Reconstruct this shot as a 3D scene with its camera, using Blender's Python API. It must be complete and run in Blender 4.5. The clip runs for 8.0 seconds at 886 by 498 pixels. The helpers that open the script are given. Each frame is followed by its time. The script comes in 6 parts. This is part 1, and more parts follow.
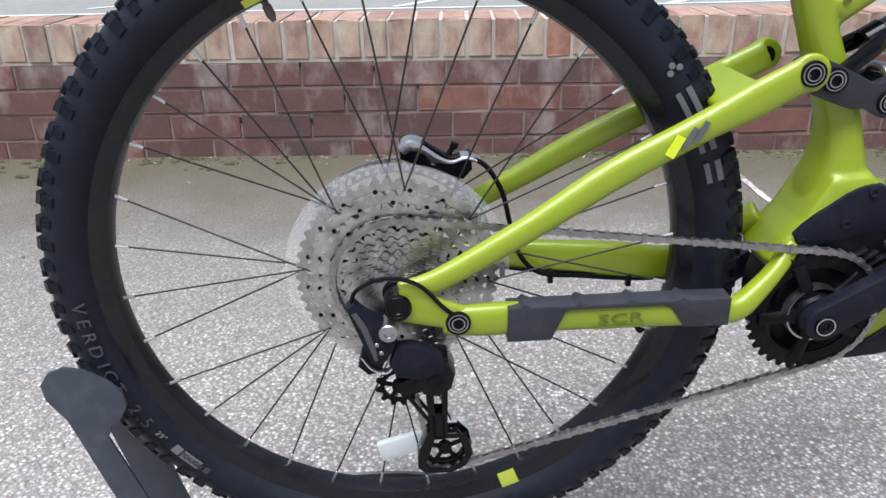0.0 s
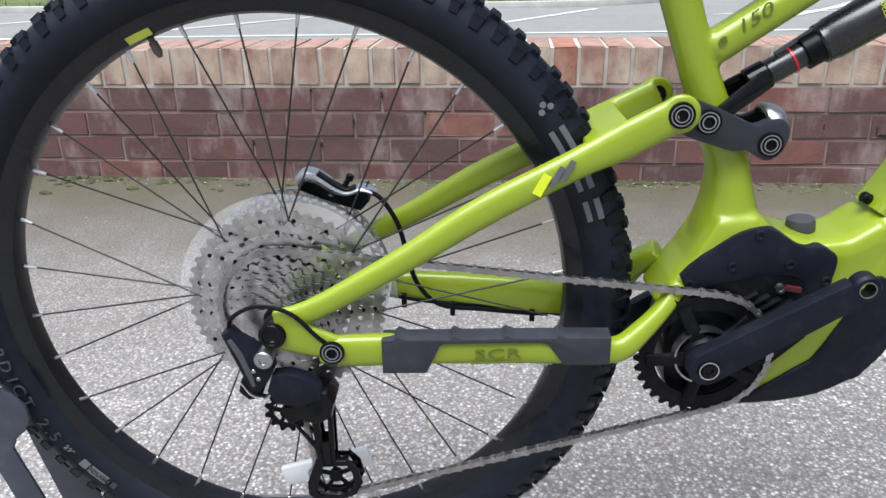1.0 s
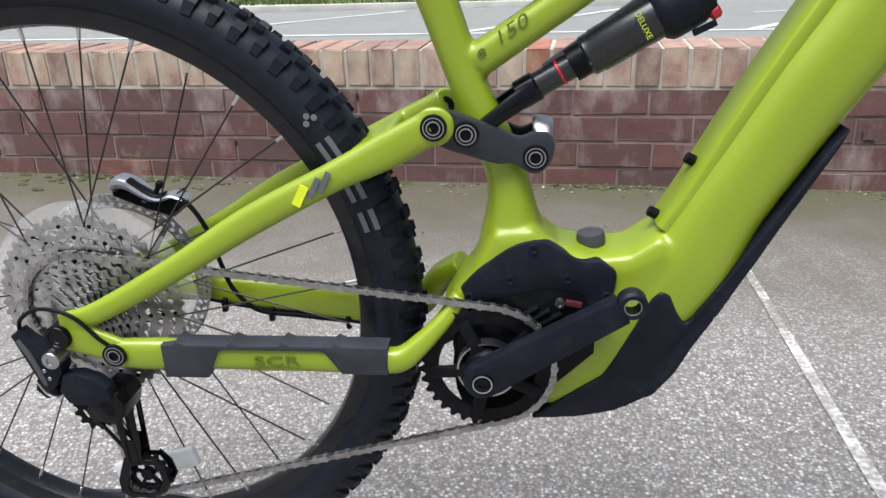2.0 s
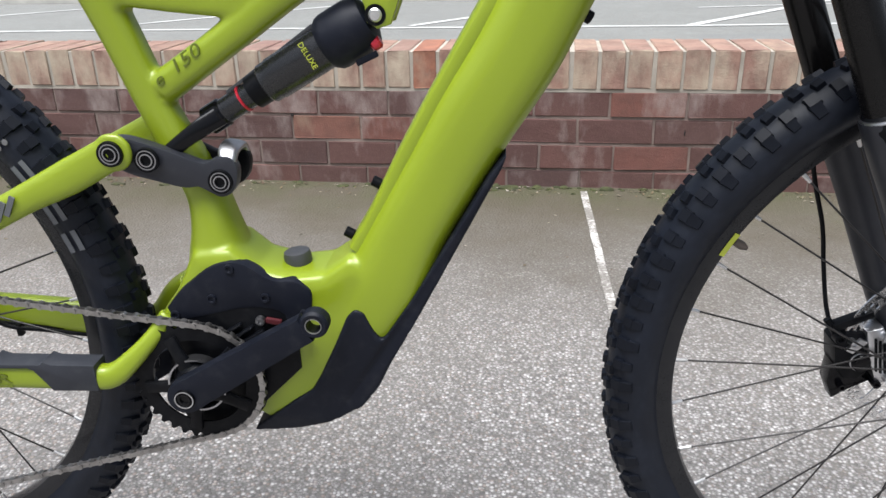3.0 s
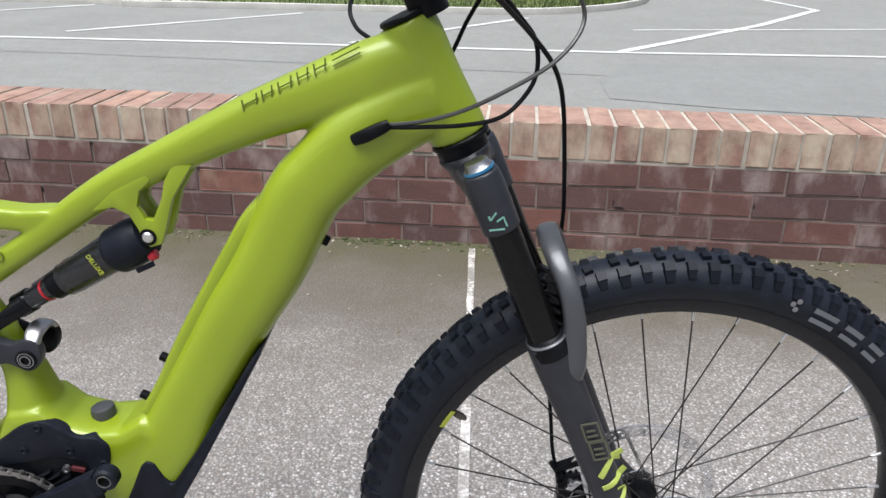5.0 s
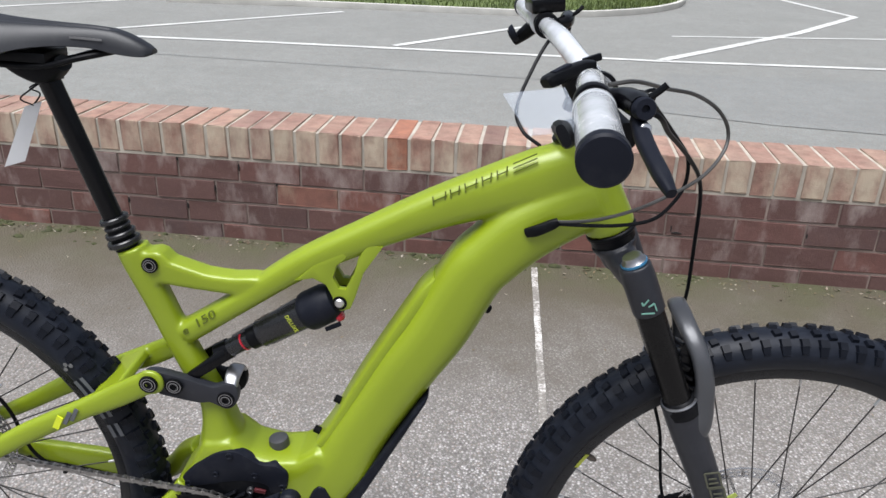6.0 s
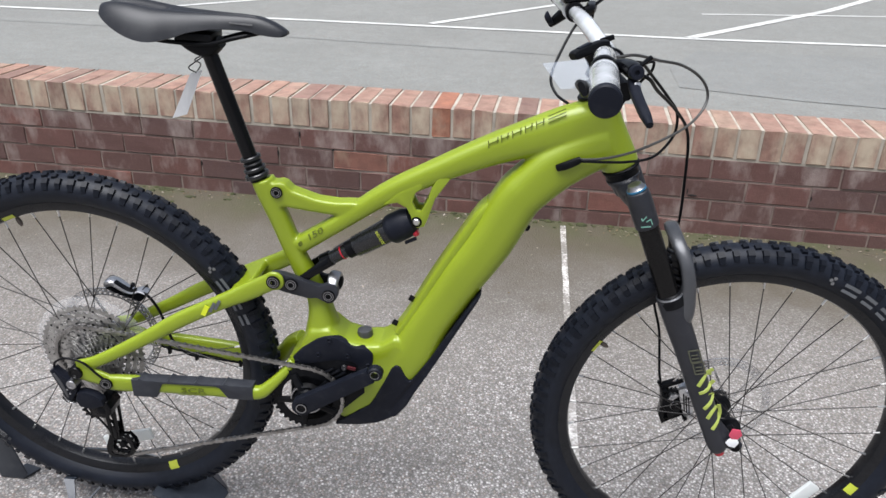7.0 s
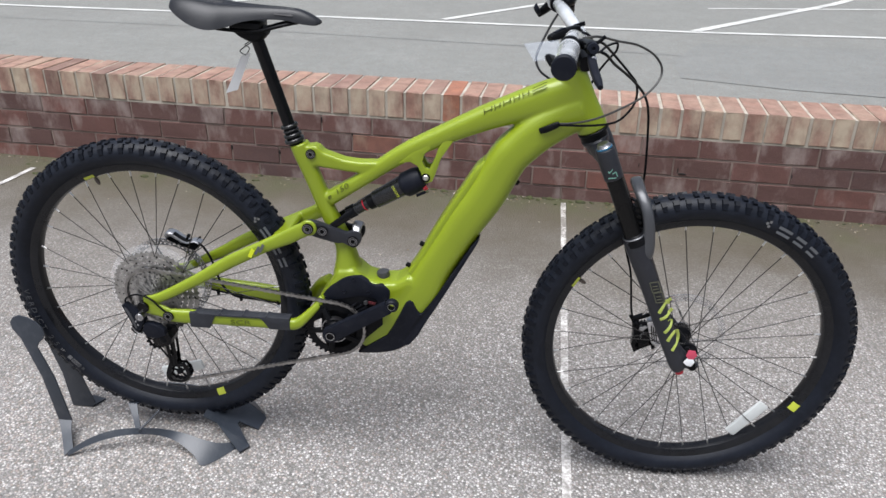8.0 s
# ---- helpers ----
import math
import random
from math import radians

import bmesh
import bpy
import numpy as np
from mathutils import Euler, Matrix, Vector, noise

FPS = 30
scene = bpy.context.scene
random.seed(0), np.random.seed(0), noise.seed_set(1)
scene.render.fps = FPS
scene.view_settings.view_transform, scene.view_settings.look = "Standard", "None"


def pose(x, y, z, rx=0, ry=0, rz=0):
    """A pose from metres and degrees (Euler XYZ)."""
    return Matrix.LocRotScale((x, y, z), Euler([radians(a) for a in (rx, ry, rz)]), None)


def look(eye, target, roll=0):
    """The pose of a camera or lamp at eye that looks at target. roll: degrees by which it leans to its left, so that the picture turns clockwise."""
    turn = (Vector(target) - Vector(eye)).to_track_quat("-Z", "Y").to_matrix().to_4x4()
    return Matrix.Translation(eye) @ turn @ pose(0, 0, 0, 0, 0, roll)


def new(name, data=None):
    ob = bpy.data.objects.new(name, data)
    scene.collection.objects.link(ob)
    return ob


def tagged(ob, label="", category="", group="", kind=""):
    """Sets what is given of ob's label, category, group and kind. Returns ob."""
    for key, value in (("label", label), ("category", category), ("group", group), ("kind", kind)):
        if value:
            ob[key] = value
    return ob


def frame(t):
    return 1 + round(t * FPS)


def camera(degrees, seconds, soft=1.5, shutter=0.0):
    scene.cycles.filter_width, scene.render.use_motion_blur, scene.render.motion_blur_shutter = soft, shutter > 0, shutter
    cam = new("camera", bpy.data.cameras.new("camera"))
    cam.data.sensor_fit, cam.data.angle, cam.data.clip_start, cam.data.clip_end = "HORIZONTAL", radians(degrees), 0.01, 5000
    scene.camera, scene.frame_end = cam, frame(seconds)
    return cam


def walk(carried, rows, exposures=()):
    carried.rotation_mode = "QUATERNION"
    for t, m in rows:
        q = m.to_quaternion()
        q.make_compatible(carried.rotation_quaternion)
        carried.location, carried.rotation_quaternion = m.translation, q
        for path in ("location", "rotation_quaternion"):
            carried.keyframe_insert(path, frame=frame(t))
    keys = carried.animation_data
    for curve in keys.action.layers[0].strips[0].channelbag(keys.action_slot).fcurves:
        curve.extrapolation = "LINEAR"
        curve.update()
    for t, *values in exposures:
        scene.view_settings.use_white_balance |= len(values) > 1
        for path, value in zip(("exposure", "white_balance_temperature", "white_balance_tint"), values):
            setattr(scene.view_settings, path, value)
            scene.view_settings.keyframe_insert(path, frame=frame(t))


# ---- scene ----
cam = camera(60.5, 8.0)
PATH = [
    (0, (0.19, 0.103, 0.743), (0.148, 1.931, -0.067), -1.0),
    (0.5, (0.268, 0.107, 0.746), (0.125, 1.945, -0.028), -1.2),
    (1, (0.367, 0.106, 0.754), (0.176, 1.949, 0.0), -1.1),
    (1.2, (0.423, 0.123, 0.762), (0.189, 1.957, 0.0), -1.4),
    (2.3, (0.725, 0.156, 0.76), (0.379, 1.976, 0.006), -1.8),
    (2.5, (0.781, 0.17, 0.775), (0.465, 1.984, -0.006), -1.6),
    (3, (0.921, 0.173, 0.79), (0.644, 1.995, 0.011), -1.3),
    (3.5, (1.059, 0.18, 0.816), (0.812, 2.003, 0.031), -1.1),
    (4, (1.169, 0.185, 0.842), (0.94, 2.008, 0.051), -1.0),
    (4.2, (1.184, 0.186, 0.87), (0.983, 2.003, 0.059), -0.6),
    (5.3, (1.113, 0.117, 1.105), (0.933, 1.942, 0.307), 1.3),
    (5.5, (1.08, 0.104, 1.14), (0.893, 1.925, 0.336), 1.6),
    (6, (0.992, 0.028, 1.188), (0.773, 1.836, 0.361), 1.8),
    (6.5, (0.996, -0.113, 1.234), (0.738, 1.677, 0.379), 1.7),
    (7, (0.997, -0.306, 1.252), (0.709, 1.467, 0.372), 1.4),
    (7.5, (1.022, -0.472, 1.279), (0.706, 1.294, 0.394), 1.0),
    (8, (1.067, -0.589, 1.288), (0.741, 1.174, 0.401), 0.8),
]
walk(cam, [(t, look(eye, target, roll)) for t, eye, target, roll in PATH], ((0.0, 1.77, 5850, 11), (1.0, 1.80, 5850, 11), (2.5, 1.70, 6100, 10), (3.5, 1.79, 6100, 10), (4.2, 1.76, 6100, 10), (5.5, 1.54, 6100, 11), (6.5, 1.47, 6100, 11), (7.0, 1.53, 6100, 11), (7.5, 1.48, 6100, 11), (8.0, 1.40, 6100, 11)))

# ---- light ----
world = bpy.data.worlds.new("overcast_sky")
scene.world = world
world.use_nodes = True
wn, wl = world.node_tree.nodes, world.node_tree.links
SUN_UP, SUN_TURN = radians(72), radians(205)
sky = wn.new("ShaderNodeTexSky")
sky.sky_type, sky.sun_disc = "NISHITA", False
sky.sun_elevation, sky.sun_rotation = SUN_UP, SUN_TURN
sky.air_density, sky.dust_density, sky.ozone_density = 1.0, 6.0, 1.0
grey = wn.new("ShaderNodeHueSaturation")
grey.inputs["Saturation"].default_value = 0.45
wl.new(sky.outputs["Color"], grey.inputs["Color"])
wl.new(grey.outputs["Color"], wn["Background"].inputs["Color"])
wn["Background"].inputs["Strength"].default_value = 0.05
sun = new("sun", bpy.data.lights.new("sun", "SUN"))
sun.data.energy, sun.data.angle, sun.data.color = 2.0, radians(50), (1.0, 0.98, 0.95)
sun.matrix_world = look((0, 0, 0), (-math.sin(SUN_TURN) * math.cos(SUN_UP), -math.cos(SUN_TURN) * math.cos(SUN_UP), -math.sin(SUN_UP)))


# ---- materials ----
def material(name, color, rough=0.5, metal=0.0, coat=0.0, spec=0.5):
    m = bpy.data.materials.new(name)
    m.use_nodes = True
    b = m.node_tree.nodes["Principled BSDF"]
    b.inputs["Base Color"].default_value = (*color, 1)
    b.inputs["Roughness"].default_value = rough
    b.inputs["Metallic"].default_value = metal
    b.inputs["Coat Weight"].default_value = coat
    b.inputs["Specular IOR Level"].default_value = spec
    return m


def nodes_of(m):
    t = m.node_tree
    return t.nodes, t.links, t.nodes["Principled BSDF"]


def noise_node(n, l, vec, scale, detail=4, rough=0.6):
    x = n.new("ShaderNodeTexNoise")
    x.inputs["Scale"].default_value, x.inputs["Detail"].default_value, x.inputs["Roughness"].default_value = scale, detail, rough
    if vec:
        l.new(vec, x.inputs["Vector"])
    return x.outputs["Fac"]


def ramp(n, l, fac, stops):
    x = n.new("ShaderNodeValToRGB")
    e = x.color_ramp.elements
    while len(e) < len(stops):
        e.new(0.5)
    for el, (p, c) in zip(e, stops):
        el.position = p
        el.color = (*c, 1) if len(c) == 3 else c
    l.new(fac, x.inputs["Fac"])
    return x.outputs["Color"]


def grey_ramp(n, l, fac, a, b, lo=0.0, hi=1.0):
    x = n.new("ShaderNodeMapRange")
    x.inputs["From Min"].default_value, x.inputs["From Max"].default_value = a, b
    x.inputs["To Min"].default_value, x.inputs["To Max"].default_value = lo, hi
    l.new(fac, x.inputs["Value"])
    return x.outputs["Result"]


def mix(n, l, fac, a, b, kind="MIX"):
    x = n.new("ShaderNodeMix")
    x.data_type, x.blend_type = "RGBA", kind
    for sock, v in ((x.inputs["Factor"], fac), (x.inputs["A"], a), (x.inputs["B"], b)):
        if isinstance(v, (int, float)):
            sock.default_value = v
        elif isinstance(v, tuple):
            sock.default_value = (*v, 1)
        else:
            l.new(v, sock)
    return x.outputs["Result"]


def math_node(n, l, op, a, b=None):
    x = n.new("ShaderNodeMath")
    x.operation = op
    for sock, v in zip(x.inputs, (a, b)):
        if v is None:
            continue
        if isinstance(v, (int, float)):
            sock.default_value = v
        else:
            l.new(v, sock)
    return x.outputs["Value"]


def bump(n, l, b, height, strength, distance):
    x = n.new("ShaderNodeBump")
    x.inputs["Strength"].default_value, x.inputs["Distance"].default_value = strength, distance
    l.new(height, x.inputs["Height"])
    l.new(x.outputs["Normal"], b.inputs["Normal"])


def coords(n, kind="Object"):
    return n.new("ShaderNodeTexCoord").outputs[kind]


def varied(name, color, rough, metal=0.0, coat=0.0, amount=0.25, scale=14.0, grain=900.0, relief=0.0, dust=(0.30, 0.29, 0.27), dusty=0.0, spec=0.5):
    """A surface with uneven tone, fine grain and a little dust."""
    m = material(name, color, rough, metal, coat, spec)
    n, l, b = nodes_of(m)
    c = coords(n)
    wide = noise_node(n, l, c, scale, 5)
    fine = noise_node(n, l, c, grain, 2)
    lo = tuple(v * (1 - amount) for v in color)
    hi = tuple(min(1, v * (1 + amount)) for v in color)
    col = mix(n, l, grey_ramp(n, l, wide, 0.3, 0.7), lo, hi)
    if dusty:
        col = mix(n, l, grey_ramp(n, l, noise_node(n, l, c, scale * 4, 6, 0.7), 0.5, 0.8, 0, dusty), col, dust)
    l.new(col, b.inputs["Base Color"])
    l.new(math_node(n, l, "ADD", grey_ramp(n, l, wide, 0.3, 0.7, -0.06, 0.06), grey_ramp(n, l, fine, 0.3, 0.7, rough - 0.04, rough + 0.04)), b.inputs["Roughness"])
    if relief:
        bump(n, l, b, fine, 0.3, relief)
    return m


def tarmac(name, dark, light, chip=(0.42, 0.40, 0.37), size=190.0, moss=True, grit=1.0):
    m = material(name, dark, 0.85)
    n, l, b = nodes_of(m)
    c = coords(n)
    v = n.new("ShaderNodeTexVoronoi")
    v.inputs["Scale"].default_value = size
    l.new(c, v.inputs["Vector"])
    sep = n.new("ShaderNodeSeparateColor")
    l.new(v.outputs["Color"], sep.inputs["Color"])
    broad = noise_node(n, l, c, 1.3, 7, 0.65)
    mid = noise_node(n, l, c, 9.0, 5, 0.65)
    base = mix(n, l, grey_ramp(n, l, broad, 0.35, 0.65), dark, light)
    base = mix(n, l, grey_ramp(n, l, mid, 0.35, 0.7, 0, 0.45), base, tuple(x * 0.66 for x in dark))
    if moss:
        # old oil and tyre stains, and scuffed paler ground between them
        stain = noise_node(n, l, c, 3.4, 6, 0.72)
        base = mix(n, l, grey_ramp(n, l, stain, 0.53, 0.70, 0, 0.5), base, tuple(x * 0.55 for x in dark))
    # single chips of paler and darker stone
    pale = math_node(n, l, "MULTIPLY", grey_ramp(n, l, sep.outputs["Red"], 0.55, 1.0), grey_ramp(n, l, noise_node(n, l, c, 16.0, 5, 0.7), 0.32, 0.62, 0.45, 1.15))
    v2 = n.new("ShaderNodeTexVoronoi")
    v2.inputs["Scale"].default_value = size * 2.3
    l.new(c, v2.inputs["Vector"])
    sep2 = n.new("ShaderNodeSeparateColor")
    l.new(v2.outputs["Color"], sep2.inputs["Color"])
    base = mix(n, l, grey_ramp(n, l, sep2.outputs["Red"], 0.4, 1.0, 0, 0.45 * grit), base, chip)
    base = mix(n, l, grey_ramp(n, l, sep2.outputs["Green"], 0.5, 1.0, 0, 0.55 * grit), base, tuple(x * 0.3 for x in dark))
    base = mix(n, l, math_node(n, l, "MULTIPLY", pale, 0.85 * grit), base, chip)
    base = mix(n, l, grey_ramp(n, l, sep.outputs["Green"], 0.72, 1.0, 0, 0.7 * grit), base, tuple(x * 0.28 for x in dark))
    base = mix(n, l, grey_ramp(n, l, sep.outputs["Blue"], 0.62, 1.0, 0, 0.6), base, (dark[0] * 1.05, dark[1] * 0.82, dark[2] * 0.68))
    edge = grey_ramp(n, l, v.outputs["Distance"], 0.25, 0.62, 0, 0.6 * grit)
    base = mix(n, l, edge, base, tuple(x * 0.4 for x in dark))
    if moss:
        # wide slanting blend: darker and browner towards the wall
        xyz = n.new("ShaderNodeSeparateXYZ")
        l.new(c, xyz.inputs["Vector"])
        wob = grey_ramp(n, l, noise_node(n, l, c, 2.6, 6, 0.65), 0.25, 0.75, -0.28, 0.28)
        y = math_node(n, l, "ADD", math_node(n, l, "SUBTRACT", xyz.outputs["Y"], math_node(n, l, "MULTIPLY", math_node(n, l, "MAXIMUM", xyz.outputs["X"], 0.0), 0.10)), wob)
        darkened = grey_ramp(n, l, y, 0.85, 1.95, 0, 0.82)
        base = mix(n, l, darkened, base, (0.098, 0.087, 0.074))
        # the damp, mossy strip along the wall's foot
        darkened = grey_ramp(n, l, math_node(n, l, "ADD", xyz.outputs["Y"], wob), 1.75, 2.40, 0, 0.88)
        base = mix(n, l, darkened, base, (0.058, 0.047, 0.028))
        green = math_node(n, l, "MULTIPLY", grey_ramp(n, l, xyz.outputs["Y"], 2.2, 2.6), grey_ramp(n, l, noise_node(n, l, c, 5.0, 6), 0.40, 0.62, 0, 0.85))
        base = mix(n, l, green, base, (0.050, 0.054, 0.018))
    l.new(base, b.inputs["Base Color"])
    h = math_node(n, l, "ADD", math_node(n, l, "MULTIPLY", v.outputs["Distance"], -1.0), math_node(n, l, "MULTIPLY", mid, 0.6))
    bump(n, l, b, h, 0.7 * grit, 0.003)
    return m


def brick_mat(name, stops, bloom=0.0, bloom_color=(0.46, 0.36, 0.25), lime_run=0.0):
    m = material(name, (0.3, 0.15, 0.1), 0.88)
    n, l, b = nodes_of(m)
    c = coords(n)
    rnd = n.new("ShaderNodeObjectInfo").outputs["Random"]
    geo = n.new("ShaderNodeNewGeometry")
    pick = math_node(n, l, "FRACT", math_node(n, l, "ADD", rnd, geo.outputs["Random Per Island"]))
    base = ramp(n, l, pick, stops)
    place = geo.outputs["Position"]
    blotch = noise_node(n, l, place, 16.0, 5, 0.65)
    base = mix(n, l, grey_ramp(n, l, blotch, 0.38, 0.70, 0, 0.62), base, (0.080, 0.040, 0.033))
    base = mix(n, l, grey_ramp(n, l, noise_node(n, l, place, 150.0, 3), 0.5, 0.75, 0, 0.14), base, (0.22, 0.15, 0.11))
    # pale lime that has run down the upright faces
    xyz = n.new("ShaderNodeSeparateXYZ")
    l.new(geo.outputs["True Normal"], xyz.inputs["Vector"])
    upright = grey_ramp(n, l, xyz.outputs["Z"], 0.5, 0.8, 1, 0.2 if bloom > 0.3 else 0.0)
    mp = n.new("ShaderNodeMapping")
    mp.inputs["Scale"].default_value = (7.0, 7.0, 3.4)
    l.new(place, mp.inputs["Vector"])
    up = n.new("ShaderNodeSeparateXYZ")
    l.new(place, up.inputs["Vector"])
    run = math_node(n, l, "ADD", noise_node(n, l, mp.outputs["Vector"], 1.6, 5, 0.6), grey_ramp(n, l, up.outputs["Z"], 0.20, 0.315, 0.0, lime_run))
    streak = grey_ramp(n, l, run, 0.56 - 0.28 * bloom, 0.78 - 0.2 * bloom, 0, 0.35 + 0.45 * bloom)
    base = mix(n, l, math_node(n, l, "MULTIPLY", streak, upright), base, bloom_color)
    l.new(base, b.inputs["Base Color"])
    bump(n, l, b, math_node(n, l, "ADD", noise_node(n, l, place, 220.0, 4), math_node(n, l, "MULTIPLY", blotch, 2.0)), 0.55, 0.003)
    return m


LIME = varied("lime_paint", (0.1903, 0.2501, 0.0043), 0.42, 0.05, 0.25, 0.05, 5, 1600, 0.00002)
BLACK = varied("satin_black", (0.0032, 0.0035, 0.0045), 0.38, 0.0, 0.0, 0.2, 18, 900, 0.00003, dusty=0.02, spec=0.10)
GUARD = varied("charcoal_plastic", (0.0064, 0.0076, 0.0123), 0.46, 0.0, 0.0, 0.12, 12, 1300, 0.00006, dusty=0.03, spec=0.12)
CSGUARD = varied("grey_rubber_guard", (0.026, 0.028, 0.034), 0.5, 0.0, 0.0, 0.15, 14, 1300, 0.00006, dusty=0.05, spec=0.2)
STANCHION = varied("smoked_black", (0.0037, 0.0035, 0.0036), 0.24, 0.0, 0.0, 0.2, 10, 900, spec=0.2)
GLOSS = varied("gloss_black", (0.0022, 0.0023, 0.003), 0.20, 0.0, 0.0, 0.2, 10, 900, spec=0.2)
RUBBER = varied("tyre_rubber", (0.0060, 0.0078, 0.0130), 0.46, 0.0, 0.0, 0.25, 22, 1100, 0.00008, dusty=0.30, dust=(0.023, 0.028, 0.038), spec=0.20)
# the knobs are darker than the casing
KNOB = varied("dark_tread_rubber", (0.0040, 0.0051, 0.0084), 0.42, 0.0, 0.0, 0.25, 22, 1100, 0.00008, dusty=0.12, dust=(0.0209, 0.0235, 0.0296), spec=0.15)
RIMBLACK = varied("rim_black", (0.0055, 0.006, 0.0078), 0.30, 0.0, 0.0, 0.2, 9, 900, dusty=0.02, spec=0.3)
SPROCKET = varied("worn_sprocket_steel", (0.39, 0.385, 0.375), 0.34, 1.0, 0.0, 0.35, 60, 900)
STEEL = varied("bright_steel", (0.60, 0.595, 0.585), 0.36, 1.0, 0.0, 0.12, 40, 900)
CHAIN = varied("chain_steel", (0.30, 0.29, 0.28), 0.42, 1.0, 0.0, 0.3, 60, 900)
SPOKE = varied("dark_spoke_steel", (0.020, 0.018, 0.017), 0.40, 0.3, 0.0, 0.2, 30, 600)
ALLOY = varied("brushed_alloy", (0.60, 0.60, 0.61), 0.33, 1.0, 0.0, 0.15, 35, 900)
GREYALLOY = varied("dull_alloy", (0.34, 0.34, 0.35), 0.35, 1.0, 0.0, 0.2, 35, 900)
GREYPAINT = varied("grey_painted_steel", (0.022, 0.027, 0.036), 0.36, 0.0, 0.0, 0.15, 9, 900, 0.00004, dusty=0.08, spec=0.5)
WHITE = varied("white_plastic", (0.52, 0.54, 0.53), 0.35, 0.0, 0.2, 0.06, 20, 900)
PAPER = varied("paper_tag", (0.74, 0.75, 0.76), 0.6, 0.0, 0.0, 0.05, 20, 900)
YELLOW = varied("yellow_decal", (0.40, 0.45, 0.035), 0.45, 0.0, 0.1, 0.05, 20, 900)
NEON = varied("neon_decal", (0.55, 0.62, 0.01), 0.4, 0.0, 0.1, 0.05, 20, 900)
RED = varied("red_anodised", (0.42, 0.015, 0.03), 0.32, 0.4, 0.2, 0.1, 30, 900)
BLUE = varied("blue_cap", (0.03, 0.16, 0.30), 0.3, 0.3, 0.2, 0.1, 30, 900)
INK = varied("dark_ink", (0.085, 0.110, 0.005), 0.5, 0.0, 0.0, 0.1, 20, 900)
TYREINK = varied("grey_tyre_print", (0.11, 0.11, 0.112), 0.6, 0.0, 0.0, 0.15, 40, 900)
TYREPALE = varied("pale_tyre_print", (0.085, 0.090, 0.098), 0.55, 0.0, 0.0, 0.15, 40, 900)
MOULD = varied("moulded_rubber", (0.030, 0.032, 0.037), 0.6, 0.0, 0.0, 0.15, 40, 900)
GREYDECAL = varied("grey_decal", (0.075, 0.08, 0.085), 0.45, 0.0, 0.0, 0.1, 30, 900)
FORK = varied("matt_charcoal_fork", (0.0150, 0.0162, 0.0210), 0.40, 0.0, 0.0, 0.12, 10, 1300, 0.00005, dusty=0.03, spec=0.36)
SHOCK = varied("satin_black_shock", (0.0075, 0.0078, 0.0088), 0.26, 0.0, 0.0, 0.15, 14, 900, spec=0.5)
# the fork's charcoal made lighter, with skylight put into the colour
LITFORK = varied("sky_lit_fork_grey", (0.048, 0.050, 0.055), 0.34, 0.3, 0.2, 0.12, 10, 1300)
FORKGREY = varied("satin_grey_seal", (0.055, 0.057, 0.062), 0.35, 0.3, 0.2, 0.12, 10, 1300)
SADDLE = varied("saddle_cover", (0.0075, 0.0084, 0.0112), 0.42, 0.0, 0.0, 0.12, 10, 1500, 0.00006, dusty=0.03, spec=0.35)
WRAP = varied("pale_plastic_wrap", (0.4449, 0.4593, 0.4736), 0.20, 0.1, 0.6, 0.22, 26, 500, 0.0003)
WRAPCABLE = varied("grey_cable", (0.035, 0.034, 0.032), 0.4, 0.1, 0.1, 0.2, 22, 500)
MINT = varied("mint_print", (0.14, 0.30, 0.24), 0.5, 0, 0, 0.1, 30, 900)
KHAKI = varied("khaki_print", (0.065, 0.066, 0.042), 0.5, 0, 0, 0.1, 30, 900)
LIMEDECAL = varied("lime_decal", (0.27, 0.32, 0.06), 0.45, 0, 0, 0.08, 30, 900)
REDLABEL = varied("red_label", (0.48, 0.055, 0.10), 0.45, 0, 0, 0.1, 30, 900)
ROTOR = varied("ground_steel", (0.66, 0.655, 0.65), 0.24, 0.95, 0, 0.12, 40, 900)
REDINK = varied("dull_red_print", (0.055, 0.005, 0.008), 0.5, 0, 0, 0.1, 30, 900)
VALVE = varied("valve_brown", (0.075, 0.060, 0.050), 0.45, 0.2, 0, 0.1, 30, 900)
PLUG = varied("grey_rubber", (0.035, 0.036, 0.039), 0.5, 0.0, 0.0, 0.12, 30, 900)
FILM = material("clear_film", (0.50, 0.55, 0.62), 0.12)
FILM.node_tree.nodes["Principled BSDF"].inputs["Alpha"].default_value = 0.18
CLEAR = material("clear_plastic", (0.72, 0.73, 0.75), 0.16)
CLEAR.node_tree.nodes["Principled BSDF"].inputs["Alpha"].default_value = 0.09
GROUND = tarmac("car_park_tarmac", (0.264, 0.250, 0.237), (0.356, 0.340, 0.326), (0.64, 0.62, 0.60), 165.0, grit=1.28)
ROAD = tarmac("road_tarmac", (0.1720, 0.1765, 0.1660), (0.2125, 0.2180, 0.2055), (0.2550, 0.2590, 0.2440), 120.0, False, 0.4)
ROADDARK = tarmac("patched_tarmac", (0.1660, 0.1720, 0.1660), (0.2010, 0.2090, 0.2000), (0.2420, 0.2490, 0.2400), 140.0, False, 0.4)
CAPBRICK = brick_mat("cap_brick", [(0.0, (0.2820, 0.1720, 0.1300)), (0.35, (0.2450, 0.1430, 0.1100)), (0.6, (0.3050, 0.1780, 0.1300)), (0.85, (0.2050, 0.1160, 0.0940)), (1.0, (0.3310, 0.2250, 0.1620))], 0.62, (0.4780, 0.4209, 0.3116))
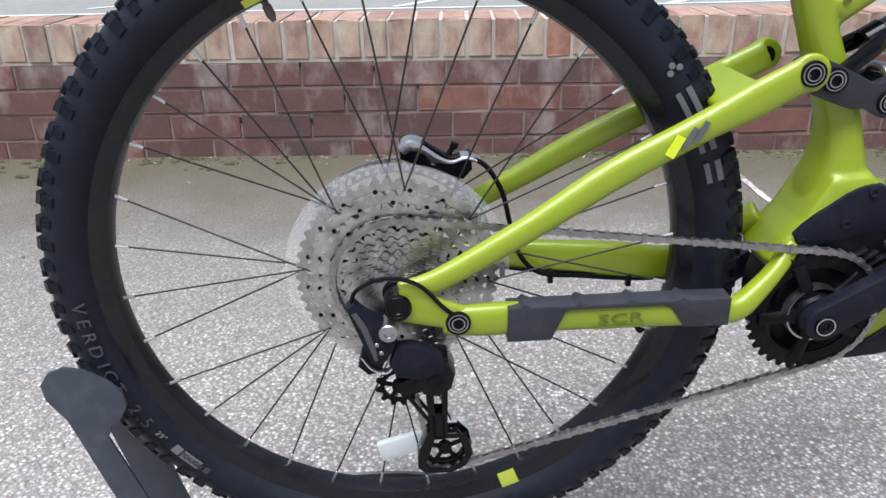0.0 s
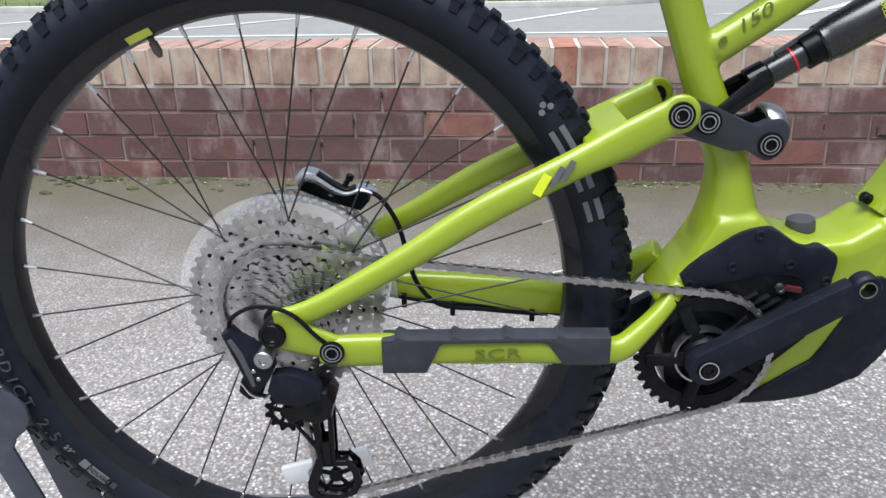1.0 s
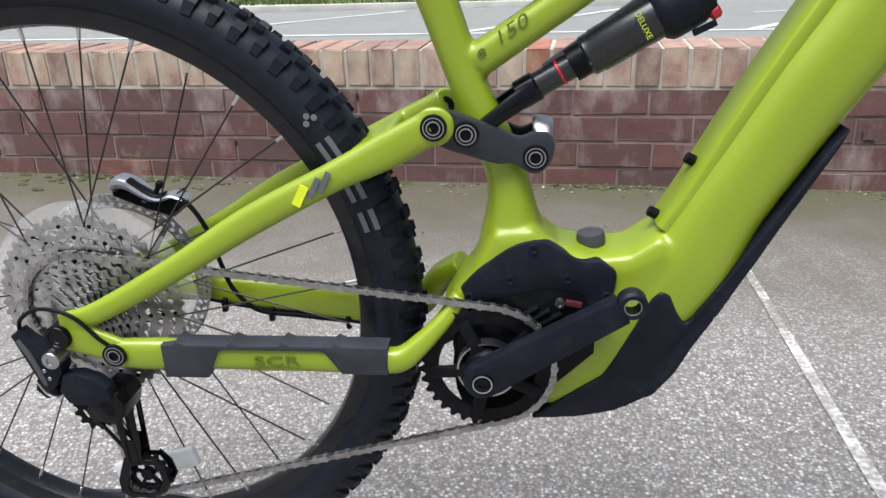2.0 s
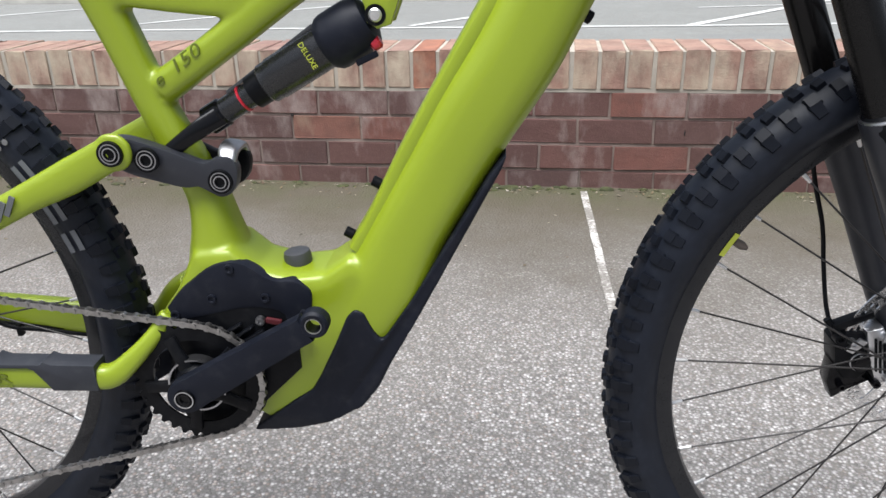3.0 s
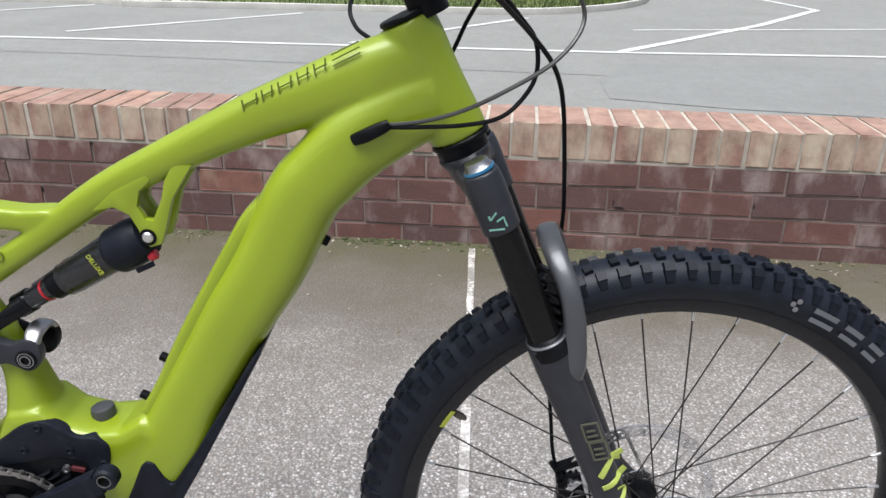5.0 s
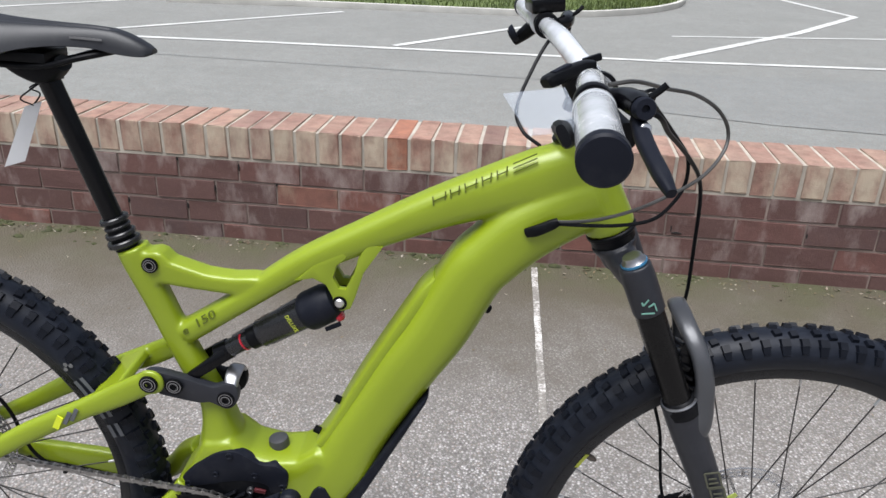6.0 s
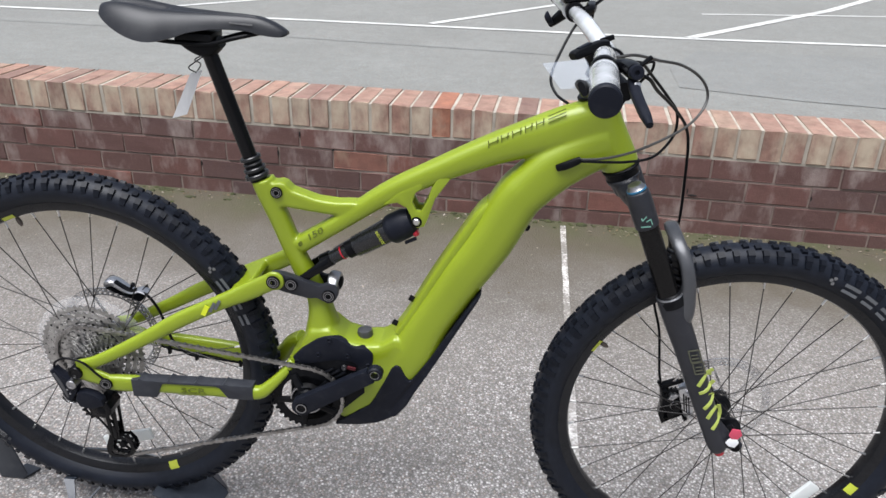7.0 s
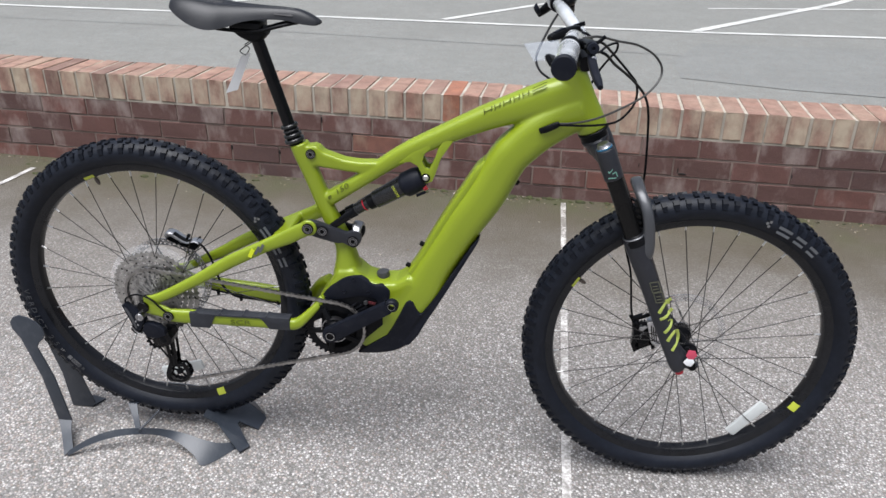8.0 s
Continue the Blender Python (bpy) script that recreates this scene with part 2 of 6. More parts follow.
WALLBRICK = brick_mat("wall_brick", [(0.0, (0.0848, 0.0450, 0.0400)), (0.4, (0.1131, 0.0522, 0.0446)), (0.75, (0.0707, 0.0414, 0.0391)), (0.93, (0.1343, 0.0575, 0.0466)), (1.0, (0.1626, 0.0665, 0.0502))], 0.12, (0.4417, 0.3865, 0.3534), 0.10)
REDBRICK = brick_mat("orange_brick", [(0.0, (0.1827, 0.0853, 0.0631)), (1.0, (0.2016, 0.0882, 0.0647))], 0.0)
REDCAP = brick_mat("orange_cap_brick", [(0.0, (0.260, 0.110, 0.066)), (1.0, (0.300, 0.126, 0.076))], 0.05, (0.4780, 0.4209, 0.3116))
DARKCAP = brick_mat("dark_cap_brick", [(0.0, (0.170, 0.105, 0.085)), (1.0, (0.230, 0.140, 0.105))], 0.35, (0.4780, 0.4209, 0.3116))
MORTAR = varied("brown_mortar", (0.198, 0.153, 0.131), 0.9, 0, 0, 0.35, 9, 500, 0.0006, dust=(0.1155, 0.0882, 0.0760), dusty=0.75)
CAPMORTAR = varied("cream_mortar", (0.33, 0.298, 0.25), 0.9, 0, 0, 0.25, 14, 500, 0.0006, dust=(0.22, 0.19, 0.15), dusty=0.65)


# ---- mesh helpers ----
def link(name, bm, mat, parent=None, label="", smooth=35):
    me = bpy.data.meshes.new(name)
    bm.normal_update()
    bm.to_mesh(me)
    bm.free()
    for m in mat if isinstance(mat, (list, tuple)) else (mat,):
        me.materials.append(m)
    if smooth:
        for p in me.polygons:
            p.use_smooth = True
        me.set_sharp_from_angle(angle=radians(smooth))
    ob = new(name, me)
    ob.parent = parent
    if label:
        ob["label"] = label
    return ob


def part(name, bm, mat, parent, label="", smooth=35):
    return link(name, bm, mat, parent, label, smooth)


def spline(pts, steps=6):
    """A smooth run through rows of numbers."""
    p = np.array(pts, float)
    if len(p) < 3:
        return [p[0] + (p[1] - p[0]) * k / steps for k in range(steps + 1)]
    q = np.vstack([2 * p[0] - p[1], p, 2 * p[-1] - p[-2]])
    out = []
    for i in range(1, len(q) - 2):
        a, b, c, d = q[i - 1:i + 3]
        for k in range(steps):
            t = k / steps
            out.append(0.5 * (2 * b + (c - a) * t + (2 * a - 5 * b + 4 * c - d) * t * t + (3 * b - a - 3 * c + d) * t ** 3))
    out.append(p[-1])
    return out


def sweep(bm, rows, seg=16, power=2.0, steps=6, side=(0, 1, 0), caps=True):
    """A tube through rows (x, y, z, half height, half width); the width lies along side."""
    rings = []
    run = spline(rows, steps) if steps > 1 else [np.array(r, float) for r in rows]
    for i, r in enumerate(run):
        a, b = run[max(i - 1, 0)], run[min(i + 1, len(run) - 1)]
        d = Vector(b[:3] - a[:3]).normalized()
        s = Vector(side)
        s = (s - d * s.dot(d))
        if s.length < 1e-4:
            s = d.orthogonal()
        s.normalize()
        u = s.cross(d)
        ring = []
        for k in range(seg):
            g = 2 * math.pi * k / seg
            c, w = math.cos(g), math.sin(g)
            c, w = math.copysign(abs(c) ** (2 / power), c), math.copysign(abs(w) ** (2 / power), w)
            ring.append(bm.verts.new(Vector(r[:3]) + u * (c * r[3]) + s * (w * r[4])))
        rings.append(ring)
    for a, b in zip(rings, rings[1:]):
        for k in range(seg):
            bm.faces.new((a[k], a[(k + 1) % seg], b[(k + 1) % seg], b[k]))
    if caps:
        bm.faces.new(rings[0][::-1])
        bm.faces.new(rings[-1])
    return bm


def wire(bm, pts, r, seg=8, steps=6):
    return sweep(bm, [(*p, r, r) for p in pts], seg, 2.0, steps, (0.02, 1, 0.01))


def lathe(bm, profile, centre=(0, 0, 0), axis=(0, 1, 0), seg=32, closed=False):
    """Turns (radius, along) round an axis."""
    m = Matrix.Translation(centre) @ Vector((0, 0, 1)).rotation_difference(Vector(axis)).to_matrix().to_4x4()
    rings = []
    for r, h in profile:
        if r < 1e-6:
            rings.append([bm.verts.new(m @ Vector((0, 0, h)))])
        else:
            rings.append([bm.verts.new(m @ Vector((r * math.cos(2 * math.pi * k / seg), r * math.sin(2 * math.pi * k / seg), h))) for k in range(seg)])
    pairs = list(zip(rings, rings[1:])) + ([(rings[-1], rings[0])] if closed else [])
    for a, b in pairs:
        for k in range(seg):
            k2 = (k + 1) % seg
            if len(a) == 1 and len(b) > 1:
                bm.faces.new((a[0], b[k], b[k2]))
            elif len(b) == 1 and len(a) > 1:
                bm.faces.new((a[k], b[0], a[k2]))
            elif len(a) > 1:
                bm.faces.new((a[k], b[k], b[k2], a[k2]))
    if not closed:
        for ring, flip in ((rings[0], True), (rings[-1], False)):
            if len(ring) > 2:
                bm.faces.new(ring if flip else ring[::-1])
    bmesh.ops.recalc_face_normals(bm, faces=bm.faces)
    return bm


def disc(bm, centre, axis, r, h, bev=0.0015, seg=24):
    """A short round body with softened rims, from centre along axis."""
    return lathe(bm, [(0, 0), (r - bev, 0), (r, bev), (r, h - bev), (r - bev, h), (0, h)], centre, axis, seg)


def plate(bm, outline, y0, y1, bev=0.002, steps=0):
    """A plate cut to an (x, z) outline between y0 and y1, with softened edges."""
    o = [tuple(p) for p in (spline(list(outline) + [outline[0]], steps)[:-1] if steps else outline)]
    lo = [bm.verts.new((x, y0, z)) for x, z in o]
    hi = [bm.verts.new((x, y1, z)) for x, z in o]
    faces = [bm.faces.new(lo), bm.faces.new(hi[::-1])]
    n = len(o)
    for k in range(n):
        faces.append(bm.faces.new((lo[k], hi[k], hi[(k + 1) % n], lo[(k + 1) % n])))
    bmesh.ops.recalc_face_normals(bm, faces=faces)
    if bev:
        edges = [e for f in faces[:2] for e in f.edges]
        bmesh.ops.bevel(bm, geom=edges, offset=bev, segments=2, affect="EDGES", profile=0.6)
    return bm


def box(bm, m, size, bev=0.0):
    g = bmesh.ops.create_cube(bm, size=1, matrix=m @ Matrix.Diagonal((*size, 1)))
    if bev:
        edges = list({e for v in g["verts"] for e in v.link_edges})
        bmesh.ops.bevel(bm, geom=edges, offset=bev, segments=2, affect="EDGES", profile=0.6)
    return bm


def bar(bm, a, b, width, thick, bev=0.001, up=(0, 1, 0)):
    """A flat bar from a to b, as wide as width across and thick along up."""
    a, b = Vector(a), Vector(b)
    d = (b - a).normalized()
    u = Vector(up)
    u = (u - d * u.dot(d)).normalized()
    m = Matrix.Translation((a + b) / 2) @ Matrix((d, u.cross(d), u)).transposed().to_4x4()
    return box(bm, m, ((b - a).length, width, thick), bev)


def empty(name, m=None, parent=None):
    ob = new(name)
    ob.empty_display_size = 0.1
    if m:
        ob.matrix_basis = m
    ob.parent = parent
    return ob


def fuse(ob, voxel, rounds=6, factor=0.5):
    """Welds overlapping tubes into one smooth casting."""
    r = ob.modifiers.new("weld", "REMESH")
    r.mode, r.voxel_size, r.use_smooth_shade = "VOXEL", voxel, True
    s = ob.modifiers.new("soften", "SMOOTH")
    s.factor, s.iterations = factor, rounds
    return ob


def letters(text, size, m, mat, parent, name="lettering", depth=0.0004, label="", squeeze=1.0):
    """Raised writing with the built-in font, as a mesh."""
    cu = bpy.data.curves.new(name, "FONT")
    cu.body, cu.size, cu.extrude, cu.align_x, cu.align_y = text, size, depth, "CENTER", "CENTER"
    cu.resolution_u = 3
    tmp = bpy.data.objects.new(name, cu)
    scene.collection.objects.link(tmp)
    me = bpy.data.meshes.new_from_object(tmp.evaluated_get(bpy.context.evaluated_depsgraph_get()))
    bpy.data.objects.remove(tmp)
    me.transform(m @ Matrix.Diagonal((squeeze, 1, 1, 1)))
    me.materials.clear()
    me.materials.append(mat)
    ob = new(name, me)
    ob.parent = parent
    if label:
        ob["label"] = label
    return ob


# ---- ground, road and distance ----
def sheet(name, pts, z, mat, thick=0.0):
    bm = bmesh.new()
    f = bm.faces.new([bm.verts.new((x, y, z)) for x, y in pts])
    if f.normal.z < 0:
        f.normal_flip()
    return link(name, bm, mat, None, "", 0)


WALL_Y, WALL_T = 2.57, 0.245


def fall(x):
    """The car park rises very gently to one side."""
    return 0.002 * (min(max(x, -6.0), 6.0) - 0.2)


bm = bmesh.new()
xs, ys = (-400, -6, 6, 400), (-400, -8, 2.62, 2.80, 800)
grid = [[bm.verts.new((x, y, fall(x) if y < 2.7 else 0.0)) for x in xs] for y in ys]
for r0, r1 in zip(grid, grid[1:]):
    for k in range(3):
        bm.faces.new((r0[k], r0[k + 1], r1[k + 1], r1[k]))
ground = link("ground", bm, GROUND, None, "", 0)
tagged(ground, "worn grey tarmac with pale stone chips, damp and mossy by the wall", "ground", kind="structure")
road = sheet("road", [(-60, WALL_Y + WALL_T + 0.02), (60, WALL_Y + WALL_T + 0.02), (60, 60), (-60, 60)], 0.004, ROAD)
tagged(road, "smooth pale grey tarmac road behind the brick wall", "road", kind="structure")


# ---- the bike ----
BIKE = pose(0.1233, 0.8314, 0.0255, 0, 0, 4.1)
bike = tagged(empty("mountain_bike", BIKE), "lime green full-suspension electric mountain bike in a wheel stand", "bicycle")
R_NIP = 0.290


def tyre_casing():
    bm = bmesh.new()
    prof = []
    for k in range(19):
        a = math.radians(-128 + 256 * k / 18)
        prof.append((0.3355 + 0.0268 * math.cos(a), 0.0305 * math.sin(a)))
    prof = [(0.312, -0.0165)] + prof + [(0.312, 0.0165)]
    return lathe(bm, prof, seg=120, closed=True)


def tread():
    """Shoulder, side and centre knobs round the casing."""
    verts, faces = [], []

    def knob(ang, tilt, w, l, h, twist=0.0, slope=0.7, foot=1.0):
        """A block on the casing; foot narrows its edge that points to the rim."""
        rad = Vector((math.cos(ang), 0, math.sin(ang)))
        tan = Vector((-math.sin(ang), 0, math.cos(ang)))
        up = rad * math.cos(tilt) + Vector((0, 1, 0)) * math.sin(tilt)
        lat = Vector((0, 1, 0)) * math.cos(tilt) - rad * math.sin(tilt)
        c = rad * 0.3355 + rad * (0.0268 * math.cos(tilt)) + Vector((0, 0.0305 * math.sin(tilt), 0))
        t2 = tan * math.cos(twist) + lat * math.sin(twist)
        l2 = lat * math.cos(twist) - tan * math.sin(twist)
        out = 1 if tilt > 0 else -1
        i = len(verts)
        for hh, s in ((-0.003, 1.10), (h, slope)):
            for a, b in ((-1, -1), (1, -1), (1, 1), (-1, 1)):
                low = b == out
                verts.append(tuple(c + up * (hh if hh < 0 or not low else hh * (0.45 if foot < 1 else 1.0)) + t2 * (a * l / 2 * s * (foot if low else 1.0)) + l2 * (b * w / 2 * s)))
        faces.extend([(i + 4, i + 5, i + 6, i + 7)] + [(i + k, i + (k + 1) % 4, i + 4 + (k + 1) % 4, i + 4 + k) for k in range(4)])

    count = 92
    for k in range(count):
        a = 2 * math.pi * k / count
        half = math.pi / count
        for s in (-1, 1):
            # shoulder block, the lug below it on the side, and the two middle rows
            knob(a, s * radians(44), 0.0115, 0.0130 - 0.002 * (k % 2), 0.0043, 0.06 * s, 0.86)
            knob(a, s * radians(64 - 2 * (k % 2)), 0.0140 - 0.003 * (k % 2), 0.0130 - 0.002 * (k % 2), 0.0030, 0.08 * s, 0.88, 0.78)
            knob(a + half * (0.95 if k % 2 else 0.55), s * radians(21 if k % 2 else 15), 0.0100, 0.0110, 0.0042, 0.14 * s, 0.82)
    bm = bmesh.new()
    vs = [bm.verts.new(v) for v in verts]
    for f in faces:
        bm.faces.new([vs[i] for i in f])
    bmesh.ops.recalc_face_normals(bm, faces=bm.faces)
    return bm


def rim_mesh():
    bm = bmesh.new()
    return lathe(bm, [(0.318, -0.0175), (0.318, -0.0145), (0.309, -0.0135), (0.309, 0.0135), (0.318, 0.0145), (0.318, 0.0175), (0.306, 0.0175), (0.296, 0.0125), (0.2935, 0.006), (0.2935, -0.006), (0.296, -0.0125), (0.306, -0.0175)], seg=120, closed=True)


def ring_arc(bm, r0, r1, y, a0, a1, steps=24):
    """A flat curved strip on a wheel's side, facing -y."""
    rows = [[bm.verts.new((r * math.cos(a0 + (a1 - a0) * k / steps), y, r * math.sin(a0 + (a1 - a0) * k / steps))) for k in range(steps + 1)] for r in (r0, r1)]
    for k in range(steps):
        bm.faces.new((rows[0][k], rows[0][k + 1], rows[1][k + 1], rows[1][k]))
    return bm


CASING, TREAD, RIM = None, None, None


def wheel(name, m, phase, flange, label, k=1.0, lace=0):
    """A spoked wheel with a knobbly tyre; its axle lies along y."""
    global CASING, TREAD, RIM
    bm = bmesh.new()
    lathe(bm, [(0.0, -0.052), (0.011, -0.052), (0.011, -0.040), (0.029 * k, -0.037), (0.030 * k, -0.033), (0.029 * k, -0.030), (0.017 * k, -0.026), (0.015 * k, 0.0), (0.017 * k, 0.026), (0.029 * k, 0.030), (0.030 * k, 0.033), (0.029 * k, 0.037), (0.011, 0.040), (0.011, 0.052), (0.0, 0.052)], seg=24)
    w = part(name, bm, BLACK, bike, label)
    w.matrix_basis = m
    tyre = part("tyre", tyre_casing(), RUBBER, w, "black knobbly off-road tyre")
    knobs = part("tread", tread(), KNOB, w, "worn black rubber tread knobs", 25)
    knobs["kind"] = "stuff"
    part("rim", rim_mesh(), RIMBLACK, w, "satin black deep rim")
    for i in range(32):
        a = radians(phase + 11.25 * i)
        side = 1 if (i + lace) % 2 else -1
        lead = 1 if ((i + lace) // 2) % 2 else -1
        h = a + lead * radians(63)
        p = Vector((R_NIP * math.cos(a), side * 0.003, R_NIP * math.sin(a)))
        q = Vector((flange * math.cos(h), side * 0.033, flange * math.sin(h)))
        d = (q - p).normalized()
        bm = bmesh.new()
        wire(bm, [p, q], 0.00105, 6, 1)
        part("spoke", bm, SPOKE, w)
        bm = bmesh.new()
        lathe(bm, [(0.0024, -0.004), (0.0020, 0.002), (0.0017, 0.009), (0.0011, 0.0095)], p, d, 8)
        part("spoke_nipple", bm, STEEL, w, "silver spoke nipple")
    return w


REAR = (0.002, 0.3745)
FRONT = (1.216, 0.3362)
STEERED = 1.4
rear_wheel = wheel("rear_wheel", pose(REAR[0], 0.004, REAR[1], 0, 0, -0.4), 5.0, 0.029, "rear wheel with dark spokes and a black rim")
front_wheel = wheel("front_wheel", pose(FRONT[0], -0.0145, FRONT[1], 0, 0, 2.2) @ Matrix.Diagonal((0.98, 0.98, 0.98, 1)), 7.9, 0.021, "front wheel with dark spokes and a black rim", 0.74, 1)


VF = 0.004


def tube(bm, rows, seg=20, power=2.3, steps=8):
    """Rows (along, up, half height, half width, sideways)."""
    return sweep(bm, [(r[0], r[4] if len(r) > 4 else 0.004, r[1], r[2], r[3]) for r in rows], seg, power, steps)


bm = bmesh.new()
# seat tube
tube(bm, [(0.3655, 0.750, 0.0200, 0.0200), (0.3725, 0.727, 0.0195, 0.0195), (0.390, 0.680, 0.0185, 0.0185), (0.407, 0.632, 0.0180, 0.0185), (0.424, 0.588, 0.0185, 0.0190), (0.440, 0.552, 0.0195, 0.021), (0.452, 0.522, 0.0200, 0.024), (0.457, 0.490, 0.0240, 0.030), (0.459, 0.450, 0.034, 0.036), (0.46, 0.41, 0.040, 0.038)], 24, 2.4)
# tapered strut between seat tube and top tube
plate(bm, [(0.375, 0.726), (0.384, 0.747), (0.400, 0.750), (0.409, 0.747), (0.419, 0.736), (0.463, 0.7215), (0.497, 0.718), (0.525, 0.720), (0.548, 0.716), (0.515, 0.694), (0.487, 0.694), (0.448, 0.698), (0.402, 0.704), (0.385, 0.690)], VF - 0.0165, VF + 0.0165, 0.005)
# top tube
tube(bm, [(0.425, 0.628, 0.0165, 0.018), (0.4986, 0.6768, 0.0158, 0.018), (0.586, 0.7375, 0.0185, 0.020), (0.6696, 0.7819, 0.0205, 0.022), (0.752, 0.8208, 0.025, 0.024), (0.8138, 0.845, 0.0295, 0.027), (0.876, 0.867, 0.035, 0.029), (0.930, 0.884, 0.036, 0.029)], 28, 2.8)
# down tube
tube(bm, [(0.950, 0.850, 0.036, 0.033), (0.915, 0.834, 0.0385, 0.035), (0.866, 0.803, 0.0405, 0.038), (0.828, 0.767, 0.0400, 0.040), (0.8045, 0.739, 0.0405, 0.041), (0.7645, 0.6625, 0.0420, 0.041), (0.7265, 0.603, 0.0415, 0.041), (0.6935, 0.547, 0.0405, 0.040), (0.6590, 0.4865, 0.0410, 0.040), (0.631, 0.427, 0.046, 0.042), (0.595, 0.375, 0.048, 0.041)], 36, 2.9)
# head tube
tube(bm, [(0.9165, 0.9245, 0.027, 0.027), (0.924, 0.9085, 0.029, 0.029), (0.943, 0.8675, 0.029, 0.029), (0.962, 0.8265, 0.031, 0.031), (0.970, 0.8095, 0.031, 0.031)], 24, 2.0)
# motor shell
plate(bm, [(0.386, 0.378), (0.400, 0.404), (0.416, 0.424), (0.440, 0.470), (0.480, 0.474), (0.505, 0.452), (0.540, 0.443), (0.572, 0.447), (0.600, 0.466), (0.630, 0.450), (0.640, 0.400), (0.620, 0.348), (0.590, 0.304), (0.545, 0.276), (0.500, 0.270), (0.46, 0.30), (0.415, 0.345)], -0.036, 0.044, 0.014)
frame_body = part("frame", bm, LIME, bike, "lime green hydroformed alloy frame")
fuse(frame_body, 0.0026, 7)

bm = bmesh.new()
# chain stays
tube(bm, [(0.045, 0.352, 0.0150, 0.008, -0.080), (0.088, 0.350, 0.0175, 0.010, -0.077), (0.130, 0.349, 0.0165, 0.010, -0.073), (0.235, 0.344, 0.0150, 0.010, -0.066), (0.325, 0.340, 0.0140, 0.011, -0.061), (0.348, 0.341, 0.0130, 0.011, -0.059), (0.367, 0.355, 0.0110, 0.0105, -0.054), (0.390, 0.378, 0.0090, 0.010, -0.046), (0.408, 0.400, 0.0100, 0.010, -0.034)], 16, 2.8)
tube(bm, [(0.028, 0.352, 0.015, 0.008, 0.074), (0.100, 0.355, 0.0165, 0.010, 0.071), (0.160, 0.351, 0.0205, 0.010, 0.066), (0.250, 0.345, 0.0225, 0.011, 0.061), (0.300, 0.340, 0.0215, 0.011, 0.058), (0.350, 0.348, 0.0175, 0.012, 0.056), (0.380, 0.386, 0.0140, 0.014, 0.050), (0.405, 0.406, 0.013, 0.016, 0.040)], 16, 2.8)
chainstay = part("chainstay", bm, LIME, bike, "lime green chainstay")
fuse(chainstay, 0.0022, 5)

bm = bmesh.new()
for s in (-1, 1):
    tube(bm, [(0.004, 0.384, 0.012, 0.006, 0.080 * s), (0.045, 0.397, 0.0115, 0.0085, 0.077 * s), (0.1305, 0.443, 0.0128, 0.010, 0.069 * s), (0.2076, 0.489, 0.0149, 0.010, 0.061 * s), (0.291, 0.531, 0.0145, 0.010, 0.054 * s), (0.339, 0.553, 0.0172, 0.009, 0.049 * s), (0.390, 0.579, 0.0165, 0.008, 0.046 * s)], 16, 2.6)
    tube(bm, [(-0.001, 0.3745, 0.019, 0.006, 0.080 * s), (0.024, 0.3665, 0.018, 0.006, 0.080 * s), (0.069, 0.352, 0.013, 0.006, 0.080 * s)], 14, 3.0)
box(bm, pose(0.326, 0.002, 0.555, 0, -28, 0), (0.046, 0.100, 0.014), 0.004)
for y0, y1 in ((-0.0525, -0.0445), (0.0455, 0.0535)):
    lathe(bm, [(0, y0), (0.0165, y0), (0.0185, y0 + 0.002), (0.0185, y1 - 0.002), (0.0165, y1), (0, y1)], (0.3885, 0, 0.5775), (0, 1, 0), 36)
seatstay = part("seatstay", bm, LIME, bike, "lime green seatstay")
fuse(seatstay, 0.0022, 5)


# ---- frame fittings ----


def bolt(parent, x, y, z, r, name="pivot_bolt", mat=None, v=0.0):
    """A pivot bolt: dark head, pale ring and a sunk hexagon."""
    bm = bmesh.new()
    lathe(bm, [(0.0, -0.0012), (r * 0.32, -0.0012), (r * 0.34, -0.0030), (r * 0.62, -0.0032), (r * 0.66, -0.0022), (r * 0.8, -0.0022), (r * 0.84, -0.0032), (r * 0.97, -0.0030), (r, 0.0), (0, 0.002)], (x, y, z), (0, 1, 0), 28)
    b = part(name, bm, BLACK, parent, "black pivot bolt with silver rings")
    for k, (r0, r1) in enumerate(((0.44, 0.53), (0.71, 0.79))):
        bm = bmesh.new()
        lathe(bm, [(r * r0, 0.0), (r * r0, -0.0036 + 0.0008 * k), (r * r1, -0.0036 + 0.0008 * k), (r * r1, 0.0)], (x, y, z), (0, 1, 0), 28)
        part("bolt_ring", bm, GREYALLOY, b, "thin silver ring")
    return b


# rocker link
def rocker(y0, y1, start=0.0):
    bm = bmesh.new()
    out = [(0.374, 0.576), (0.379, 0.588), (0.390, 0.591), (0.404, 0.589), (0.430, 0.578), (0.451, 0.568), (0.466, 0.562), (0.480, 0.567), (0.492, 0.566), (0.498, 0.556), (0.496, 0.541), (0.488, 0.530), (0.478, 0.527), (0.468, 0.532), (0.458, 0.538), (0.445, 0.538), (0.421, 0.546), (0.397, 0.555), (0.380, 0.565)]
    plate(bm, [(max(x, start), z) for x, z in out if x > start - 0.012], y0, y1, 0.003, 3)
    # the plates draw in towards the main pivot
    for v in bm.verts:
        v.co.y += (0.014 if y0 < 0 else -0.004) * min(1.0, max(0.0, (v.co.x - 0.400) / 0.070))
    return bm


